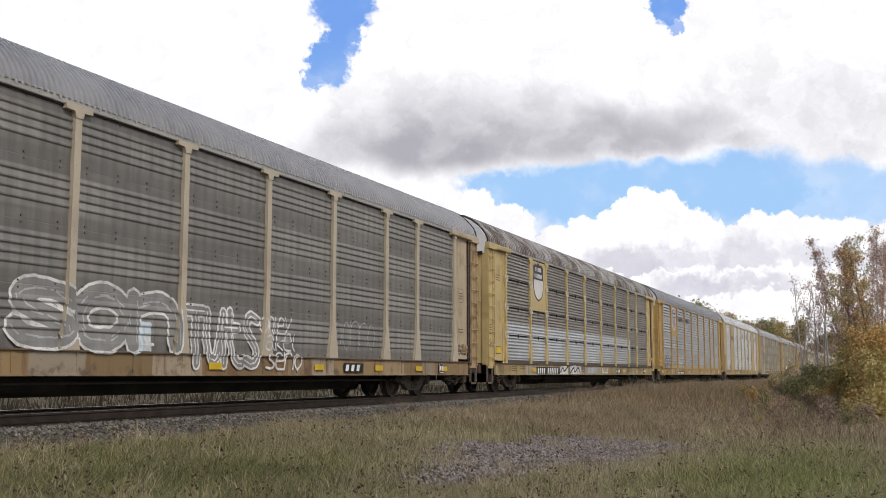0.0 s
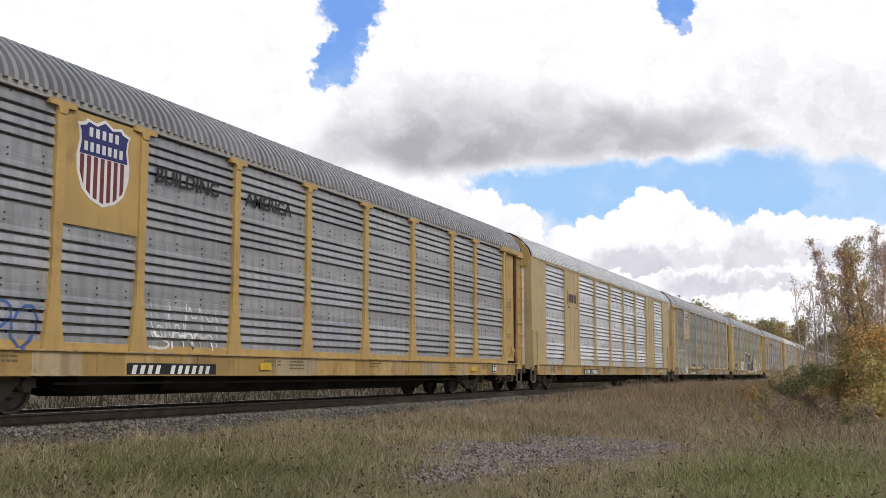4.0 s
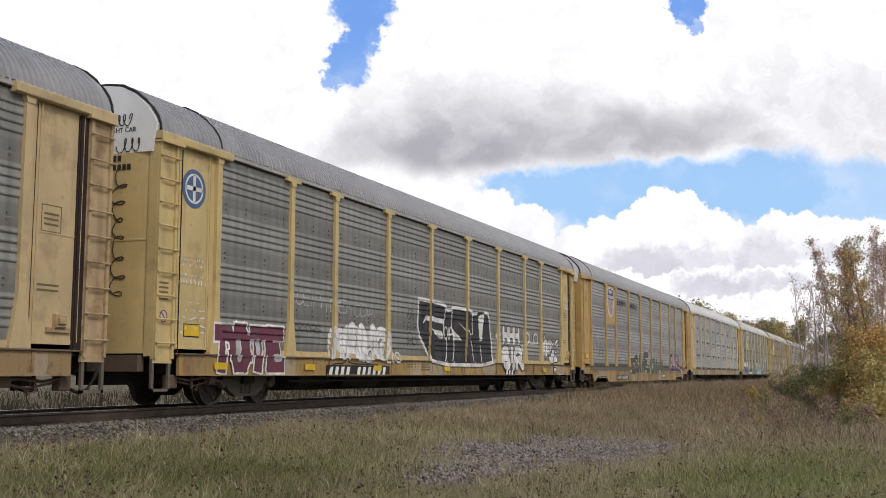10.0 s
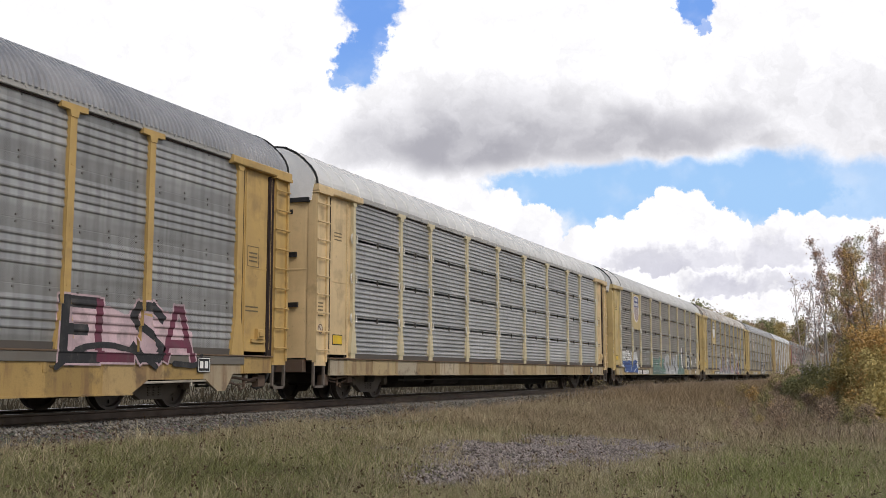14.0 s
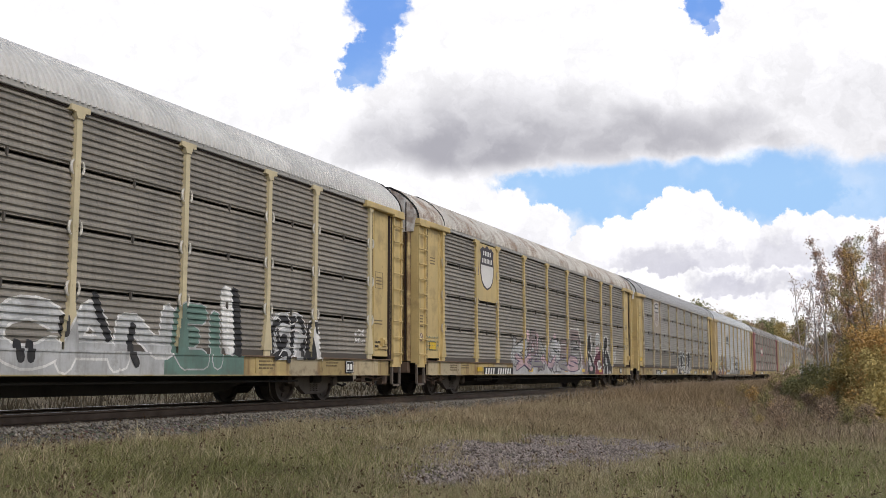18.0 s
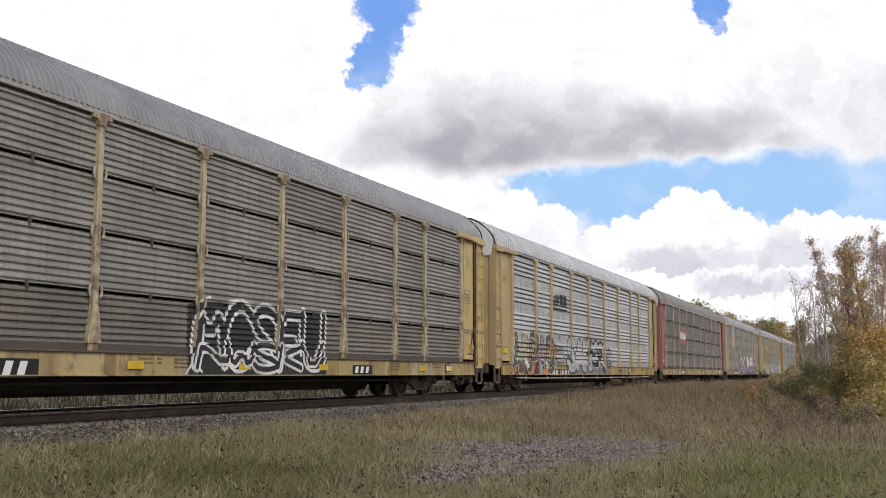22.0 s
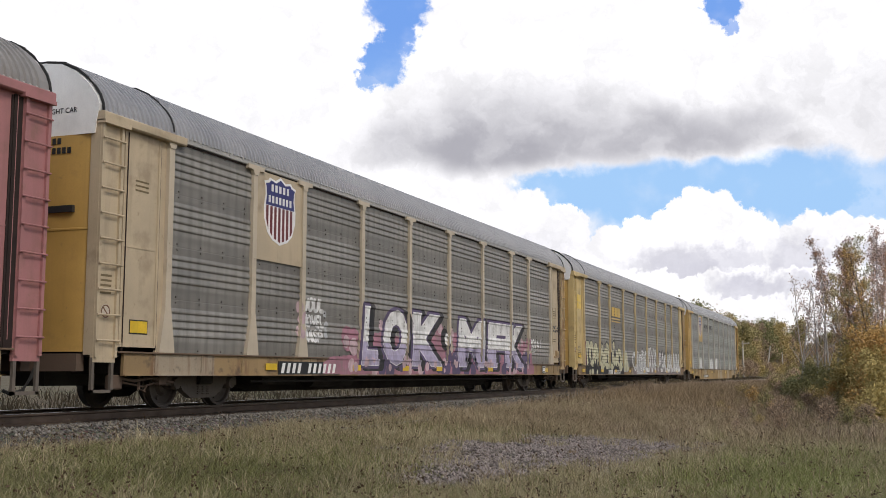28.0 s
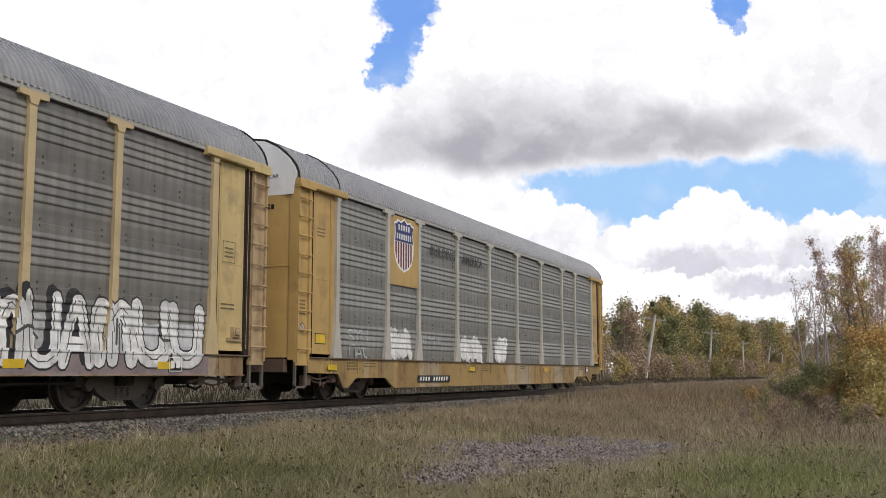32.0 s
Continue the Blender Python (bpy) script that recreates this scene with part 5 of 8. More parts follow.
def sill_notes():
    """Rows of small bars where the sill carries stencilled notes."""
    s = Shape()
    r = random.Random(21)
    for x0, n_ in ((2.4, 3), (3.3, 2), (10.6, 2), (11.6, 3), (15.4, 2), (20.6, 3), (23.4, 2)):
        for k in range(n_):
            z, x = 0.86 - k * 0.07, x0
            while x < x0 + 0.55:
                w = r.uniform(0.05, 0.16)
                s.box(x, x + w, -1.568, -1.5605, z, z + 0.032)
                x += w + 0.03
    return s.mesh("writing")


def stencil_bars():
    s = Shape()
    for z in (2.02, 2.10, 2.18, 1.90):
        s.box(0.12, 0.38, -1.558, -1.552, z, z + 0.035)
    for z in (3.70, 3.78, 3.86):
        s.box(0.95, 1.30, -1.5245, -1.519, z, z + 0.03)
    for z in (1.85, 1.93):
        s.box(25.95, 26.4, -1.5245, -1.519, z, z + 0.03)
    for x, z, w, h in ((25.98, 2.75, 0.42, 0.012), (25.98, 3.15, 0.42, 0.012), (25.98, 2.75, 0.012, 0.4), (26.39, 2.75, 0.012, 0.4)):
        s.box(x, x + w, -1.5245, -1.519, z, z + h)
    for z in (2.85, 2.93, 3.01):
        s.box(26.04, 26.34, -1.5245, -1.519, z, z + 0.03)
    return s.mesh("writing")


def groove_mesh():
    s = Shape()
    for y in (-1.22, -0.98, -0.72, -0.46, -0.20):
        x = 0.01 - 0.13 * math.sqrt(1 - (y / 1.42) ** 2)
        s.box(x - 0.012, x + 0.03, y - 0.018, y + 0.018, 1.0, 4.49)
        s.box(-0.040, -0.02, y - 0.014, y + 0.014, 4.52, 5.30 + 0.3 * (1 - abs(y) / 1.3))
    return s.mesh("end_groove")


def end_number_bars():
    s = Shape()
    for r, cnt in enumerate((4, 6)):
        for i in range(cnt):
            y = -0.42 - i * 0.10
            x = 0.06 - 0.13 * math.sqrt(1 - (y / 1.42) ** 2)
            s.box(x - 0.012, x + 0.004, y - 0.065, y, 4.36 - r * 0.16, 4.46 - r * 0.16)
    return s.mesh("writing")


WHEELS = []

# ---- the sixteen cars ----
zinc_dark = galvanised("zinc_dark", (0.30, 0.286, 0.258), 0.46, 0.2, 0.5, flat=0.42)
zinc_brown = galvanised("zinc_brown", (0.305, 0.28, 0.243), 0.42, 0.15, 0.55, pierced=0.0)
zinc_mid = galvanised("zinc_mid", (0.40, 0.40, 0.395), 0.36, 0.25, 0.48, flat=0.28)
zinc_soot = galvanised("zinc_soot", (0.225, 0.203, 0.175), 0.45, 0.12, 0.55, pierced=0.0)
zinc_dusk = galvanised("zinc_dusk", (0.30, 0.275, 0.245), 0.45, 0.15, 0.55, pierced=0.0)
zinc_smooth = galvanised("zinc_smooth", (0.45, 0.45, 0.445), 0.32, 0.25, 0.48, pierced=0.0)
zinc_worn = galvanised("zinc_worn", (0.345, 0.328, 0.30), 0.46, 0.25, 0.48, pierced=0.0)
zinc_light = galvanised("zinc_light", (0.58, 0.585, 0.60), 0.28, 0.35, 0.42, pierced=0.4)
zinc_silver = galvanised("zinc_silver", (0.46, 0.465, 0.475), 0.34, 0.35, 0.42, pierced=0.4)
zinc_clean = galvanised("zinc_clean", (0.70, 0.705, 0.72), 0.18, 0.5, 0.34, pierced=0.32)
zinc_green = galvanised("zinc_green", (0.305, 0.305, 0.282), 0.42, 0.2, 0.5, flat=0.38)
washed_low = galvanised("zinc_washed", (0.50, 0.52, 0.54), 0.10, 0.25, 0.45, pierced=0.0)
washed_half = galvanised("zinc_half_washed", (0.30, 0.275, 0.245), 0.42, 0.12, 0.55, washed=0.42, pierced=0.0)
post_pale = painted("post_pale", (0.50, 0.43, 0.33), 0.4)
post_straw = painted("post_straw", (0.52, 0.41, 0.235), 0.45)
post_cream = painted("post_cream", (0.60, 0.52, 0.34), 0.4)
post_rose = painted("post_rose", (0.47, 0.37, 0.345), 0.5)
post_grey = painted("post_grey", (0.47, 0.45, 0.40), 0.4)
post_rusty = painted("post_rusty", (0.58, 0.50, 0.34), 0.95, dirt_col=(0.10, 0.055, 0.03), scale=2.0, heavy=0.10)
roof_grey = painted("roof_grey", (0.36, 0.36, 0.37), 0.30, 0.42, (0.16, 0.15, 0.14), metal=0.35)
roof_bright = painted("roof_bright", (0.74, 0.74, 0.74), 0.25, 0.36, (0.20, 0.19, 0.18), metal=0.45)
roof_white = painted("roof_white", (0.62, 0.62, 0.61), 0.25, 0.55, (0.30, 0.28, 0.25))
roof_rust = painted("roof_rust", (0.52, 0.51, 0.49), 1.1, 0.6, (0.09, 0.055, 0.038), 0.6, heavy=0.10)
roof_patched = painted("roof_patched", (0.64, 0.62, 0.58), 0.95, 0.6, (0.19, 0.105, 0.055), 0.6, heavy=0.05)
top_white = painted("top_white", (0.84, 0.84, 0.83), 0.18, 0.5, (0.22, 0.2, 0.18))
clip_white = plain("clip_white", (0.62, 0.60, 0.55), 0.5)
clip_tan = plain("clip_tan", (0.42, 0.37, 0.28), 0.6)

sp_white = painted("spray_white", (0.74, 0.74, 0.73), 0.62, 0.7, (0.17, 0.155, 0.14), 2.2, 0.2, heavy=0.05)
sp_ash = painted("spray_ash", (0.27, 0.265, 0.255), 0.62, 0.7, (0.17, 0.155, 0.14), 2.2, 0.2, heavy=0.05)
sp_lilac = painted("spray_lilac", (0.40, 0.36, 0.50), 0.62, 0.7, (0.17, 0.155, 0.14), 2.2, 0.2, heavy=0.05)
sp_rose = painted("spray_rose", (0.52, 0.38, 0.41), 0.62, 0.7, (0.17, 0.155, 0.14), 2.2, 0.2, heavy=0.05)
sp_silver = painted("spray_silver", (0.46, 0.47, 0.48), 0.62, 0.7, (0.17, 0.155, 0.14), 2.2, 0.2, heavy=0.05)
sp_black = painted("spray_black", (0.025, 0.025, 0.028), 0.40, 0.7, (0.10, 0.09, 0.08), 2.2, 0.2, heavy=0.05)
sp_pink = painted("spray_pink", (0.36, 0.17, 0.22), 0.62, 0.7, (0.17, 0.155, 0.14), 2.2, 0.2, heavy=0.05)
sp_violet = painted("spray_violet", (0.10, 0.075, 0.15), 0.40, 0.7, (0.10, 0.09, 0.08), 2.2, 0.2, heavy=0.05)
sp_maroon = painted("spray_maroon", (0.13, 0.03, 0.055), 0.40, 0.7, (0.10, 0.09, 0.08), 2.2, 0.2, heavy=0.05)
sp_red = painted("spray_red", (0.24, 0.045, 0.06), 0.40, 0.7, (0.10, 0.09, 0.08), 2.2, 0.2, heavy=0.05)
sp_chrome = painted("spray_chrome", (0.52, 0.53, 0.54), 0.45, 0.55, (0.2, 0.19, 0.18), 2.2, 0.15)
sp_blue = painted("spray_blue", (0.06, 0.12, 0.33), 0.40, 0.7, (0.10, 0.09, 0.08), 2.2, 0.2, heavy=0.05)
sp_pale = painted("spray_pale_blue", (0.60, 0.68, 0.74), 0.62, 0.7, (0.17, 0.155, 0.14), 2.2, 0.2, heavy=0.05)
sp_green = painted("spray_green", (0.13, 0.22, 0.19), 0.40, 0.7, (0.10, 0.09, 0.08), 2.2, 0.2, heavy=0.05)
sp_mint = painted("spray_mint", (0.36, 0.55, 0.42), 0.62, 0.7, (0.17, 0.155, 0.14), 2.2, 0.2, heavy=0.05)
sp_olive = painted("spray_olive", (0.36, 0.33, 0.20), 0.62, 0.7, (0.17, 0.155, 0.14), 2.2, 0.2, heavy=0.05)
sp_grey = painted("spray_grey", (0.085, 0.083, 0.08), 0.40, 0.7, (0.10, 0.09, 0.08), 2.2, 0.2, heavy=0.05)
sp_mauve = painted("spray_mauve", (0.25, 0.20, 0.20), 0.40, 0.7, (0.10, 0.09, 0.08), 2.2, 0.2, heavy=0.05)
sp_orange = painted("spray_orange", (0.50, 0.25, 0.06), 0.62, 0.7, (0.17, 0.155, 0.14), 2.2, 0.2, heavy=0.05)
sp_umber = painted("spray_umber", (0.12, 0.09, 0.07), 0.40, 0.7, (0.10, 0.09, 0.08), 2.2, 0.2, heavy=0.05)
sp_yellow = painted("spray_yellow", (0.55, 0.53, 0.36), 0.62, 0.7, (0.17, 0.155, 0.14), 2.2, 0.2, heavy=0.05)

CARS = {}


def add_car(key, **spec):
    spec.setdefault("roof_mat", roof_grey)
    spec.setdefault("roof", "fine")
    spec.setdefault("roof_label", "grey corrugated arched roof")
    spec.setdefault("end_top", top_white)
    spec.setdefault("clip_mat", clip_tan)
    CARS[key] = make_car(spec)
    return CARS[key]


rng = random.Random(3)
c = add_car("A", kind="R", panel=zinc_dark, paint="tan", post_mat=post_pale, sill="rust", board=(5.4, 8.0, 0.60, 0.86), owner=(18.55, 0.76), plates=(1.55, 13.15, 17.15, 20.2, 22.7, 24.5), label="grimy grey ribbed auto rack car with white graffiti")
piece(c, rng, "SOn", 8.3, 12.25, 0.98, 2.06, sp_ash, sp_white, 0.34, 0.05, 0.02, inner=(sp_silver, 0.03))
shape_of(c, sp_pale, [(11.15, 1.0), (11.5, 1.0), (11.5, 1.5), (11.2, 1.5)], 0.0085, "pale blue patch in a letter")
strokes(c, sp_white, 0.05, 0.0095, [[(11.25, 1.12), (11.55, 1.12)], [(11.32, 1.02), (11.48, 1.24)], [(11.48, 1.02), (11.32, 1.24)]], "small white star")
piece(c, rng, "Tuts", 12.45, 14.95, 0.70, 1.94, sp_ash, sp_white, 0.30, 0.045, 0.03, inner=(sp_white, 0.03))
for text, xa, xb, za in (("onley", 14.95, 16.2, 1.42), ("alkel", 15.1, 16.42, 1.08), ("seno", 15.15, 16.6, 0.68)):
    piece(c, rng, text, xa, xb, za, za + 0.40, sp_white, sp_white, 0.16, 0.0, 0.2)
piece(c, rng, "oonno", 18.1, 20.3, 1.15, 1.9, sp_silver, sp_silver, 0.05, 0.0, 0.05)
scrawl(c, rng, 25.95, 26.6, 1.15, 1.5, sp_grey, 1, 0.02)

c = add_car("B", kind="S", panel=zinc_dusk, paint="cream", roof="ribs", roof_mat=roof_rust, roof_label="corrugated arched roof with rust stains", clip_mat=clip_white, strip="dark",
            washed=(washed_low, washed_half), slots=True, board=(5.2, 8.2, 0.60, 0.88), owner=(17.9, 0.76), plates=(4.7, 19.4, 22.4, 24.6), label="dark grey auto rack car with a bright cleaned lower band")
emblem(c, "white", MATS["paint_cream"])
shape_of(c, washed_low, [(20.93, 1.10), (21.47, 1.10), (21.48, 2.31), (20.93, 2.40)], 0.0016, "bright cleaned patch of the side")
field_of(c, sp_white, 8.25, 9.45, 0.62, 0.97, 0.0016, 0.06, "white patch on the sill")
field_of(c, sp_white, 9.7, 11.5, 0.62, 0.97, 0.0016, 0.06, "white patch on the sill")
field_of(c, sp_silver, 12.5, 14.4, 0.64, 0.95, 0.0016, 0.06, "silver patch on the sill")
strokes(c, sp_black, 0.07, 0.004, [[(8.3, 0.7), (8.7, 0.9), (8.8, 0.7), (9.4, 0.92)], [(9.75, 0.66), (10.3, 0.92), (10.4, 0.66), (11.0, 0.92), (11.3, 0.66)]], "black scribble on the sill")
piece(c, rng, "SOLO", 15.1, 16.2, 0.64, 0.90, sp_white, sp_white, 0.2, 0.0, 0.0)

c = add_car("C", strip="paint", kind="Q", panel=zinc_silver, paint="gold", roof="ribs", board=(6.33, 8.86, 0.58, 0.80), plates=(1.1, 10.4, 22.4), label="silver grey ribbed auto rack car with blue and white scribbles")
emblem(c, "usa", MATS["paint_gold"])
part("writing", letters("BUILDING", 0.38, 1.12, 0.007), black, c, "BUILDING", pose(6.95, -1.552, 3.95))
part("writing", letters("AMERICA", 0.38, 1.12, 0.007), black, c, "AMERICA", pose(9.80, -1.552, 3.95))
piece(c, rng, "dAPo", 1.95, 4.35, 0.92, 1.72, sp_blue, sp_blue, 0.10, 0.0, 0.25)
piece(c, rng, "WWMM", 6.95, 8.95, 1.02, 2.0, sp_white, sp_white, 0.07, 0.0, 0.06, wave=0.3)
piece(c, rng, "sMM", 6.95, 8.8, 1.02, 1.5, sp_white, sp_white, 0.09, 0.0, 0.1, wave=0.2)
piece(c, rng, "AfE", 12.55, 14.3, 1.15, 1.85, sp_lilac, sp_lilac, 0.07, 0.0, 0.15)

c = add_car("D", kind="C", panel=zinc_clean, paint="brown", sill="gold", end="pale", roof="ribs", roof_mat=roof_bright, roof_label="bright corrugated metal roof", end_top=painted("end_gold", YELLOW["gold"], 0.34), end_door=painted("door_white", (0.74, 0.74, 0.71), 0.15), end_label="gold upper end wall",
            plates=(), board=(7.36, 9.95, 0.60, 0.82), label="clean silver auto rack car with wide yellow panels")
dk = painted("logo_brown", (0.10, 0.07, 0.05), 0.15)
part_stuff("logo", bar_mesh([(4.82, 3.42, 0.05, 0.55), (4.82, 3.42, 0.12, 0.05), (4.82, 3.92, 0.12, 0.05), (6.36, 3.42, 0.05, 0.55), (6.29, 3.42, 0.12, 0.05), (6.29, 3.92, 0.12, 0.05),
                        (5.05, 3.52, 0.34, 0.34), (5.46, 3.52, 0.30, 0.34), (5.84, 3.52, 0.36, 0.34), (4.95, 3.28, 0.10, 0.07), (5.12, 3.28, 0.10, 0.07), (6.0, 3.28, 0.10, 0.07), (6.2, 3.28, 0.10, 0.07)], -1.576), dk, c, "dark bracketed block emblem")

c = add_car("E", strip="paint", kind="R", panel=zinc_green, paint="straw", sill="rust", end="ends", board=(6.6, 9.12, 0.59, 0.80), owner=(21.05, 0.70), plates=(1.9, 4.55, 10.4, 15.65, 18.35, 24.5), label="grey green ribbed auto rack car with pale graffiti")
emblem(c, "usa", MATS["paint_straw"])
piece(c, rng, "STEP", 1.95, 5.9, 0.64, 2.12, sp_ash, sp_white, 0.34, 0.05, 0.0, True, inner=(sp_silver, 0.05))
blobs(c, rng, 7, 1.95, 2.2, 0.95, 1.75, 0.08, 0.12, sp_white, 0.0016, "white puffs beside the letters")
strokes(c, sp_white, 0.30, 0.0095, [[(4.95, 1.0), (5.15, 1.15)], [(4.9, 0.95), (5.3, 0.8)]], "white gap in the last letter")
strokes(c, sp_white, 0.035, 0.0040, [[(5.85, 1.95), (6.25, 1.85), (5.95, 1.80), (6.3, 1.72)], [(5.8, 1.5), (6.0, 1.66), (6.3, 1.62)]], "thin white crown beside the letters")
strokes(c, sp_grey, 0.10, 0.0030, [[(7.0, 1.1), (7.6, 0.75)], [(8.0, 1.25), (9.2, 1.2)], [(6.7, 0.95), (6.9, 0.8)]], "faint grey lines")
piece(c, rng, "SMUt", 11.85, 14.95, 0.60, 1.46, sp_grey, sp_white, 0.30, 0.035, 0.12, wave=0.14)
strokes(c, sp_white, 0.05, 0.0090, [[(12.0, 0.78), (12.6, 0.95), (13.1, 0.78), (13.9, 0.92), (14.6, 0.74)], [(12.2, 0.64), (13.0, 0.70), (13.8, 0.63), (14.8, 0.66)]], "white lines across the letters")
piece(c, rng, "Vomon", 15.4, 17.5, 1.0, 1.35, sp_ash, sp_ash, 0.10, 0.0, 0.05)

c = add_car("F", strip="paint", kind="R", panel=zinc_green, paint="cream", sill="gold", board=(6.18, 9.5, 0.56, 0.82), owner=(18.6, 0.68), plates=(1.8, 5.2, 8.6, 13.2, 22.9), label="grey green ribbed auto rack car with black and white graffiti")
disc = Shape().lathe([(0.001, 0.002), (0.36, 0.002), (0.36, -0.003), (0.001, -0.003)], -1.526, 28, (1.10, 4.0))
d1 = part("sign_disc", disc, painted("disc_blue", (0.07, 0.12, 0.24), 0.15), c, "round blue emblem")
part("sign_cross", Shape().lathe([(0.24, 0.001), (0.28, 0.001), (0.28, -0.002), (0.24, -0.002)], -1.531, 28, (1.10, 4.0)).box(1.06, 1.14, -1.533, -1.530, 3.74, 4.26).box(0.84, 1.36, -1.533, -1.530, 3.96, 4.04), painted("disc_pale", (0.66, 0.66, 0.66), 0.1), d1, "pale cross and ring")
scrawl(c, rng, 0.7, 1.5, 1.3, 2.9, sp_white, 4, 0.012)
piece(c, rng, "TOTE", 1.75, 4.32, 0.60, 1.64, sp_maroon, sp_white, 0.54, 0.045, 0.10, True, wave=0.16)
strokes(c, sp_silver, 0.16, 0.0090, [[(2.62, 0.92), (2.66, 1.22)], [(3.36, 1.05), (3.36, 1.25)], [(3.98, 0.94), (4.15, 0.95)]], "pale gaps in the letters")
for text, xa, xb, za, zb in (("OEIP", 4.9, 5.95, 2.08, 2.46), ("*YDE", 5.95, 7.2, 2.0, 2.38), ("*YOO*", 7.2, 8.4, 1.95, 2.32), ("AI", 8.4, 8.85, 1.98, 2.3)):
    piece(c, rng, text, xa, xb, za, zb, sp_silver, sp_silver, 0.10, 0.0, 0.1, wave=0.2)
piece(c, rng, "oooRS", 4.8, 6.0, 1.50, 1.70, sp_grey, sp_grey, 0.12, 0.0, 0.1)
piece(c, rng, "MAUG", 6.35, 9.5, 0.88, 1.88, sp_white, sp_white, 0.46, 0.04, 0.0, wave=0.18, inner=(sp_silver, 0.03))
blobs(c, rng, 16, 6.7, 9.3, 1.0, 1.6, 0.16, 0.26, sp_white, 0.0020, "white fill of the letters")
strokes(c, sp_black, 0.03, 0.0092, [[(6.3, 0.95), (6.25, 0.72), (6.5, 0.86), (7.0, 0.86), (7.15, 1.0), (7.3, 0.86), (8.8, 0.84)], [(7.7, 1.25), (7.75, 1.5)], [(8.35, 1.1), (8.5, 1.2), (8.5, 1.0)]], "thin black outline")
piece(c, rng, "LoS", 9.3, 10.2, 0.88, 1.2, sp_white, sp_white, 0.18, 0.0, 0.1)
for text, za in (("ERN", 2.05), ("ENy", 1.7), ("Ho", 1.35)):
    piece(c, rng, text, 10.75, 11.35, za, za + 0.30, sp_grey, sp_grey, 0.16, 0.0, 0.0)
BLOCK = [[(11.45, 2.66), (11.42, 1.72), (12.36, 0.90), (13.48, 0.90), (13.42, 2.60)], [(13.40, 2.56), (13.42, 0.90), (15.62, 0.90), (15.58, 2.54)], [(15.55, 2.56), (15.58, 0.90), (17.40, 0.90), (17.44, 1.25), (17.20, 2.56)]]
for i, outline in enumerate(BLOCK):
    shape_of(c, sp_black, outline, 0.0030 + 0.0006 * i, "black body of the large letters")
strokes(c, sp_white, 0.10, 0.0056, [[(11.45, 2.66), (13.42, 2.62), (13.50, 2.46), (13.94, 2.50), (14.02, 2.58), (15.55, 2.56), (15.66, 2.46), (16.05, 2.50)], [(16.75, 2.55), (17.16, 2.54), (17.44, 1.30), (17.40, 0.90), (12.38, 0.88), (11.90, 1.35), (11.42, 1.72), (11.46, 2.66)]], "white outline of the large letters")
strokes(c, sp_white, 0.05, 0.0058, [[(13.45, 2.55), (13.30, 2.05), (13.28, 1.75), (13.52, 1.56), (13.50, 1.19), (13.32, 0.90)], [(13.95, 2.52), (13.88, 2.05), (14.14, 1.40), (13.90, 0.92)], [(15.60, 2.50), (15.68, 1.84)], [(15.30, 1.80), (15.60, 1.50), (15.72, 0.95)], [(16.32, 1.50), (16.42, 1.20), (16.34, 0.92)]], "thin white lines between the letters")
for outline in ([(11.95, 2.24), (13.35, 2.18), (13.35, 2.05), (12.0, 2.10)], [(11.76, 1.98), (12.0, 2.24), (12.05, 2.12)], [(12.15, 1.88), (13.15, 1.84), (13.28, 1.64), (13.0, 1.62)], [(13.90, 1.98), (14.76, 1.62), (14.05, 1.62)], [(14.42, 2.18), (15.05, 1.98), (15.66, 1.82), (15.40, 1.80)], [(16.15, 2.40), (16.72, 2.54), (16.50, 1.66), (16.28, 1.64)]):
    shape_of(c, sp_white, outline, 0.0064, "white wedge in the large letters")
piece(c, rng, "OIP", 13.32, 13.98, 1.60, 2.0, sp_white, sp_white, 0.18, 0.0, 0.0, base=0.0066)
piece(c, rng, "HHH", 18.55, 20.3, 1.60, 2.25, sp_white, sp_black, 0.36, 0.035, 0.0, wave=0.04)
piece(c, rng, "aIR", 18.35, 20.55, 0.72, 1.62, sp_white, sp_black, 0.40, 0.04, 0.0, wave=0.06)
blobs(c, rng, 3, 17.9, 18.1, 1.6, 2.0, 0.06, 0.09, sp_white, 0.002, "white drops beside the letters")
blobs(c, rng, 4, 20.6, 20.8, 1.4, 2.1, 0.05, 0.09, sp_white, 0.002, "white drops beside the letters")
piece(c, rng, "OLO", 20.95, 22.5, 1.65, 2.15, sp_white, sp_white, 0.16, 0.0, 0.1)
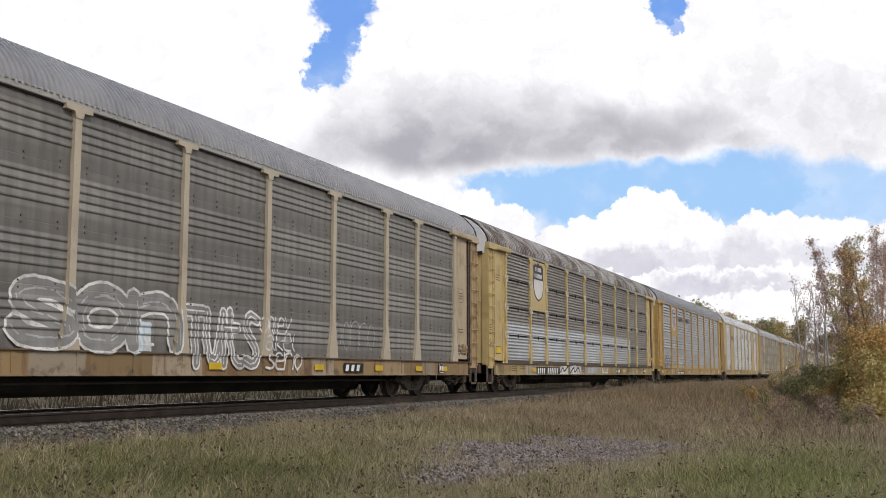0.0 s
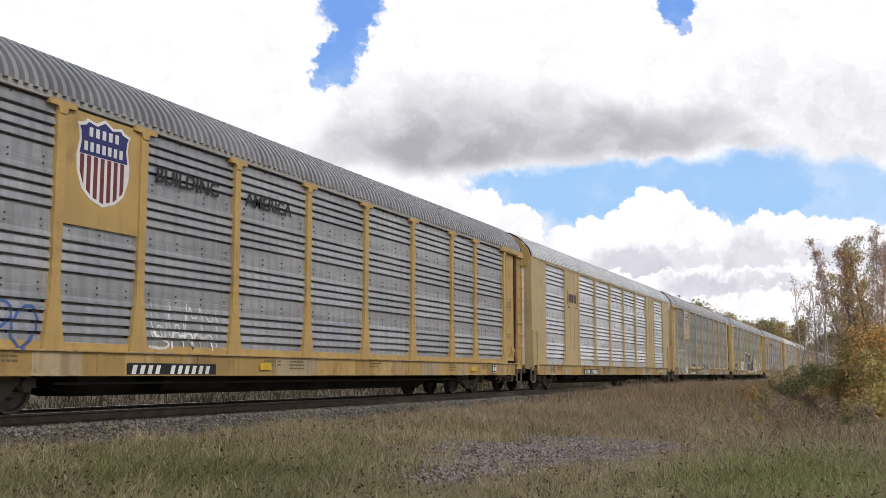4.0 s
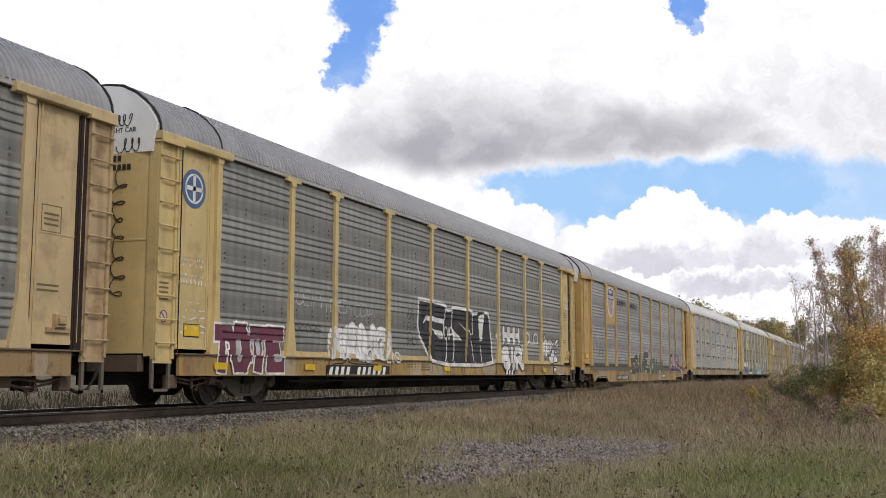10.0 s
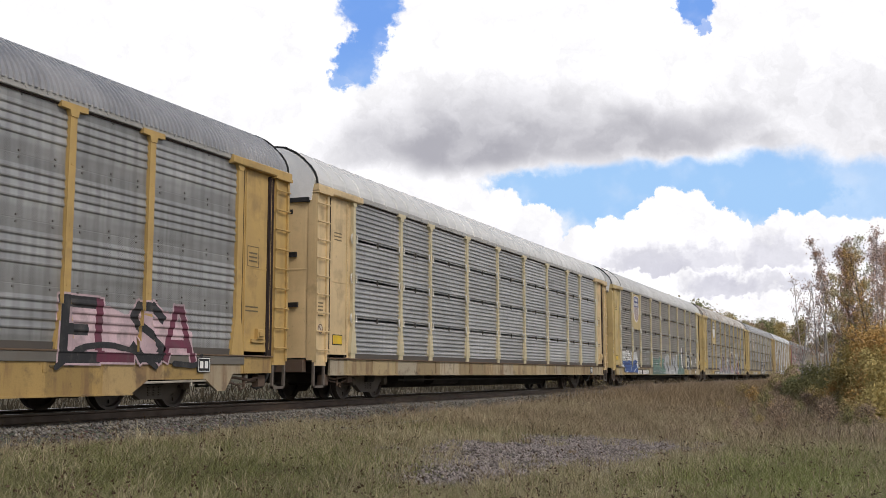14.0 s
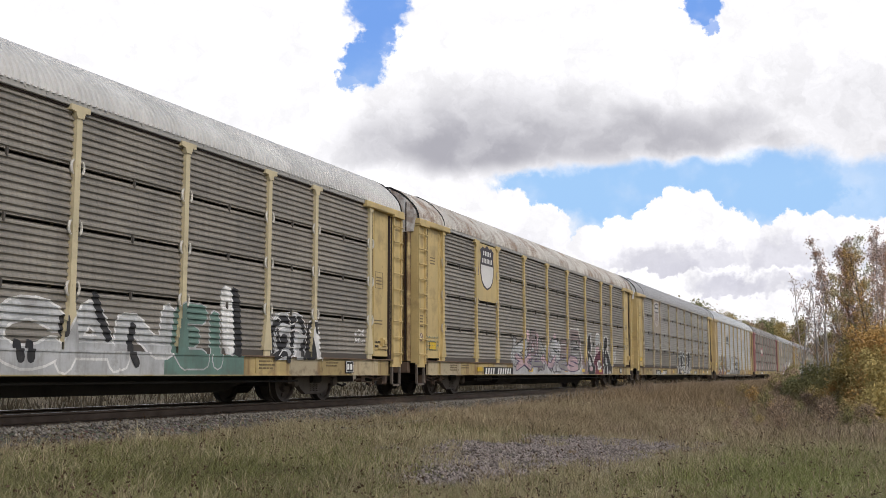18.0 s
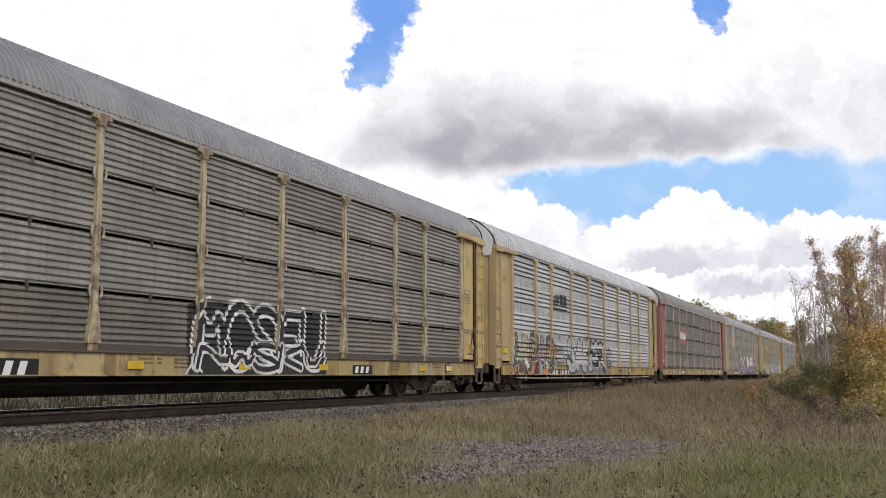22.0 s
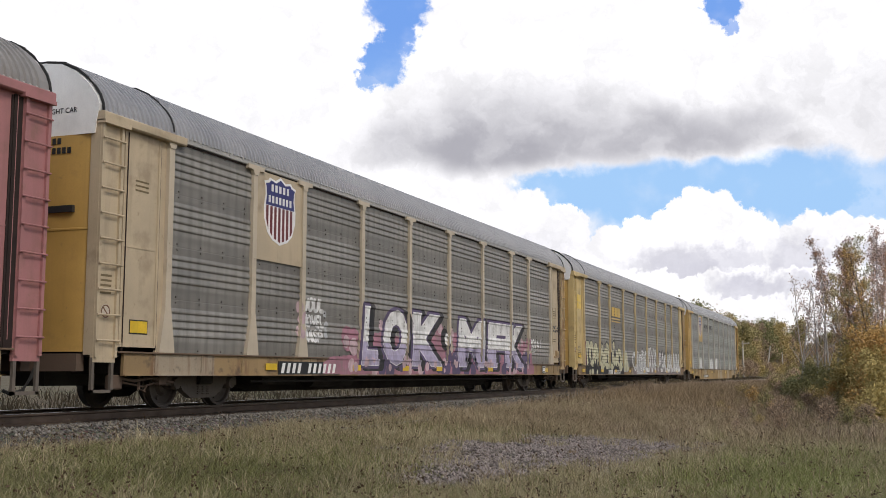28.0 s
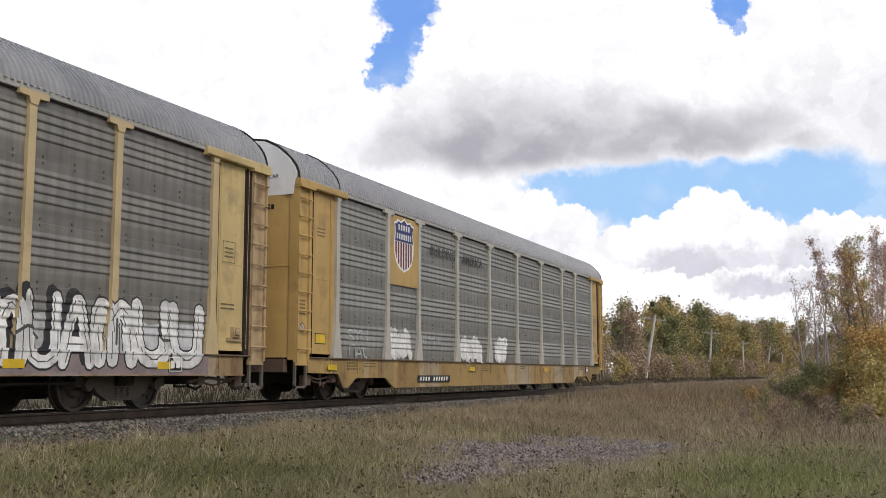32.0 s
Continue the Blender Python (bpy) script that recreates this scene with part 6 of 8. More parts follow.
for i, outline in enumerate(([(23.05, 1.70), (23.41, 1.95), (23.79, 1.92), (23.77, 1.40), (23.46, 1.14), (23.26, 1.30), (23.10, 1.45)], [(23.20, 1.83), (23.32, 2.09), (23.39, 2.11), (23.43, 1.89)], [(23.78, 1.89), (23.96, 1.92), (23.99, 1.34), (23.78, 1.40)], [(23.99, 1.89), (24.17, 1.93), (24.19, 1.51), (24.11, 1.48), (24.02, 1.59)], [(24.22, 1.88), (24.33, 1.90), (24.44, 1.79), (24.37, 1.58), (24.21, 1.49)], [(23.78, 1.42), (24.12, 1.31), (24.44, 1.63), (24.60, 1.55), (24.54, 1.21), (24.33, 1.04), (24.04, 1.00), (23.87, 1.15)], [(24.72, 1.65), (24.80, 1.89), (24.99, 1.99), (25.19, 1.94), (25.15, 1.86), (24.96, 1.78)], [(24.73, 1.65), (24.96, 1.78), (25.11, 1.78), (25.19, 1.60)], [(24.62, 1.37), (24.74, 1.51), (24.93, 1.49), (24.72, 1.36)], [(24.52, 1.17), (24.64, 1.33), (24.86, 1.34), (25.03, 1.22), (24.99, 1.06), (24.43, 1.06)])):
    shape_of(c, sp_white, outline, 0.0030 + 0.0002 * i, "white body of a bulging letter", True)
strokes(c, sp_black, 0.045, 0.0060, [[(23.05, 1.70), (23.41, 1.95), (23.79, 1.92), (23.77, 1.40), (23.46, 1.14), (23.26, 1.30), (23.10, 1.45), (23.05, 1.70)], [(22.85, 2.01), (22.98, 1.81), (23.20, 1.88), (23.32, 2.09), (23.39, 2.12), (23.43, 1.81)], [(23.41, 1.81), (23.45, 1.22)], [(23.79, 1.90), (23.78, 1.40)], [(23.97, 2.02), (23.99, 1.54), (24.13, 1.45), (24.21, 1.55), (24.23, 2.09)], [(23.85, 1.34), (24.12, 1.30), (24.44, 1.63), (24.61, 1.55), (24.54, 1.21), (24.33, 1.02), (24.03, 0.98), (23.78, 1.39)], [(24.22, 1.88), (24.33, 1.91), (24.45, 1.79), (24.38, 1.56), (24.13, 1.45)], [(24.72, 1.65), (24.80, 1.89), (24.99, 1.99), (25.19, 1.94), (25.15, 1.86), (24.96, 1.78), (24.72, 1.65)], [(24.73, 1.65), (25.19, 1.59), (25.10, 1.78)], [(24.94, 1.49), (24.74, 1.53), (24.61, 1.35)], [(24.72, 1.35), (24.88, 1.34), (25.04, 1.21), (25.00, 1.06), (24.46, 1.06), (24.35, 0.90)]], "black outline of the letters")
scrawl(c, rng, 26.0, 26.6, 3.1, 3.8, sp_white, 2, 0.02)
loops = Shape()
for za, zb, yc, turns in ((1.9, 4.2, -0.78, 7), (4.62, 4.74, -0.95, 3), (5.12, 5.24, -0.75, 4)):
    pts = []
    for i in range(turns * 10 + 1):
        u = i / (turns * 10)
        if zb - za > 1:
            yy, zz = yc + 0.13 * math.sin(2 * math.pi * turns * u), zb - (zb - za) * u + 0.10 * math.cos(2 * math.pi * turns * u)
        else:
            yy, zz = yc + 0.5 * (u - 0.5) + 0.05 * math.cos(2 * math.pi * turns * u), za + 0.10 * math.sin(2 * math.pi * turns * u)
        pts.append((0.05 - 0.13 * math.sqrt(1 - (yy / 1.42) ** 2) if zb < 4.5 else -0.035, yy, zz))
    loops.tube([(x_, y_ + 0.10 * noise.noise((y_ * 3, z_ * 2.3, 1.0)), z_ + 0.09 * noise.noise((y_, z_ * 3.1, 4.0))) for x_, y_, z_ in pts], [0.010] * len(pts), 5)
part_stuff("spray_paint", loops, sp_black, c, "black scribble down the end door")

c = add_car("G", pipe=True, strip="dark", skirt=True, kind="R", panel=zinc_mid, paint="gold", roof="fine", belly="belly", board=(6.53, 9.1, 0.36, 0.58), owner=(18.0, 0.52), plates=(9.4, 13.2, 17.0), label="light grey ribbed auto rack car with olive graffiti")
emblem(c, "usa", MATS["paint_gold"])
part("writing", letters("BUILDING", 0.38, 1.12, 0.007), black, c, "BUILDING", pose(6.95, -1.552, 3.95))
part("writing", letters("AMERICA", 0.38, 1.12, 0.007), black, c, "AMERICA", pose(9.80, -1.552, 3.95))
piece(c, rng, "CMAS", 7.6, 8.6, 1.2, 1.45, sp_pale, sp_pale, 0.12, 0.0, 0.1)
piece(c, rng, "oml", 2.9, 4.2, 1.35, 1.9, sp_grey, sp_grey, 0.08, 0.0, 0.1)
field_of(c, sp_yellow, 9.7, 10.5, 0.62, 1.5, 0.0010, 0.3, "pale yellow spray behind the letters")
piece(c, rng, "ESINE", 9.75, 14.25, 0.60, 1.92, sp_grey, sp_yellow, 0.40, 0.045, 0.10, True, rise=0.42, wave=0.08)
field_of(c, sp_mint, 14.6, 15.4, 0.62, 1.45, 0.0010, 0.3, "pale green spray behind the letters")
piece(c, rng, "CRANK", 14.75, 18.6, 0.62, 1.48, sp_grey, sp_olive, 0.40, 0.04, 0.06, wave=0.10, inner=(sp_mint, 0.02))
field_of(c, sp_rose, 20.8, 24.2, 0.95, 1.74, 0.0010, 0.25, "pale pink spray behind the letters")
piece(c, rng, "ELSA", 20.8, 24.2, 0.78, 1.84, (sp_black, sp_maroon), sp_rose, 0.22, 0.035, 0.04, True, wave=0.05)
strokes(c, sp_black, 0.10, 0.0090, [[(20.7, 0.72), (21.2, 1.02), (21.9, 1.1), (22.6, 0.98), (23.1, 0.74)], [(23.6, 0.80), (24.3, 0.76), (24.4, 0.95)]], "black arc under the letters")

c = add_car("H", kind="S", panel=zinc_smooth, paint="pale", post_mat=post_cream, sill="straw", roof="seams", roof_mat=roof_white, roof_label="white seamed arched roof", plain_end=True, slots=True, bare_sill=True, plates=(), clip_mat=clip_white,
            label="grey auto rack car with pale trim and white roof")

c = add_car("I", kind="S", panel=zinc_brown, paint="cream", post_mat=post_cream, roof="fine", roof_mat=roof_white, roof_label="white seamed arched roof", slots=True, clip_mat=clip_white, board=(5.5, 8.6, 0.59, 0.86), plates=(), label="dark grey auto rack car with blue and green graffiti")
emblem(c, "usa", MATS["paint_cream"])
field_of(c, sp_white, 2.0, 5.95, 0.95, 1.80, 0.0010, 0.28, "white spray behind the letters")
field_of(c, sp_blue, 2.45, 5.6, 0.70, 1.34, 0.0018, 0.14, "blue lower body of the letters")
piece(c, rng, "ESAB", 2.05, 5.75, 1.10, 1.80, sp_white, sp_black, 0.30, 0.02, 0.22, True, low=(sp_blue, 1.30), wave=0.14)
strokes(c, sp_pale, 0.05, 0.0100, [[(2.1, 1.5), (2.45, 1.0), (2.7, 0.70), (3.2, 0.74)], [(4.2, 1.3), (4.1, 1.05), (3.8, 0.72)], [(4.6, 0.75), (5.2, 0.92), (5.8, 1.0)]], "pale lines round the blue letters")
piece(c, rng, "ITC", 7.85, 8.85, 1.35, 1.88, sp_silver, sp_silver, 0.12, 0.0, 0.1)
strokes(c, sp_silver, 0.05, 0.003, [[(7.7, 1.4), (8.0, 1.38)], [(8.3, 1.2), (8.7, 1.22)], [(7.8, 1.02), (7.82, 0.9)]], "short silver dashes")
field_of(c, sp_green, 9.6, 13.6, 0.60, 1.02, 0.0010, 0.05, "green paint on the sill")
field_of(c, sp_green, 17.3, 20.0, 0.60, 1.02, 0.0010, 0.05, "green paint on the sill")
field_of(c, sp_silver, 13.4, 17.5, 0.60, 1.00, 0.0014, 0.05, "silver paint on the sill")
piece(c, rng, "SGOE", 9.75, 13.4, 0.70, 1.62, sp_green, sp_silver, 0.42, 0.035, 0.05, wave=0.22, inner=(sp_mint, 0.03))
piece(c, rng, "CAN", 13.6, 17.7, 0.64, 1.86, sp_silver, sp_white, 0.46, 0.04, 0.10, wave=0.10)
strokes(c, sp_black, 0.16, 0.0094, [[(15.05, 1.45), (15.05, 1.25)], [(15.75, 1.85), (15.9, 1.5)], [(15.95, 1.45), (16.1, 1.2)], [(16.7, 1.4), (16.6, 1.0), (16.75, 0.8)], [(14.1, 1.05), (14.15, 0.85)], [(14.35, 1.05), (14.35, 0.85)]], "black shades in the letters")
piece(c, rng, "EI", 17.75, 19.4, 0.68, 1.90, sp_green, sp_silver, 0.42, 0.03, 0.0, wave=0.1)
piece(c, rng, "I", 19.0, 20.0, 0.90, 2.42, sp_white, sp_silver, 0.42, 0.02, -0.12, shade_of=(sp_black, 0.26, -0.02))
for outline, mat in (([(21.03, 1.85), (21.92, 1.94), (21.97, 0.92), (21.09, 0.90)], sp_silver), ([(21.85, 1.94), (22.35, 1.89), (22.49, 1.68), (22.54, 0.93), (21.91, 0.92)], sp_silver), ([(22.67, 1.56), (22.77, 1.75), (22.97, 1.76), (23.15, 1.47), (23.16, 0.94), (22.86, 0.93)], sp_white), ([(22.56, 1.50), (22.67, 1.56), (22.86, 1.19), (22.93, 0.93), (22.40, 0.92), (22.54, 1.18)], sp_black)):
    shape_of(c, mat, outline, 0.0030 + 0.0012 * (mat is sp_white) + 0.0020 * (mat is sp_black), "sprayed field of a curling letter", True)
strokes(c, sp_black, 0.15, 0.0062, [[(21.13, 1.10), (21.11, 1.48), (21.24, 1.65), (21.54, 1.78), (21.80, 1.73)], [(21.34, 1.49), (21.35, 1.23), (21.52, 1.18), (21.71, 1.29), (21.63, 1.40), (21.51, 1.34)], [(21.20, 0.96), (21.44, 1.05), (21.63, 1.07), (21.72, 0.91)], [(21.80, 1.73), (22.06, 1.79), (22.32, 1.77), (22.45, 1.53)], [(21.97, 1.65), (21.95, 1.34), (21.92, 1.12)], [(22.56, 1.50), (22.63, 1.69), (22.89, 1.75), (22.92, 1.57)], [(22.51, 1.31), (22.34, 1.18), (22.37, 0.98)]], "dark curls of the letters")
strokes(c, sp_white, 0.028, 0.0084, [[(21.08, 1.05), (21.01, 1.56), (21.12, 1.69), (20.99, 1.79), (21.08, 1.85), (21.18, 1.69), (21.34, 1.80), (21.45, 1.71)], [(21.18, 1.75), (21.41, 1.89), (21.73, 1.90), (21.87, 1.65), (22.06, 1.69), (22.17, 1.80), (22.05, 1.85)], [(21.73, 1.90), (22.11, 1.94), (22.40, 1.83), (22.52, 1.53)], [(22.54, 1.27), (22.53, 1.59), (22.66, 1.78), (22.97, 1.78), (23.16, 1.47), (23.16, 0.92)], [(21.29, 1.10), (21.28, 1.44), (21.43, 1.56), (21.81, 1.62)], [(21.83, 1.16), (21.84, 1.51), (22.04, 1.57), (22.42, 1.45)], [(21.83, 1.16), (22.09, 1.19), (22.05, 1.01), (21.91, 0.99)], [(21.37, 0.98), (21.52, 1.12), (21.68, 1.10)]], "white outline of the curls")
scrawl(c, rng, 24.86, 25.40, 1.33, 1.69, sp_white, 2, 0.016)
scrawl(c, rng, 25.95, 26.6, 1.15, 1.55, sp_black, 1, 0.022)

c = add_car("J", kind="S", panel=zinc_brown, paint="cream", roof="fine", roof_mat=roof_patched, roof_label="pale arched roof with rust stains", end_ribs=True, plain_end=True, end_mat=painted("end_rusty", YELLOW["cream"], 0.95, dirt_col=(0.10, 0.05, 0.025), scale=1.6, heavy=0.13), end_top=painted("top_rusty", (0.74, 0.73, 0.70), 0.8, dirt_col=(0.16, 0.08, 0.04), scale=1.6, heavy=0.08), clip_mat=clip_tan, board=(5.2, 8.05, 0.58, 0.84), plates=(4.6, 9.9, 14.6, 17.2, 20.2), label="dark brown grey auto rack car with purple graffiti")
emblem(c, "white", MATS["paint_cream"])
scrawl(c, rng, 0.65, 1.5, 1.2, 1.7, sp_green, 2, 0.012)
field_of(c, sp_silver, 8.05, 17.6, 0.60, 1.75, 0.0010, 0.35, "silver spray behind the letters")
blobs(c, rng, 22, 9.0, 17.2, 1.0, 2.0, 0.14, 0.30, sp_rose, 0.0016, "pale pink spray behind the letters")
piece(c, rng, "KANSEB", 8.3, 17.2, 0.64, 2.20, (sp_silver, sp_mauve, sp_ash), sp_black, 0.26, 0.045, 0.12, True, wave=0.26, inner=(sp_silver, 0.03))
piece(c, rng, "XAVKS", 8.5, 16.6, 0.70, 1.35, (sp_rose, sp_ash), sp_violet, 0.20, 0.04, 0.3, wave=0.30, base=0.0070)
field_of(c, sp_mauve, 17.4, 18.2, 0.60, 1.5, 0.0012, 0.3, "mauve spray behind the letters")
piece(c, rng, "B", 15.7, 17.3, 0.80, 2.46, sp_mauve, sp_white, 0.28, 0.05, 0.05, True, inner=(sp_black, 0.06))
for outline, mat, k in (
        ([(18.44, 2.32), (19.09, 2.35), (18.94, 1.46), (18.17, 1.42)], sp_black, 0),
        ([(18.16, 1.54), (18.93, 1.55), (19.23, 1.38), (19.43, 1.04), (19.44, 0.57), (18.14, 0.57)], sp_black, 1),
        ([(18.98, 2.29), (19.12, 2.30), (19.07, 2.06), (18.86, 1.89)], sp_white, 2),
        ([(19.11, 2.06), (19.21, 2.09), (19.15, 1.69), (18.97, 1.47)], sp_white, 2),
        ([(18.62, 1.64), (18.69, 1.63), (18.73, 1.49), (18.54, 1.48)], sp_white, 3),
        ([(18.66, 1.33), (18.85, 1.33), (19.03, 1.13), (19.01, 0.98), (18.55, 0.99), (18.58, 1.12)], sp_silver, 3),
        ([(18.46, 0.89), (18.58, 0.94), (18.91, 0.96), (19.04, 0.90), (19.02, 0.80), (18.81, 0.74), (18.49, 0.79)], sp_rose, 4),
        ([(19.45, 1.15), (19.84, 1.48), (20.63, 1.69), (20.93, 1.56), (21.03, 0.82), (19.42, 0.80)], sp_maroon, 0),
        ([(19.42, 0.84), (21.00, 0.86), (21.04, 0.56), (19.38, 0.57)], sp_red, 1),
        ([(19.96, 2.39), (20.59, 2.41), (20.52, 1.91), (19.82, 1.90)], sp_silver, 1),
        ([(19.85, 1.80), (20.53, 1.86), (20.43, 1.57), (19.88, 1.49)], sp_rose, 1),
        ([(19.94, 0.88), (20.09, 1.10), (20.45, 1.20), (20.62, 1.13), (20.54, 0.93), (20.33, 0.85)], sp_ash, 3),
        ([(20.76, 1.74), (20.95, 1.80), (21.15, 1.20), (20.90, 1.14)], sp_grey, 1),
        ([(20.89, 1.15), (21.20, 1.20), (21.19, 0.56), (21.03, 0.56)], sp_black, 1),
        ([(21.57, 2.32), (22.13, 2.32), (21.99, 1.77), (21.34, 1.78)], sp_black, 2),
        ([(21.34, 1.79), (22.01, 1.70), (22.42, 1.48), (22.63, 1.12), (22.59, 0.56), (21.19, 0.56), (21.24, 1.20)], sp_black, 3),
        ([(21.68, 1.39), (21.90, 1.38), (22.06, 1.03), (21.67, 1.04)], sp_silver, 4),
        ([(21.66, 1.00), (21.89, 0.99), (21.79, 0.56), (21.62, 0.56)], sp_silver, 4),
        ([(21.71, 1.72), (21.79, 1.70), (21.85, 1.55), (21.67, 1.54)], sp_white, 4),
        ([(19.23, 1.99), (19.75, 1.99), (19.75, 1.50), (19.42, 1.23), (19.24, 1.48)], sp_ash, 0),
        ([(19.34, 1.74), (19.46, 1.73), (19.43, 1.49), (19.33, 1.52)], sp_olive, 1),
):
    shape_of(c, mat, outline, 0.0030 + 0.0007 * k, "sprayed field of a large letter", True)
strokes(c, sp_white, 0.075, 0.0068, [[(18.15, 0.79), (18.26, 1.43), (18.46, 2.32), (19.11, 2.35)], [(18.91, 1.50), (19.17, 1.39), (19.40, 1.14), (19.47, 0.81), (19.38, 0.57)], [(19.45, 1.15), (19.66, 1.37), (19.84, 1.49), (19.79, 1.90), (19.95, 2.41), (20.61, 2.42), (20.52, 1.82), (20.76, 2.11)], [(19.94, 0.88), (20.09, 1.11), (20.45, 1.21), (20.66, 1.16)], [(19.91, 0.86), (20.33, 0.84), (20.57, 0.94)], [(20.77, 1.69), (20.89, 1.79), (21.13, 1.10), (20.93, 1.02)], [(21.24, 1.20), (21.36, 1.78), (21.42, 2.34), (21.51, 2.15), (21.60, 2.34), (22.18, 2.33), (22.01, 1.74)], [(22.01, 1.70), (22.42, 1.48), (22.63, 1.18), (22.72, 0.84), (22.59, 0.56)], [(21.24, 1.20), (21.19, 0.56)], [(22.20, 1.88), (22.29, 2.11), (22.15, 1.61)], [(21.00, 0.82), (20.93, 0.56)]], "white outline of the large letters")
strokes(c, sp_white, 0.045, 0.0030, [[(23.02, 1.67), (22.93, 1.41), (23.03, 1.17), (23.15, 1.18), (23.23, 1.42), (23.15, 1.66), (22.99, 1.67)], [(22.89, 1.54), (23.02, 1.69)], [(23.30, 1.62), (23.32, 1.14)], [(23.10, 1.60), (23.53, 1.66)], [(23.59, 1.61), (23.40, 1.37), (23.48, 1.15), (23.65, 1.17), (23.73, 1.41), (23.59, 1.61)], [(23.67, 1.86), (23.72, 1.28)], [(23.81, 1.41), (23.86, 1.37)], [(22.95, 1.00), (23.19, 1.11)]], "small white tag")
strokes(c, sp_white, 0.04, 0.0064, [[(21.97, 0.69), (22.04, 0.76), (22.14, 0.69), (22.05, 0.62), (21.97, 0.69)], [(22.19, 0.79), (22.19, 0.64)], [(22.27, 0.69), (22.42, 0.71), (22.34, 0.76), (22.27, 0.66), (22.42, 0.64)]], "small white tag on the sill")
scrawl(c, rng, 25.95, 26.6, 1.85, 2.45, sp_black, 2, 0.022)

c = add_car("K", kind="S", panel=zinc_worn, low=zinc_soot, paint="cream", post_mat=post_rusty, roof="fine", slots=False, lever=True, board=(5.0, 8.3, 0.56, 0.84), owner=(18.5, 0.72), plates=(6.5, 10.3, 13.6, 16.8, 22.4, 24.4), label="grey auto rack car with black and silver graffiti")
emblem(c, "old", painted("paint_worn", (0.36, 0.31, 0.24), 0.6))
field_of(c, sp_black, 12.0, 17.15, 0.60, 2.05, 0.0010, 0.16, "black spray behind the letters")
piece(c, rng, "MCSFU", 12.2, 17.1, 0.66, 2.02, sp_black, sp_white, 0.17, 0.075, 0.10, wave=0.10)
piece(c, rng, "NWSKV", 12.3, 17.0, 0.60, 1.35, sp_black, sp_white, 0.12, 0.06, 0.25, wave=0.25, base=0.0068)
strokes(c, sp_white, 0.05, 0.004, [[(11.9, 0.62), (12.1, 0.82), (12.4, 0.66)], [(12.3, 1.95), (12.7, 2.05)], [(13.3, 2.0), (13.7, 2.06), (13.9, 1.98)]], "white lines beside the letters")

c = add_car("L", pipe=True, kind="Q", panel=zinc_light, paint="brown", sill="gold", roof="ribs", roof_mat=roof_bright, roof_label="bright corrugated metal roof", board=(6.4, 9.0, 0.56, 0.80), plates=(), placard=19.95, label="clean silver ribbed auto rack car with colourful graffiti")
part_stuff("writing", number_bars(17.95, 18.6, 0.68, 0.84, 3), painted("ink_brown", (0.12, 0.065, 0.03), 0.2), c, "three dark slanted bars on the sill", pose(0, 0.024, 0))
lg = [(6.85 + i * 0.07, 3.30 + i * 0.085, 0.75 - i * 0.03, 0.045) for i in range(5)]
part_stuff("logo", bar_mesh(lg + [(7.85, 3.32, 0.38, 0.42), (8.35, 3.32, 0.42, 0.42), (6.75, 3.10, 2.1, 0.09)], -1.549), black, c, "black striped block emblem")
field_of(c, sp_mint, 1.70, 2.2, 0.62, 1.35, 0.0010, 0.2, "mint spray behind the letters")
field_of(c, sp_maroon, 1.9, 6.6, 0.60, 1.55, 0.0012, 0.2, "dark red spray behind the letters")
blobs(c, rng, 9, 6.3, 7.0, 1.0, 1.8, 0.14, 0.26, sp_mint, 0.0016, "mint spray beside the letters")
blobs(c, rng, 8, 6.9, 7.3, 1.25, 1.75, 0.14, 0.22, sp_orange, 0.0018, "orange spray beside the letters")
piece(c, rng, "ARPAD", 1.7, 6.9, 0.62, 2.12, (sp_umber, sp_olive, sp_umber, sp_mauve, sp_umber), sp_white, 0.46, 0.035, 0.06, low=(sp_umber, 1.05), wave=0.06, inner=(sp_white, 0.035))
for i, (xa, za) in enumerate(((2.55, 1.35), (3.4, 0.92), (4.15, 1.45), (5.0, 0.85), (5.85, 1.0), (6.2, 1.35))):
    blobs(c, rng, 2, xa - 0.05, xa + 0.05, za - 0.12, za + 0.12, 0.12, 0.18, (sp_mint, sp_white, sp_orange)[i % 3], 0.0105, "bright gap in a letter")
strokes(c, sp_orange, 0.20, 0.0098, [[(1.75, 0.75), (2.1, 0.8)], [(3.9, 0.70), (4.2, 0.95)], [(5.3, 0.72), (5.9, 0.70)]], "orange paint on the sill")
for i in range(7):
    strokes(c, sp_grey, 0.04, 0.0030, [[(7.15 + i * 0.17, 1.42), (7.22 + i * 0.17, 1.75 + 0.06 * (i % 2)), (7.30 + i * 0.17, 1.45)]], "grey flame")
strokes(c, sp_grey, 0.05, 0.0032, [[(7.2, 1.15), (7.6, 1.25), (8.1, 1.2), (8.5, 1.35)], [(7.3, 1.1), (7.7, 1.05), (8.2, 1.1)], [(7.75, 1.95), (7.68, 2.05), (7.75, 2.15), (7.85, 2.05), (7.75, 1.95)]], "grey eye and drop")
field_of(c, sp_ash, 8.75, 15.75, 0.60, 0.985, 0.0010, 0.02, "grey paint on the sill")
piece(c, rng, "SAK", 8.85, 12.6, 0.66, 2.12, sp_chrome, sp_black, 0.36, 0.06, 0.14, wave=0.10, inner=(sp_silver, 0.05))
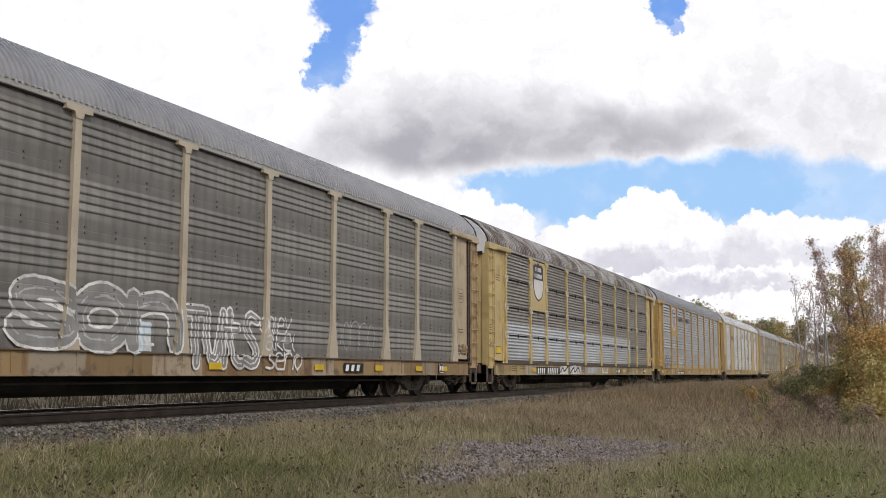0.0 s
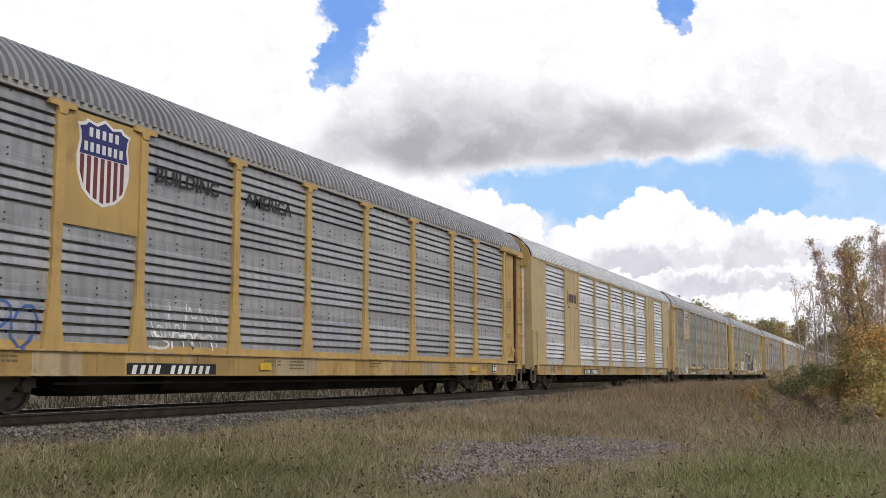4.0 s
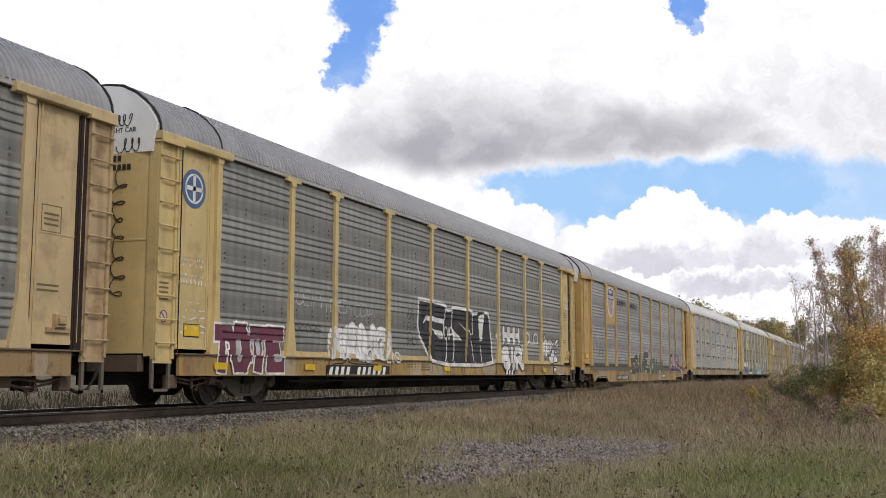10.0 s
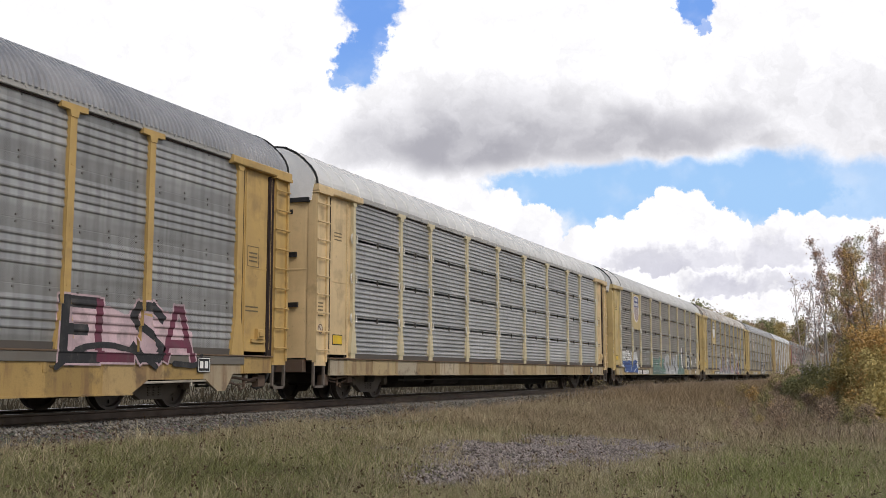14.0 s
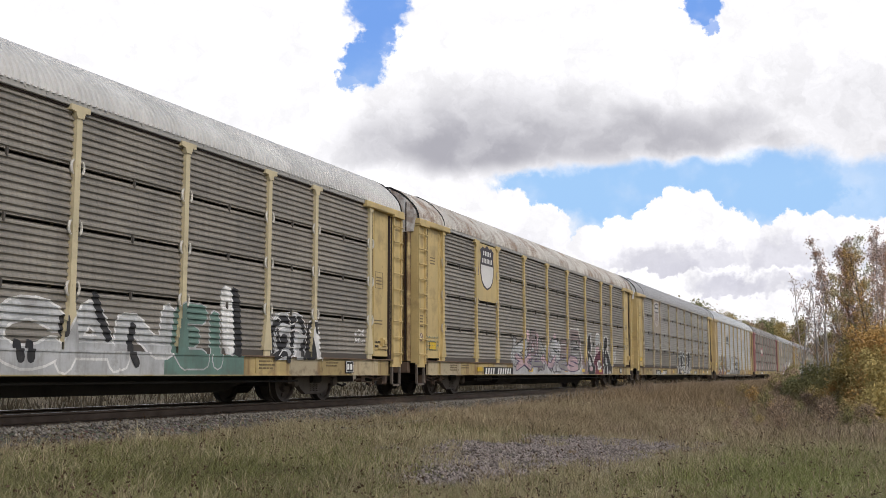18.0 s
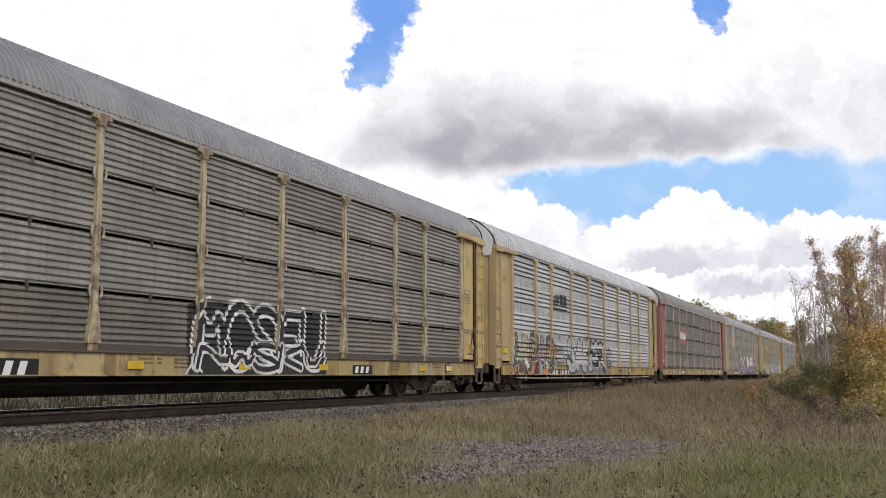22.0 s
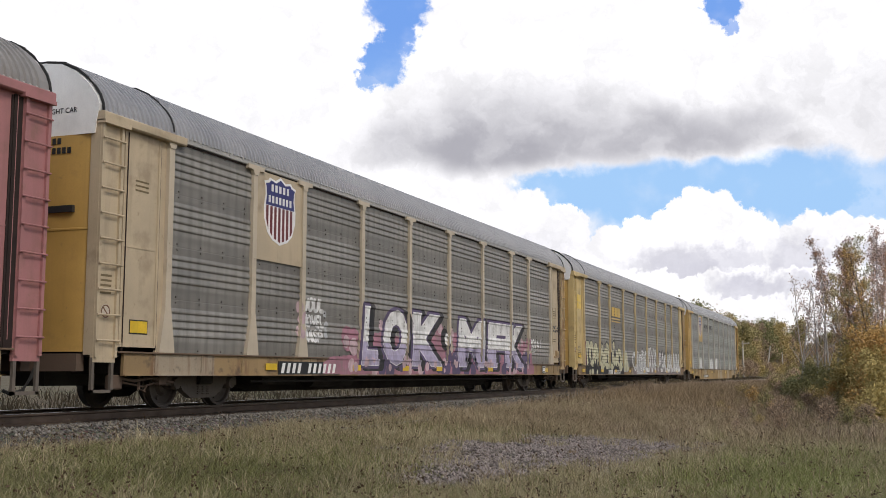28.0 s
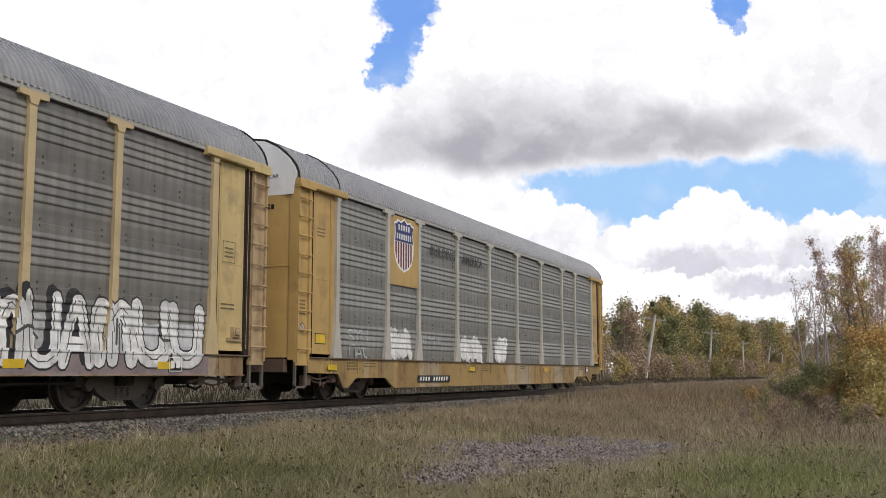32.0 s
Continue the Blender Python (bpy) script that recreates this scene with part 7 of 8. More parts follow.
for outline in ([(11.92, 2.01), (12.38, 2.11), (12.77, 2.00), (12.84, 0.86), (11.99, 0.85)], [(12.75, 2.00), (13.09, 1.90), (13.57, 2.10), (14.01, 1.86), (14.07, 0.88), (12.82, 0.86)], [(13.99, 1.86), (14.45, 2.03), (14.89, 1.92), (15.06, 1.52), (14.88, 1.14), (15.09, 0.90), (14.05, 0.88)]):
    shape_of(c, sp_chrome, outline, 0.0090, "silver body of the letters", True)
strokes(c, sp_black, 0.20, 0.0106, [[(11.95, 1.48), (12.35, 1.55), (12.68, 1.62), (13.03, 1.46), (13.39, 1.47)], [(12.39, 1.94), (12.45, 1.62)], [(13.69, 1.69), (14.04, 1.42), (14.13, 1.30), (14.54, 1.41)], [(14.25, 1.62), (14.57, 1.70), (14.67, 1.44)], [(12.78, 1.14), (13.22, 1.01), (13.80, 1.04), (14.11, 1.29)], [(14.37, 1.08), (14.70, 0.88), (15.00, 0.68), (15.19, 0.39)]], "thick black strokes in the letters")
strokes(c, sp_black, 0.05, 0.0112, [[(11.92, 2.03), (12.27, 2.17), (12.39, 2.05), (12.76, 2.06), (13.01, 1.91), (13.25, 1.90), (13.56, 2.12), (14.01, 1.89), (14.45, 2.05), (14.89, 1.89), (15.06, 1.52), (14.88, 1.20)], [(12.39, 1.37), (12.38, 1.02), (12.09, 1.07)], [(12.63, 0.81), (12.55, 0.59), (12.38, 0.42)], [(13.88, 0.88), (13.84, 0.65), (13.70, 0.46)], [(14.64, 0.76), (14.40, 0.53)], [(15.67, 0.42), (15.91, 0.78)], [(12.56, 1.73), (12.98, 1.65), (13.27, 1.58), (13.39, 1.59)], [(13.63, 1.70), (13.93, 1.71), (14.26, 1.43)], [(12.82, 1.17), (13.29, 1.10), (13.71, 1.14)]], "black outline of the letters")
strokes(c, sp_maroon, 0.07, 0.0100, [[(11.91, 2.09), (12.27, 2.23), (12.40, 2.11), (12.80, 2.11), (13.04, 1.95), (13.24, 1.95), (13.56, 2.19), (14.01, 1.95), (14.45, 2.11), (14.95, 1.95)]], "dark red rim over the letters")
strokes(c, sp_grey, 0.06, 0.0034, [[(15.26, 1.38), (15.46, 1.51), (15.65, 1.39), (15.52, 1.22), (15.27, 1.22), (15.21, 1.37)], [(15.35, 1.60), (15.61, 1.55), (15.73, 1.30), (16.11, 1.24), (16.56, 1.16)], [(15.58, 1.16), (16.11, 1.08), (16.50, 1.19), (16.45, 1.05), (15.91, 0.94), (15.48, 1.10)], [(15.98, 1.97), (16.02, 1.70)], [(15.71, 1.69), (15.88, 1.40)], [(15.92, 1.73), (16.08, 1.41)], [(16.10, 1.74), (16.23, 1.45)], [(16.28, 1.75), (16.37, 1.42)], [(15.45, 1.74), (15.70, 1.78)], [(15.27, 1.15), (15.49, 0.94), (15.91, 0.88)], [(15.76, 1.75), (16.36, 1.72), (16.54, 1.53)]], "dark curls beside the letters")

c = add_car("M", kind="S", panel=zinc_soot, paint="pink", post_mat=post_rose, sill="cream", roof="fine", roof_mat=painted("roof_dull", (0.27, 0.26, 0.25), 0.5, 0.5, (0.13, 0.10, 0.08), metal=0.2), roof_label="dull grey brown arched roof", slots=True, clip_mat=plain("clip_dark", (0.2, 0.17, 0.15)), label="dark brown auto rack car with faded red trim")
red = part("sign_plate", Shape().box(6.72, 9.36, -1.556, -1.535, 2.55, 3.45), painted("sign_faded_red", (0.33, 0.12, 0.13), 0.2), c, "faded red sign plate")
part_stuff("logo", bar_mesh([(7.0, 2.85, 0.42, 0.42), (7.5, 2.85, 0.34, 0.42), (7.95, 2.85, 0.36, 0.42), (8.38, 2.85, 0.28, 0.30), (8.72, 2.85, 0.10, 0.42), (8.88, 2.85, 0.10, 0.46)], -1.561), white_paint, red, "white bars of an emblem")
scrawl(c, rng, 8.5, 9.4, 1.1, 1.5, sp_silver, 2, 0.02)

c = add_car("N", slots="one", kind="R", panel=zinc_dark, paint="tan", post_mat=post_pale, sill="rust", end="ends", board=(5.6, 8.3, 0.60, 0.88), plates=(5.1, 8.95, 11.8, 14.1, 18.4, 24.6), label="grimy grey ribbed auto rack car with large purple graffiti")
emblem(c, "usa", MATS["paint_tan"])
for text, xa, xb, z, h in (("JOUL", 6.66, 7.62, 1.96, 0.34), ("NOVEL", 6.66, 7.62, 1.62, 0.31), ("WASP", 6.68, 7.56, 1.30, 0.30)):
    piece(c, rng, text, xa, xb, z, z + h, sp_white, sp_white, 0.42, 0.0, 0.05, wave=0.06)
blobs(c, rng, 10, 6.42, 6.66, 1.4, 2.15, 0.05, 0.11, sp_rose, 0.0024, "pale bubbles beside the tag")
blobs(c, rng, 5, 7.66, 7.85, 1.4, 2.05, 0.05, 0.10, sp_silver, 0.0024, "pale bubbles beside the tag")
field_of(c, sp_pink, 7.5, 23.3, 0.62, 1.15, 0.0010, 0.2, "pink spray behind the letters")
blobs(c, rng, 120, 8.4, 23.0, 0.70, 1.75, 0.14, 0.34, sp_pink, 0.0014, "pink bubbles behind the letters")
blobs(c, rng, 40, 8.2, 23.2, 0.75, 2.0, 0.10, 0.24, sp_rose, 0.0040, "rose bubbles behind the letters")
blobs(c, rng, 50, 9.8, 22.6, 0.7, 1.2, 0.12, 0.30, sp_violet, 0.0046, "violet bubbles behind the letters")
word = (("L", 9.50, 10.45), ("O", 10.75, 12.24), ("K", 12.50, 14.60), ("M", 15.95, 18.09), ("F", 18.55, 20.35), ("K", 20.30, 22.20))
for ch, xa, xb in word:
    boxed_letter(c, ch, xa + 0.16, xb + 0.18, 0.82, 2.24, 0.13, 0.14, sp_black, 0.0066)
    boxed_letter(c, ch, xa - 0.06, xb - 0.04, 0.84, 2.28, 0.09, 0.14, sp_violet, 0.0072)
    boxed_letter(c, ch, xa, xb, 0.84, 2.26, 0.02, 0.14, sp_white, 0.0086)
    boxed_letter(c, ch, xa, xb, 0.84, 2.26, 0, 0.14, sp_lilac, 0.0096, 1.40)
strokes(c, sp_violet, 0.30, 0.0062, [[(13.2, 1.10), (14.0, 1.0), (14.7, 0.70)], [(21.1, 1.1), (21.8, 1.0), (22.3, 0.7)]], "dark violet arc under the letters")
blobs(c, rng, 30, 9.0, 23.4, 0.68, 1.0, 0.06, 0.14, sp_rose, 0.0112, "pale pink bubbles in front of the letters")
blobs(c, rng, 2, 14.85, 15.05, 1.55, 1.70, 0.30, 0.34, sp_black, 0.0095, "dark dot between the letters")
blobs(c, rng, 1, 15.0, 15.02, 1.60, 1.62, 0.17, 0.18, sp_white, 0.0118, "white dot between the letters")
piece(c, rng, "2014", 22.95, 24.1, 1.50, 1.92, sp_white, sp_white, 0.26, 0.0, 0.2)
strokes(c, sp_white, 0.05, 0.003, [[(24.25, 1.60), (24.40, 1.72), (24.28, 1.78), (24.42, 1.90)], [(23.3, 1.40), (23.6, 1.42)]], "white flourish beside the date")
scrawl(c, rng, 25.95, 26.5, 1.9, 2.5, sp_grey, 2, 0.03)

c = add_car("O", kind="R", panel=zinc_dark, paint="cream", post_mat=post_straw, sill="rust", end="ends", board=(5.9, 8.65, 0.58, 0.84), plates=(1.3, 4.6, 7.3, 10.4, 14.0, 17.0, 20.5, 24.0), label="grey ribbed auto rack car with cream and silver graffiti")
part_stuff("logo", bar_mesh([(7.02, 3.34, 0.50, 0.44), (7.62, 3.34, 0.46, 0.44), (8.18, 3.34, 0.56, 0.44), (6.98, 3.20, 1.8, 0.06), (6.98, 3.08, 1.8, 0.05)], -1.551), painted("logo_yellow", (0.62, 0.42, 0.10), 0.2), c, "yellow block emblem")
part("sign_plate", Shape().box(0.85, 1.45, -1.532, -1.523, 3.35, 3.95), reflector, c, "yellow notice on the door jamb")
field_of(c, sp_black, 1.9, 9.3, 0.60, 1.75, 0.0010, 0.25, "black spray behind the letters")
piece(c, rng, "TOo", 1.95, 4.3, 0.90, 2.10, sp_yellow, sp_black, 0.56, 0.035, 0.0, wave=0.06)
strokes(c, sp_black, 0.20, 0.0098, [[(2.1, 0.75), (2.8, 1.2)], [(3.6, 0.8), (4.0, 1.2)], [(3.0, 0.75), (3.3, 0.95)]], "black gaps under the letters")
blobs(c, rng, 4, 2.4, 4.4, 0.68, 0.80, 0.12, 0.17, sp_yellow, 0.0105, "cream drops on the sill")
piece(c, rng, "GEUWO", 4.35, 9.0, 0.78, 1.86, sp_yellow, sp_black, 0.56, 0.03, 0.0, wave=0.10)
for xa, za in ((4.9, 1.85), (6.0, 1.9), (7.4, 2.0)):
    blobs(c, rng, 3, xa - 0.15, xa + 0.25, za - 0.1, za + 0.1, 0.16, 0.24, sp_yellow, 0.0016, "cream puffs above the letters")
    strokes(c, sp_grey, 0.10, 0.0042, [[(xa - 0.3, za + 0.05), (xa, za + 0.22), (xa + 0.35, za + 0.1)]], "dark arc over the puffs")
piece(c, rng, "B", 9.25, 10.4, 0.72, 1.75, sp_yellow, sp_silver, 0.50, 0.05, 0.0)
piece(c, rng, "Vom", 10.5, 11.4, 1.0, 1.5, sp_grey, sp_grey, 0.16, 0.0, 0.3, wave=0.3)
field_of(c, sp_mauve, 11.4, 25.5, 0.60, 1.0, 0.0010, 0.05, "dull purple paint on the sill")
field_of(c, sp_silver, 12.2, 15.1, 0.62, 1.72, 0.0014, 0.2, "silver fill of the letters")
field_of(c, sp_silver, 19.2, 25.2, 0.95, 1.65, 0.0014, 0.2, "silver fill of the letters")
piece(c, rng, "CFOBE", 11.5, 15.3, 0.66, 1.88, sp_white, sp_grey, 0.32, 0.03, 0.02, wave=0.18, inner=(sp_grey, 0.022))
piece(c, rng, "AXA", 15.45, 18.05, 0.68, 2.12, sp_white, sp_grey, 0.30, 0.04, 0.0, True, wave=0.10, inner=(sp_silver, 0.04))
piece(c, rng, "eAmUA", 18.7, 22.4, 0.68, 1.92, sp_white, sp_black, 0.34, 0.035, 0.03, wave=0.10, inner=(sp_grey, 0.02), shade_of=(sp_black, -0.10, 0.07))
piece(c, rng, "mUU", 22.4, 25.35, 0.68, 1.90, sp_white, sp_black, 0.34, 0.03, 0.0, wave=0.06, inner=(sp_grey, 0.02))
strokes(c, sp_grey, 0.05, 0.0100, [[(20.7, 1.2), (21.0, 1.35), (21.2, 1.15)], [(22.9, 1.5), (22.9, 1.1)], [(24.1, 1.55), (24.15, 1.2), (24.4, 1.2)]], "grey lines in the letters")
scrawl(c, rng, 0.66, 1.2, 1.25, 2.1, sp_grey, 3, 0.014)
strokes(c, sp_maroon, 0.16, 0.0020, [[(1.90, 1.95), (1.95, 1.6), (1.90, 1.1)]], "dark red arrow at the corner")

c = add_car("P", kind="R", panel=zinc_green, paint="gold", post_mat=post_grey, sill="gold", belly="belly", board=(6.5, 8.8, 0.40, 0.58), plates=(1.4, 10.4, 18.2), label="grey ribbed auto rack car at the end of the train")
emblem(c, "usa", MATS["paint_gold"])
part("writing", letters("BUILDING", 0.38, 1.12, 0.007), sp_grey, c, "BUILDING", pose(7.4, -1.552, 3.95))
part("writing", letters("AMERICA", 0.38, 1.12, 0.007), sp_grey, c, "AMERICA", pose(9.90, -1.552, 3.95))
piece(c, rng, "SYH", 2.45, 3.5, 1.35, 1.75, sp_silver, sp_silver, 0.16, 0.0, 0.1, wave=0.2)
piece(c, rng, "nAt", 2.55, 3.5, 0.98, 1.35, sp_silver, sp_silver, 0.16, 0.0, 0.1, wave=0.2)
for xa, xb in ((4.7, 6.25), (9.7, 11.75), (12.85, 14.2)):
    blobs(c, rng, 60, xa + 0.15, xb - 0.15, 1.12, 1.68, 0.12, 0.18, sp_white, 0.002, "white painted-out patch")
piece(c, rng, "HIM+", 6.5, 8.3, 1.35, 1.75, sp_silver, sp_silver, 0.12, 0.0, 0.1, wave=0.2)

# ---- plants ----
def blade_mesh(name, pts, h, w, lean):
    """Grass blades: a bent tapered strip at each point."""
    k = len(pts)
    a, tw = NPR.uniform(0, 2 * math.pi, k), NPR.uniform(0, 2 * math.pi, k)
    side = np.stack([np.cos(tw), np.sin(tw), np.zeros(k)], 1) * (w / 2)[:, None]
    out = np.stack([np.cos(a), np.sin(a), np.zeros(k)], 1) * (lean * h)[:, None]
    up = np.zeros((k, 3))
    up[:, 2] = h
    mid = pts + out * 0.3 + up * 0.55
    tip = pts + out + up * NPR.uniform(0.8, 1.0, k)[:, None]
    v = np.stack([pts - side, pts + side, mid - side * 0.7, mid + side * 0.7, tip], 1).reshape(-1, 3)
    f = np.array([(0, 1, 3), (0, 3, 2), (2, 3, 4)])
    f = (f[None] + (np.arange(k) * 5)[:, None, None]).reshape(-1, 3)
    return tri_mesh(name, v, f)


def leaf_cloud(pts, size, flat=0.3):
    """Leaf quads at points, as two triangles each, turned at random."""
    k = len(pts)
    d1 = NPR.normal(size=(k, 3))
    d1 /= np.linalg.norm(d1, axis=1)[:, None]
    d2 = np.cross(d1, NPR.normal(size=(k, 3)))
    d2 /= np.linalg.norm(d2, axis=1)[:, None] + 1e-6
    s = size * NPR.uniform(0.6, 1.4, k)[:, None]
    v = np.stack([pts - d1 * s, pts + d2 * s * 0.55, pts + d1 * s, pts - d2 * s * 0.55], 1).reshape(-1, 3)
    f = np.array([(0, 1, 2), (0, 2, 3)])
    return v, (f[None] + (np.arange(k) * 4)[:, None, None]).reshape(-1, 3)


def field(count, r0, r1, keep, power=1.0):
    """Points over the meadow in front of the camera, thinning with distance."""
    out = []
    while len(out) < count:
        r = r0 * (r1 / r0) ** (RND.random() ** power)
        ang = radians(RND.uniform(-2.5, 46.5))
        x, y = r * math.cos(ang), r * math.sin(ang)
        if y > 11.35 or RND.random() > keep(x, y):
            continue
        out.append((x, y))
    return out


def green_zone(x, y):
    left = math.exp(-(((x - 10.2) / 4.4) ** 2 + ((y - 7.4) / 3.0) ** 2))
    right = math.exp(-(((x - 16) / 7.0) ** 2 + ((y - 1.2) / 1.7) ** 2))
    patch = max(0.0, noise.noise((x * 0.35, y * 0.6, 9.0)) * 1.1 - 0.15)
    return min(1.0, max(left, right) * 0.9 + patch * 0.7)


def grass_layer(name, spots, per, spread, hlo, hhi, w, lean, mat, label):
    pts, hs = [], []
    for x, y in spots:
        tall = 0.75 + 0.5 * (noise.noise((x * 0.25, y * 0.4, 2.0)) + 0.5)
        edge = 1 - 0.35 * smooth(10.2, 11.2, y)
        g = 1 - 0.75 * gravel_amount(x, y)
        for _ in range(per):
            px, py = x + RND.gauss(0, spread), y + RND.gauss(0, spread)
            pts.append((px, py, ground_z(px, py) - 0.01))
            hs.append(RND.uniform(hlo, hhi) * tall * edge * g)
    hs = np.array(hs)
    ws = NPR.uniform(0.7, 1.3, len(hs)) * w
    lone(name, blade_mesh(name, np.array(pts), hs, ws, NPR.uniform(0.1, lean, len(hs))), mat, label, "grass", "stuff")


def bare(x, y):
    return 1 - 0.88 * gravel_amount(x, y)


straw = foliage("straw", (0.23, 0.195, 0.11), (0.53, 0.46, 0.30))
green = foliage("green_grass", (0.115, 0.125, 0.045), (0.31, 0.315, 0.125))
brown = foliage("brown_weed", (0.20, 0.16, 0.10), (0.48, 0.39, 0.255))
dark = foliage("dark_weed", (0.045, 0.03, 0.02), (0.15, 0.10, 0.065))
grass_layer("dry_grass", field(18000, 7.5, 55, lambda x, y: bare(x, y) * (1 - 0.92 * green_zone(x, y))), 8, 0.08, 0.06, 0.27, 0.007, 1.7, straw, "pale straw coloured autumn grass")
grass_layer("green_grass", field(19000, 7.5, 48, lambda x, y: bare(x, y) * (0.12 + 0.88 * green_zone(x, y))), 9, 0.08, 0.05, 0.22, 0.009, 1.1, green, "low green grass among the straw")
moss = foliage("moss_grass", (0.07, 0.072, 0.034), (0.20, 0.195, 0.09))
grass_layer("moss_grass", field(6000, 7.5, 30, lambda x, y: bare(x, y) * (math.exp(-(((x - 10.2) / 4.0) ** 2 + ((y - 7.4) / 2.8) ** 2)) + 0.35 * max(0.0, noise.noise((x * 0.5, y * 0.8, 4.0))))), 9, 0.09, 0.06, 0.24, 0.010, 1.1, moss, "dark green and brown grass in the hollow")
fresh = foliage("fresh_grass", (0.13, 0.17, 0.05), (0.33, 0.36, 0.14))
grass_layer("fresh_grass", field(4200, 9, 34, lambda x, y: bare(x, y) * math.exp(-(((x - 15.5) / 5.5) ** 2 + ((y - 0.8) / 1.5) ** 2))), 9, 0.09, 0.05, 0.20, 0.009, 1.4, fresh, "fresh green grass at the meadow's edge")
grass_layer("brown_weeds", field(5200, 9, 80, lambda x, y: bare(x, y) * (0.12 + 0.88 * smooth(16, 34, x)) * (1 - 0.8 * green_zone(x, y))), 6, 0.12, 0.15, 0.42, 0.009, 0.8, brown, "brown seeded weeds in the meadow")
grass_layer("tall_grass", field(7500, 24, 130, lambda x, y: (0.1 + 0.9 * smooth(3, 7, y)) * (1 - 0.8 * smooth(8.5, 10.2, y) * (1 - smooth(36, 50, x)))), 7, 0.18, 0.14, 0.42, 0.011, 1.8, brown, "tall dry grass beside the track")
grass_layer("tall_weeds", field(4600, 34, 140, lambda x, y: (smooth(2, 7, y) * 0.9 + 0.1) * smooth(34, 52, x)), 6, 0.20, 0.35, 0.9, 0.016, 1.0, foliage("tall_weed", (0.18, 0.135, 0.08), (0.43, 0.33, 0.21)), "tall reddish brown weeds beside the track")
# brush colour is darkened to carry the shade seen beneath the cars
grass_layer("bank_grass", [(RND.uniform(-5, 230), RND.uniform(17.4, 24.5)) for _ in range(4200)], 7, 0.28, 0.30, 0.80, 0.03, 1.0, foliage("bank_weed_shaded", (0.045, 0.037, 0.025), (0.10, 0.08, 0.052)), "brown brush on the far side of the track")

# extra weeds whose near-black brown paints in the shade behind the train
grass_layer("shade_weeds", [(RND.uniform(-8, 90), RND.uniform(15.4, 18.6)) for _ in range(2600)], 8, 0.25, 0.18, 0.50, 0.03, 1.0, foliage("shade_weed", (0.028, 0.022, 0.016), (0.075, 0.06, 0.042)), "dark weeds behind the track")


# tussocks: dense clumps that break up the meadow
def tussocks(name, count, r0, r1, keep, blades, rad, hlo, hhi, w, mat, label):
    pts, hs = [], []
    for x, y in field(count, r0, r1, keep):
        k = RND.uniform(0.6, 1.5)
        for _ in range(blades):
            a, d = RND.uniform(0, 2 * math.pi), rad * k * math.sqrt(RND.random())
            px, py = x + d * math.cos(a), y + d * math.sin(a)
            pts.append((px, py, ground_z(px, py) - 0.01))
            hs.append(RND.uniform(hlo, hhi) * k * (1.1 - 0.5 * d / (rad * k)))
    hs = np.array(hs)
    lone(name, blade_mesh(name, np.array(pts), hs, NPR.uniform(0.7, 1.3, len(hs)) * w, NPR.uniform(0.2, 1.3, len(hs))), mat, label, "grass", "stuff")


umber = foliage("umber_weed", (0.13, 0.098, 0.062), (0.36, 0.275, 0.17))
sage = foliage("sage_weed", (0.15, 0.145, 0.075), (0.42, 0.39, 0.22))
mauve = foliage("mauve_weed", (0.21, 0.165, 0.12), (0.49, 0.385, 0.275))
tussocks("dark_tussocks", 900, 8, 60, lambda x, y: bare(x, y) * (0.35 + 0.65 * smooth(6.5, 10.5, y)), 34, 0.17, 0.06, 0.24, 0.011, umber, "dark brown low weeds in the meadow")
tussocks("sage_tussocks", 900, 8, 60, lambda x, y: bare(x, y) * (0.4 + 0.6 * green_zone(x, y)), 34, 0.19, 0.06, 0.26, 0.011, sage, "grey green tussocks in the meadow")
tussocks("straw_tussocks", 700, 9, 45, lambda x, y: bare(x, y) * (0.3 + 0.7 * smooth(2, 6, y)) * (1 - 0.8 * green_zone(x, y)), 40, 0.16, 0.14, 0.40, 0.008, straw, "taller pale straw tussocks")
tussocks("mauve_weeds", 700, 26, 110, lambda x, y: 0.25 + 0.75 * smooth(30, 50, x), 34, 0.32, 0.18, 0.55, 0.016, mauve, "dull reddish brown weeds beside the track")
tussocks("umber_weeds", 600, 26, 110, lambda x, y: 0.2 + 0.8 * smooth(28, 48, x), 34, 0.34, 0.15, 0.50, 0.016, umber, "dark brown weeds beside the track")
# weeds that have crept up to the rails further along
grass_layer("track_weeds", [(48 + 130 * RND.random() ** 1.4, RND.uniform(9.2, 11.9)) for _ in range(3000)], 9, 0.2, 0.30, 0.85, 0.02, 1.0, mauve, "reddish brown weeds along the ballast")

# dark seed heads on thin stems
spots = field(1200, 8, 40, bare)
stems, heads = [], []
for x, y in spots:
    h = RND.uniform(0.18, 0.50)
    z = ground_z(x, y)
    dx, dy = RND.gauss(0, 0.07), RND.gauss(0, 0.07)
    stems.append((x, y, z, h))
    for _ in range(5):
        heads.append((x + dx * 0.2 + RND.gauss(0, 0.02), y + RND.gauss(0, 0.02), z + h * RND.uniform(0.7, 1.0)))
v, f = leaf_cloud(np.array(heads), 0.019)
lone("seed_heads", tri_mesh("seed_heads", v, f), dark, "dark dried seed heads of weeds", "weeds", "stuff")
st = np.array(stems)
lone("weed_stems", blade_mesh("weed_stems", st[:, :3], st[:, 3], np.full(len(st), 0.006), np.full(len(st), 0.12)), dark, "thin dark weed stems", "weeds", "stuff")

bark_grey = painted("bark_grey", (0.52, 0.49, 0.45), 0.3, 0.9)
bark_dark = painted("bark_dark", (0.19, 0.15, 0.125), 0.3, 0.9)


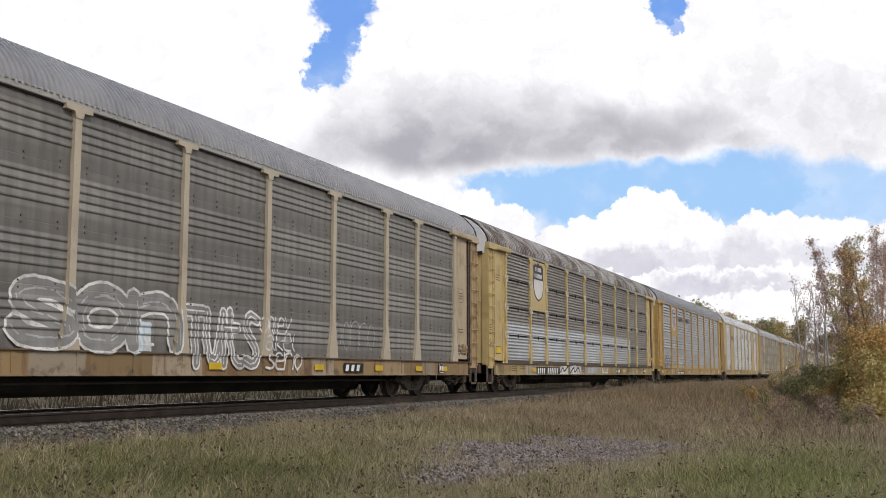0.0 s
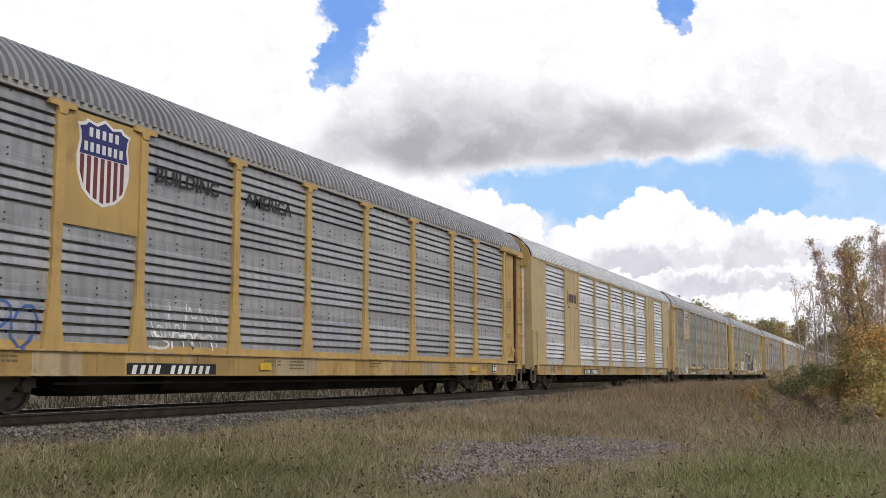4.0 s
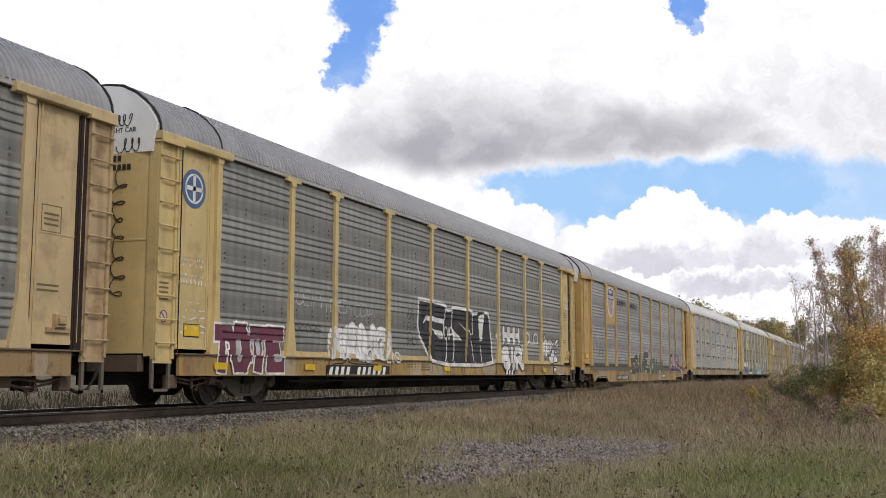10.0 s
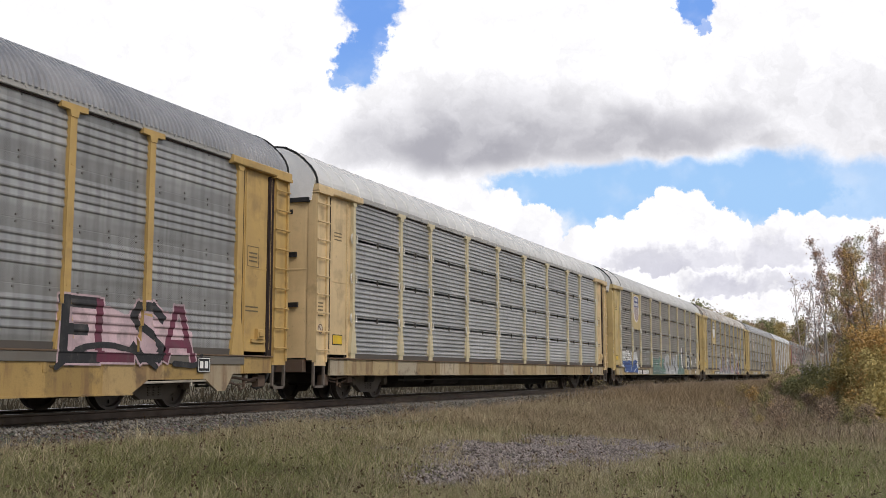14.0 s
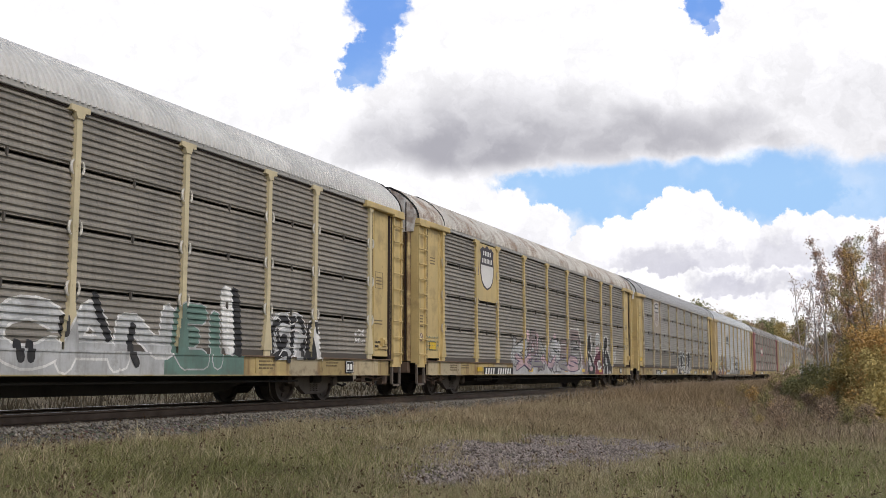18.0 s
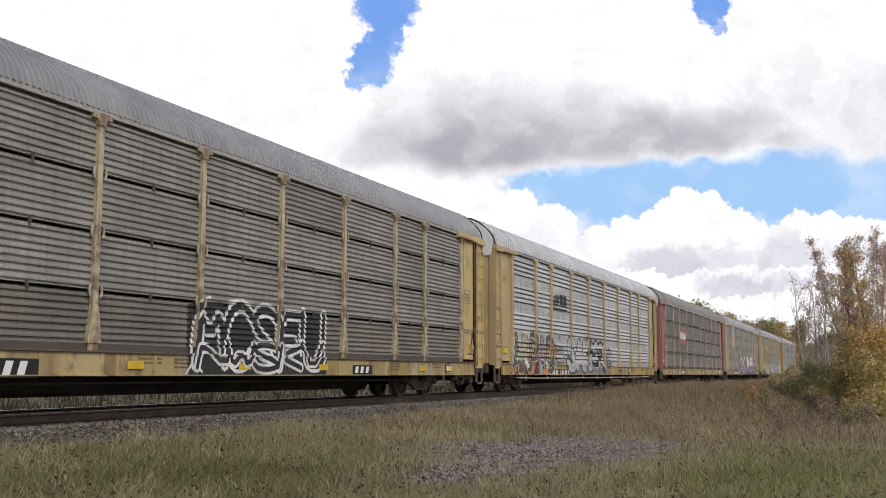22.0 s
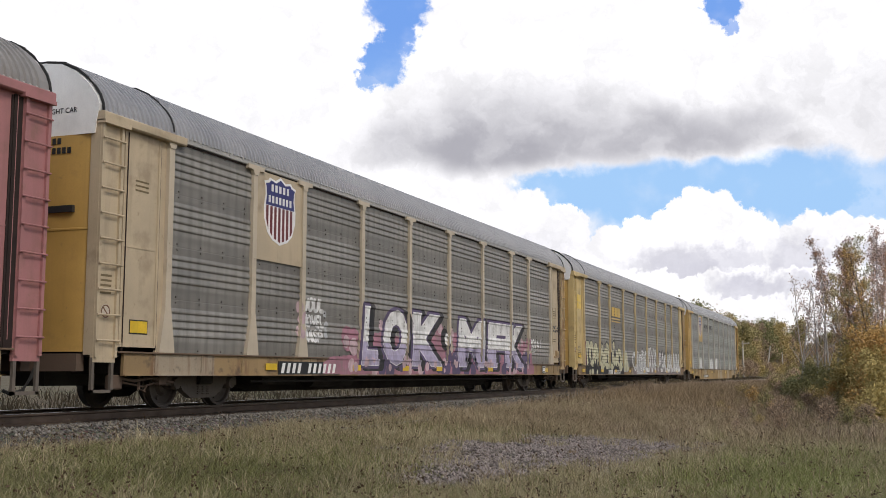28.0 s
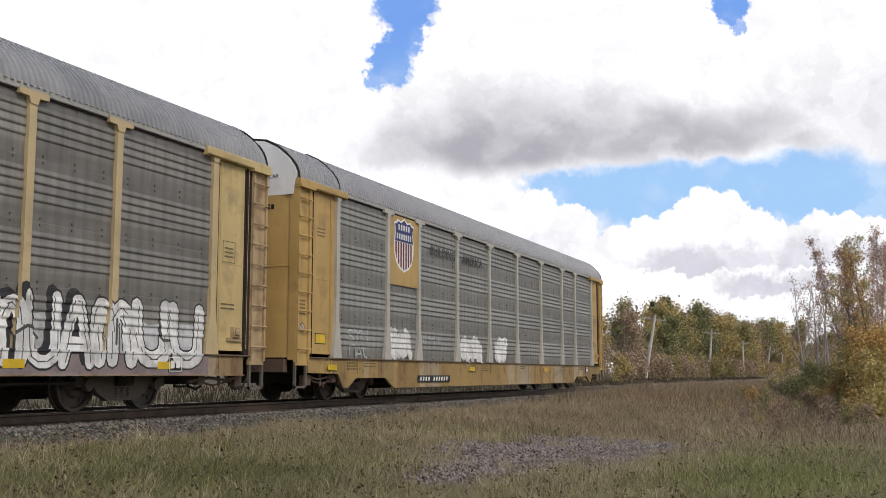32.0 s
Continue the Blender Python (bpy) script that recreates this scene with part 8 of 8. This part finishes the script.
def grow_tree(seed, height, spread, levels, trunk_r, up=0.55, clear=0.25, twigs=3):
    """Trunk with limbs and twigs; returns the wood shape and the tips."""
    r = random.Random(seed)
    wood, tips = Shape(), []

    def limb(p, d, length, rad, level):
        n = 5 if level == 0 else 4
        pts, rads = [p], [rad]
        q, dd = Vector(p), Vector(d)
        for i in range(n):
            bend = 0.045 if level == 0 else 0.10
            dd = (dd + Vector((r.gauss(0, bend), r.gauss(0, bend), 0.04 if level else 0.0))).normalized()
            q = q + dd * length / n
            pts.append(q.copy())
            rads.append(rad * (1 - 0.8 * (i + 1) / n) + 0.004)
        wood.tube(pts, rads, 6 if level == 0 else 4 if level == 1 else 3, False)
        if level >= levels:
            tips.extend(pts[1:])
            return
        k = int(twigs * (3.2 if level == 0 else 1.6))
        for i in range(k):
            t = (clear if level == 0 else 0.25) + (1 - (clear if level == 0 else 0.25)) * (i + r.random()) / k
            j = min(int(t * n), n - 1)
            base = pts[j].lerp(pts[j + 1], t * n - j) if hasattr(pts[j], "lerp") else Vector(pts[j])
            a = r.uniform(0, 2 * math.pi)
            nd = Vector((math.cos(a), math.sin(a), r.uniform(up * 0.4, up * 1.8))).normalized()
            nl = length * (spread if level == 0 else 0.55) * (1.15 - 0.75 * t) * r.uniform(0.7, 1.2)
            limb(base, nd, nl, max(0.006, rads[j] * 0.5), level + 1)
        tips.append(pts[-1])
    limb(Vector((0, 0, -0.1)), Vector((r.gauss(0, 0.05), r.gauss(0, 0.05), 1)), height, trunk_r, 0)
    return wood, tips


def tree(name, seed, height, spread, levels, trunk_r, leaf_mat, leaves, leaf, bark, label, category="tree", at=None, jitter=0.25, up=0.55, clear=0.25, twigs=3, group=""):
    top = tagged(new(name), label, category, group)
    wood, tips = grow_tree(seed, height, spread, levels, trunk_r, up, clear, twigs)
    part("trunk", wood, bark, top)
    tp = np.array([tuple(t) for t in tips])
    if leaves:
        idx = NPR.integers(0, len(tp), leaves)
        v, f = leaf_cloud(tp[idx] + NPR.normal(0, jitter, (leaves, 3)), leaf)
        part("crown", tri_mesh("crown", v, f), leaf_mat, top)
    if at is not None:
        top.matrix_world = at
    return top


def pine(name, seed, height, mat, label, at):
    """Conifer with tiers of drooping clumps."""
    r = random.Random(seed)
    top = tagged(new(name), label, "tree", "trees of the far wood")
    wood = Shape().tube([(0, 0, -0.2), (0.1, 0, height * 0.5), (0, 0.05, height)], [0.18, 0.11, 0.02], 6)
    pts = []
    for i in range(26):
        z = height * (0.25 + 0.75 * i / 26)
        ln = (1 - (z / height)) * height * 0.24 + 0.35
        for j in range(5):
            a = r.uniform(0, 6.28)
            e = Vector((math.cos(a) * ln, math.sin(a) * ln, z + r.uniform(-0.1, 0.5)))
            wood.tube([(0, 0, z), tuple(e)], [0.03, 0.008], 3, False)
            for k in range(16):
                t = r.uniform(0.25, 1.05)
                pts.append((e.x * t + r.gauss(0, 0.14), e.y * t + r.gauss(0, 0.14), z + (e.z - z) * t + r.gauss(0, 0.14)))
    part("trunk", wood, bark_dark, top)
    v, f = leaf_cloud(np.array(pts), 0.20)
    part("crown", tri_mesh("crown", v, f), mat, top)
    top.matrix_world = at
    return top


leaf_yellow = foliage("leaves_yellow", (0.34, 0.28, 0.11), (0.62, 0.50, 0.21))
leaf_orange = foliage("leaves_orange", (0.42, 0.26, 0.10), (0.72, 0.50, 0.20))
leaf_russet = foliage("leaves_russet", (0.28, 0.165, 0.12), (0.56, 0.36, 0.25))
leaf_olive = foliage("leaves_olive", (0.20, 0.195, 0.09), (0.44, 0.41, 0.19))
wood_olive, wood_gold = foliage("wood_olive", (0.22, 0.195, 0.09), (0.46, 0.40, 0.19)), foliage("wood_gold", (0.30, 0.24, 0.10), (0.58, 0.45, 0.20))
wood_green, wood_brown = foliage("wood_green", (0.16, 0.17, 0.08), (0.36, 0.35, 0.17)), foliage("wood_brown", (0.27, 0.20, 0.14), (0.52, 0.40, 0.28))
needle = foliage("needles", (0.03, 0.05, 0.026), (0.10, 0.13, 0.06))


def ground_pose(x, y, turn=0.0, lean=0.0):
    return pose(x, y, ground_z(x, y), lean, 0, turn)


# the thicket on the camera's side: thin birches, poplars and bushes
BIRCH, POPLAR, OLIVE, YELLOWISH = "thin bare birch with a few russet leaves", "tall young poplar with reddish leaves", "tall young poplar with thin olive leaves", "tall young poplar with yellow leaves"
near = [
    ("birch_tree", 1, 54, 3.35, 6.4, 0.18, bark_grey, leaf_russet, 420, BIRCH), ("birch_tree", 2, 57, 3.15, 7.2, 0.17, bark_grey, leaf_russet, 460, BIRCH),
    ("birch_tree", 3, 52, 2.55, 6.4, 0.18, bark_grey, leaf_russet, 500, BIRCH), ("birch_tree", 11, 55, 2.35, 6.9, 0.18, bark_grey, leaf_russet, 520, BIRCH),
    ("birch_tree", 12, 58, 2.05, 6.8, 0.20, bark_grey, leaf_russet, 420, BIRCH), ("birch_tree", 13, 51, 1.85, 6.6, 0.20, bark_grey, leaf_russet, 400, BIRCH),
    ("birch_tree", 14, 60, 2.9, 5.0, 0.22, bark_grey, leaf_russet, 380, BIRCH),
    ("poplar_tree", 4, 50, 1.15, 8.0, 0.20, bark_dark, leaf_russet, 1500, POPLAR), ("poplar_tree", 5, 53, 0.75, 8.6, 0.20, bark_grey, leaf_russet, 1300, POPLAR),
    ("poplar_tree", 6, 49, 0.45, 8.2, 0.22, bark_grey, leaf_olive, 1300, OLIVE), ("poplar_tree", 7, 52, -0.35, 8.8, 0.24, bark_grey, leaf_russet, 1500, POPLAR),
    ("poplar_tree", 8, 56, 0.55, 8.8, 0.20, bark_dark, leaf_russet, 1200, POPLAR), ("poplar_tree", 9, 60, 1.45, 7.4, 0.22, bark_dark, leaf_russet, 900, POPLAR),
    ("poplar_tree", 10, 48, -1.1, 8.4, 0.24, bark_grey, leaf_yellow, 1200, YELLOWISH), ("poplar_tree", 15, 54, 0.1, 8.3, 0.20, bark_grey, leaf_russet, 1100, POPLAR),
    ("poplar_tree", 18, 46, -0.2, 7.4, 0.24, bark_dark, leaf_orange, 1200, "tall young poplar with orange leaves"), ("poplar_tree", 19, 55, -0.9, 8.9, 0.22, bark_dark, leaf_russet, 1500, POPLAR),
    ("poplar_tree", 16, 51, 0.95, 6.8, 0.24, bark_grey, leaf_yellow, 900, YELLOWISH), ("poplar_tree", 17, 57, -0.2, 8.9, 0.22, bark_dark, leaf_russet, 1200, POPLAR),
]
for name, seed, x, y, h, spread, bark, mat, leaves, label in near:
    tree(name, seed, h * (0.90 if name == "birch_tree" else 0.90), spread * (1.4 if name == "birch_tree" else 0.85), 2, 0.05, mat, int(leaves * (2.2 if name == "poplar_tree" else 1.5)), 0.040 if name == "poplar_tree" else 0.034, bark, label, at=ground_pose(x, y, seed * 40, RND.uniform(-9, 9) if name == "birch_tree" else RND.uniform(-3, 3)), jitter=0.12, up=1.2, clear=0.3, twigs=3 if name == "birch_tree" else 5, group="trees of the near thicket")
bush_spots = [(42, 0.1, 2.2, leaf_yellow), (44, -0.3, 2.7, leaf_olive), (46, 0.4, 2.4, leaf_orange), (41, -0.9, 2.6, leaf_yellow), (48, 0.9, 1.7, leaf_yellow), (40, -0.5, 1.3, leaf_olive), (47, 1.3, 1.3, leaf_olive), (44, 0.2, 2.9, leaf_orange), (46, 0.75, 2.5, leaf_yellow), (43, -0.6, 3.1, leaf_orange), (47, -0.9, 3.4, leaf_yellow), (41, 0.35, 1.5, leaf_orange), (49, 1.6, 1.0, leaf_olive), (52, 3.0, 1.1, leaf_olive), (58, 4.1, 1.1, wood_green), (53, 2.6, 1.7, wood_green), (50, 2.0, 1.6, leaf_olive), (56, 3.7, 1.0, leaf_olive), (45, 1.0, 1.6, leaf_yellow), (44, -0.9, 3.6, leaf_yellow),
              (39, -0.3, 1.8, leaf_yellow), (36, 0.1, 0.9, leaf_yellow), (45, 1.4, 0.9, leaf_orange), (63, 4.9, 0.9, wood_brown), (68, 5.6, 1.0, wood_olive), (50, 0.6, 3.4, leaf_olive), (48, 2.4, 0.6, wood_gold), (75, 6.4, 1.1, wood_brown), (82, 7.0, 1.2, wood_olive),
              (54, 2.2, 0.9, wood_gold), (55, 1.2, 2.4, leaf_olive), (56, 3.4, 0.8, wood_gold), (60, 2.8, 1.0, wood_brown), (66, 4.2, 1.1, wood_brown), (72, 4.9, 1.2, wood_olive), (80, 5.5, 1.4, wood_brown), (90, 6.3, 1.6, wood_brown), (100, 7.2, 1.8, wood_olive), (70, 3.2, 1.4, wood_gold)]
for i, (x, y, h, mat) in enumerate(bush_spots):
    tree("bush", 40 + i, h, 0.40, 2, 0.03, mat, 3600, 0.055, bark_dark, "autumn bush with %s leaves" % {"leaves_orange": "orange", "leaves_yellow": "yellow", "leaves_olive": "olive", "leaves_russet": "russet", "wood_brown": "brown", "wood_olive": "olive green", "wood_green": "green", "wood_gold": "yellowing"}[mat.name],
         "bush", ground_pose(x, y, i * 53), 0.20, 0.8, 0.05, 4, "bushes of the near thicket")

scrub = [tree("bush", 140 + i, 0.8, 0.7, 2, 0.012, mt, 900, 0.032, bark_dark, "low scrub with %s leaves in the grass" % nm, "bush", ground_pose(38 + 5 * i, 3.0 + i), 0.10, 0.8, 0.02, 4, "low scrub in the meadow")
         for i, (mt, nm) in enumerate(((wood_brown, "brown"), (leaf_olive, "olive"), (leaf_orange, "orange"), (wood_gold, "yellowing")))]
for i in range(90):
    far_x = 29 + 60 * RND.random() ** 1.3
    side = RND.random() ** 1.5
    sx, sy = far_x, (far_x * 0.01) + side * (far_x * 0.125)
    t = copy_thing(scrub[RND.choices((0, 1, 2, 3), (6, 5, 2, 3))[0]], ground_pose(sx, sy, RND.uniform(0, 360)))
    t.scale = (RND.uniform(0.4, 0.95) * (1.15 - 0.55 * side),) * 3

# the wood beyond the track
protos = [
    tree("broadleaf_tree", 61, 10, 0.42, 2, 0.16, wood_olive, 3600, 0.19, bark_dark, "olive green broadleaf tree in autumn", at=ground_pose(150, 33), jitter=0.5, clear=0.2, twigs=4, group="trees of the far wood"),
    tree("broadleaf_tree", 62, 9, 0.45, 2, 0.15, wood_gold, 3300, 0.18, bark_dark, "yellowing broadleaf tree beyond the track", at=ground_pose(112, 30), jitter=0.5, clear=0.15, twigs=4, group="trees of the far wood"),
    tree("broadleaf_tree", 63, 10, 0.42, 2, 0.15, wood_green, 3600, 0.19, bark_dark, "green broadleaf tree beyond the track", at=ground_pose(170, 31), jitter=0.5, clear=0.15, twigs=4, group="trees of the far wood"),
    tree("broadleaf_tree", 64, 8, 0.45, 2, 0.14, wood_brown, 2600, 0.17, bark_grey, "thin russet broadleaf tree beyond the track", at=ground_pose(133, 29), jitter=0.5, clear=0.15, twigs=4, group="trees of the far wood"),
    pine("pine_tree", 65, 12, needle, "dark green conifer beyond the track", ground_pose(200, 33)),
]
LINE_X = [40, 126, 150, 165, 180, 224, 265, 320, 388, 450, 560]
LINE_H = [6.5, 8.4, 9.2, 12.0, 13.8, 14.0, 15.2, 16.8, 13.5, 12.5, 12.0]
TALL = [max(v.co.z for ch in p.children for v in ch.data.vertices) for p in protos]
for i in range(150):
    x = 60 + 470 * (i / 150) ** 1.25 + RND.uniform(-3, 3)
    deep = RND.random() ** 1.6 * 14
    y = float(np.interp(x, [60, 126, 165, 200, 560], [31, 30, 28.5, 26.5, 26.5])) + deep
    k = RND.choices(range(5), (6, 5, 4, 2, 3 if 160 < x < 330 else 1))[0]
    want = float(np.interp(x, LINE_X, LINE_H)) * (1 + deep / 60) * RND.uniform(0.72, 1.0)
    base = TALL[k]
    t = copy_thing(protos[k], ground_pose(x, y, RND.uniform(0, 360)))
    t.scale = (want / base * RND.uniform(0.8, 1.05),) * 2 + (want / base,)
brush = [tree("bush", 80 + i, 2.6, 0.6, 2, 0.03, mt, 1100, 0.12, bark_dark, lb, "bush", ground_pose(120 + i * 9, 25.5), 0.3, 0.7, 0.05, 4, "bushes beyond the track")
         for i, (mt, lb) in enumerate(((wood_brown, "brown bush beyond the track"), (wood_olive, "olive bush beyond the track"), (wood_gold, "yellowing bush beyond the track")))]
for i in range(150):
    x = 62 + 330 * (i / 150) ** 1.2 + RND.uniform(-2, 2)
    t = copy_thing(brush[RND.choices((0, 1, 2), (5, 3, 2))[0]], ground_pose(x, RND.uniform(22.0, 28.5), RND.uniform(0, 360)))
    t.scale = (RND.uniform(0.6, 1.0) * (1 + x * 0.001),) * 3

for i in range(60):
    y = -90 + 130 * i / 60
    k = RND.choices(range(5), (5, 3, 3, 2, 2))[0]
    t = copy_thing(protos[k], ground_pose(RND.uniform(430, 560), y, RND.uniform(0, 360)))
    t.scale = (RND.uniform(1.5, 2.1),) * 3

for i in range(70):
    t = copy_thing(brush[RND.choices((0, 1, 2), (4, 4, 2))[0]], ground_pose(RND.uniform(330, 400), -70 + 100 * i / 70, RND.uniform(0, 360)))
    t.scale = (RND.uniform(1.6, 2.6),) * 3

# ---- line poles beyond the track ----
pole_wood = painted("pole_wood", (0.58, 0.55, 0.50), 0.3, 0.9)
for i, (x, y, h, lean_x, arms) in enumerate(((116, 23.4, 7.3, 10.0, 1), (165, 23.6, 7.5, 5.0, 1), (213, 23.8, 7.2, 0.0, 1), (262, 24.0, 7.4, 8.0, 0), (311, 24.2, 7.2, 1.0, 0))):
    top = tagged(new("line_pole"), "leaning weathered wooden pole beyond the track", "pole", "old line poles")
    top.matrix_world = pose(x, y, ground_z(x, y), lean_x, 0, 0)
    part("post", Shape().tube([(0, 0, -0.3), (0, 0, h * 0.5), (0, 0, h)], [0.21, 0.18, 0.14], 10), pole_wood, top)
    if arms:
        part("crossarm", Shape().box(-0.05, 0.05, -1.2, 1.2, h - 0.55, h - 0.43), pole_wood, top, "wooden crossarm")
        for k in (-1.1, -0.6, 0.6, 1.1):
            part("insulator", shared("insulator", lambda: Shape().lathe([(0.001, 0), (0.04, 0.02), (0.05, 0.08), (0.02, 0.14), (0.001, 0.15)], 0, 8).mesh("insulator")), white_paint, top, "", Matrix.Translation((0, k, h - 0.43)) @ Matrix.Rotation(math.pi / 2, 4, "X"))
    if i == 1:
        part("sign_plate", Shape().box(-0.16, -0.13, -0.28, 0.28, 2.6, 2.95), white_paint, top, "small white plate")

# ---- what moves ----
LEADS = {"A": -28.47, "B": 0.0, "C": 28.53, "D": 57.15, "E": 85.66, "F": 114.34, "G": 142.85, "H": 171.53, "I": 200.15, "J": 228.69, "K": 257.18, "L": 285.81, "M": 314.41, "N": 343.01, "O": 371.83, "P": 400.56}
ROLL_T = sorted([float(t) for t in range(33)] + [12.5])
ROLLED = [-31.88, -18.71, -5.59, 7.49, 20.60, 33.71, 46.81, 59.94, 73.11, 86.25, 99.40, 112.47, 125.39, 131.93, 137.95, 150.95, 163.85, 176.74, 189.61, 202.42, 215.13, 227.78, 240.49, 253.23,
          265.98, 278.69, 291.39, 304.12, 316.85, 329.57, 342.30, 355.11, 367.95, 380.79]


def travelled(t):
    """Metres that the train has rolled by t seconds; it slows a little."""
    return float(np.interp(t, ROLL_T, ROLLED))


def motions():
    for key, car in CARS.items():
        walk(car, [(float(t), pose(LEADS[key] - travelled(t), TRACK_Y, 0)) for t in ROLL_T])
    spin = [(i / FPS, Matrix.Rotation(-travelled(i / FPS) / 0.425, 4, "Y")) for i in range(0, int(SECONDS * FPS) + 1)]
    for w in WHEELS:
        base = Matrix.Translation(w.matrix_basis.translation)
        walk(w, [(t, base @ m) for t, m in spin])
    walk(clouds, [(float(t), cloud_pose(t)) for t in range(0, 33, 4)])


motions()
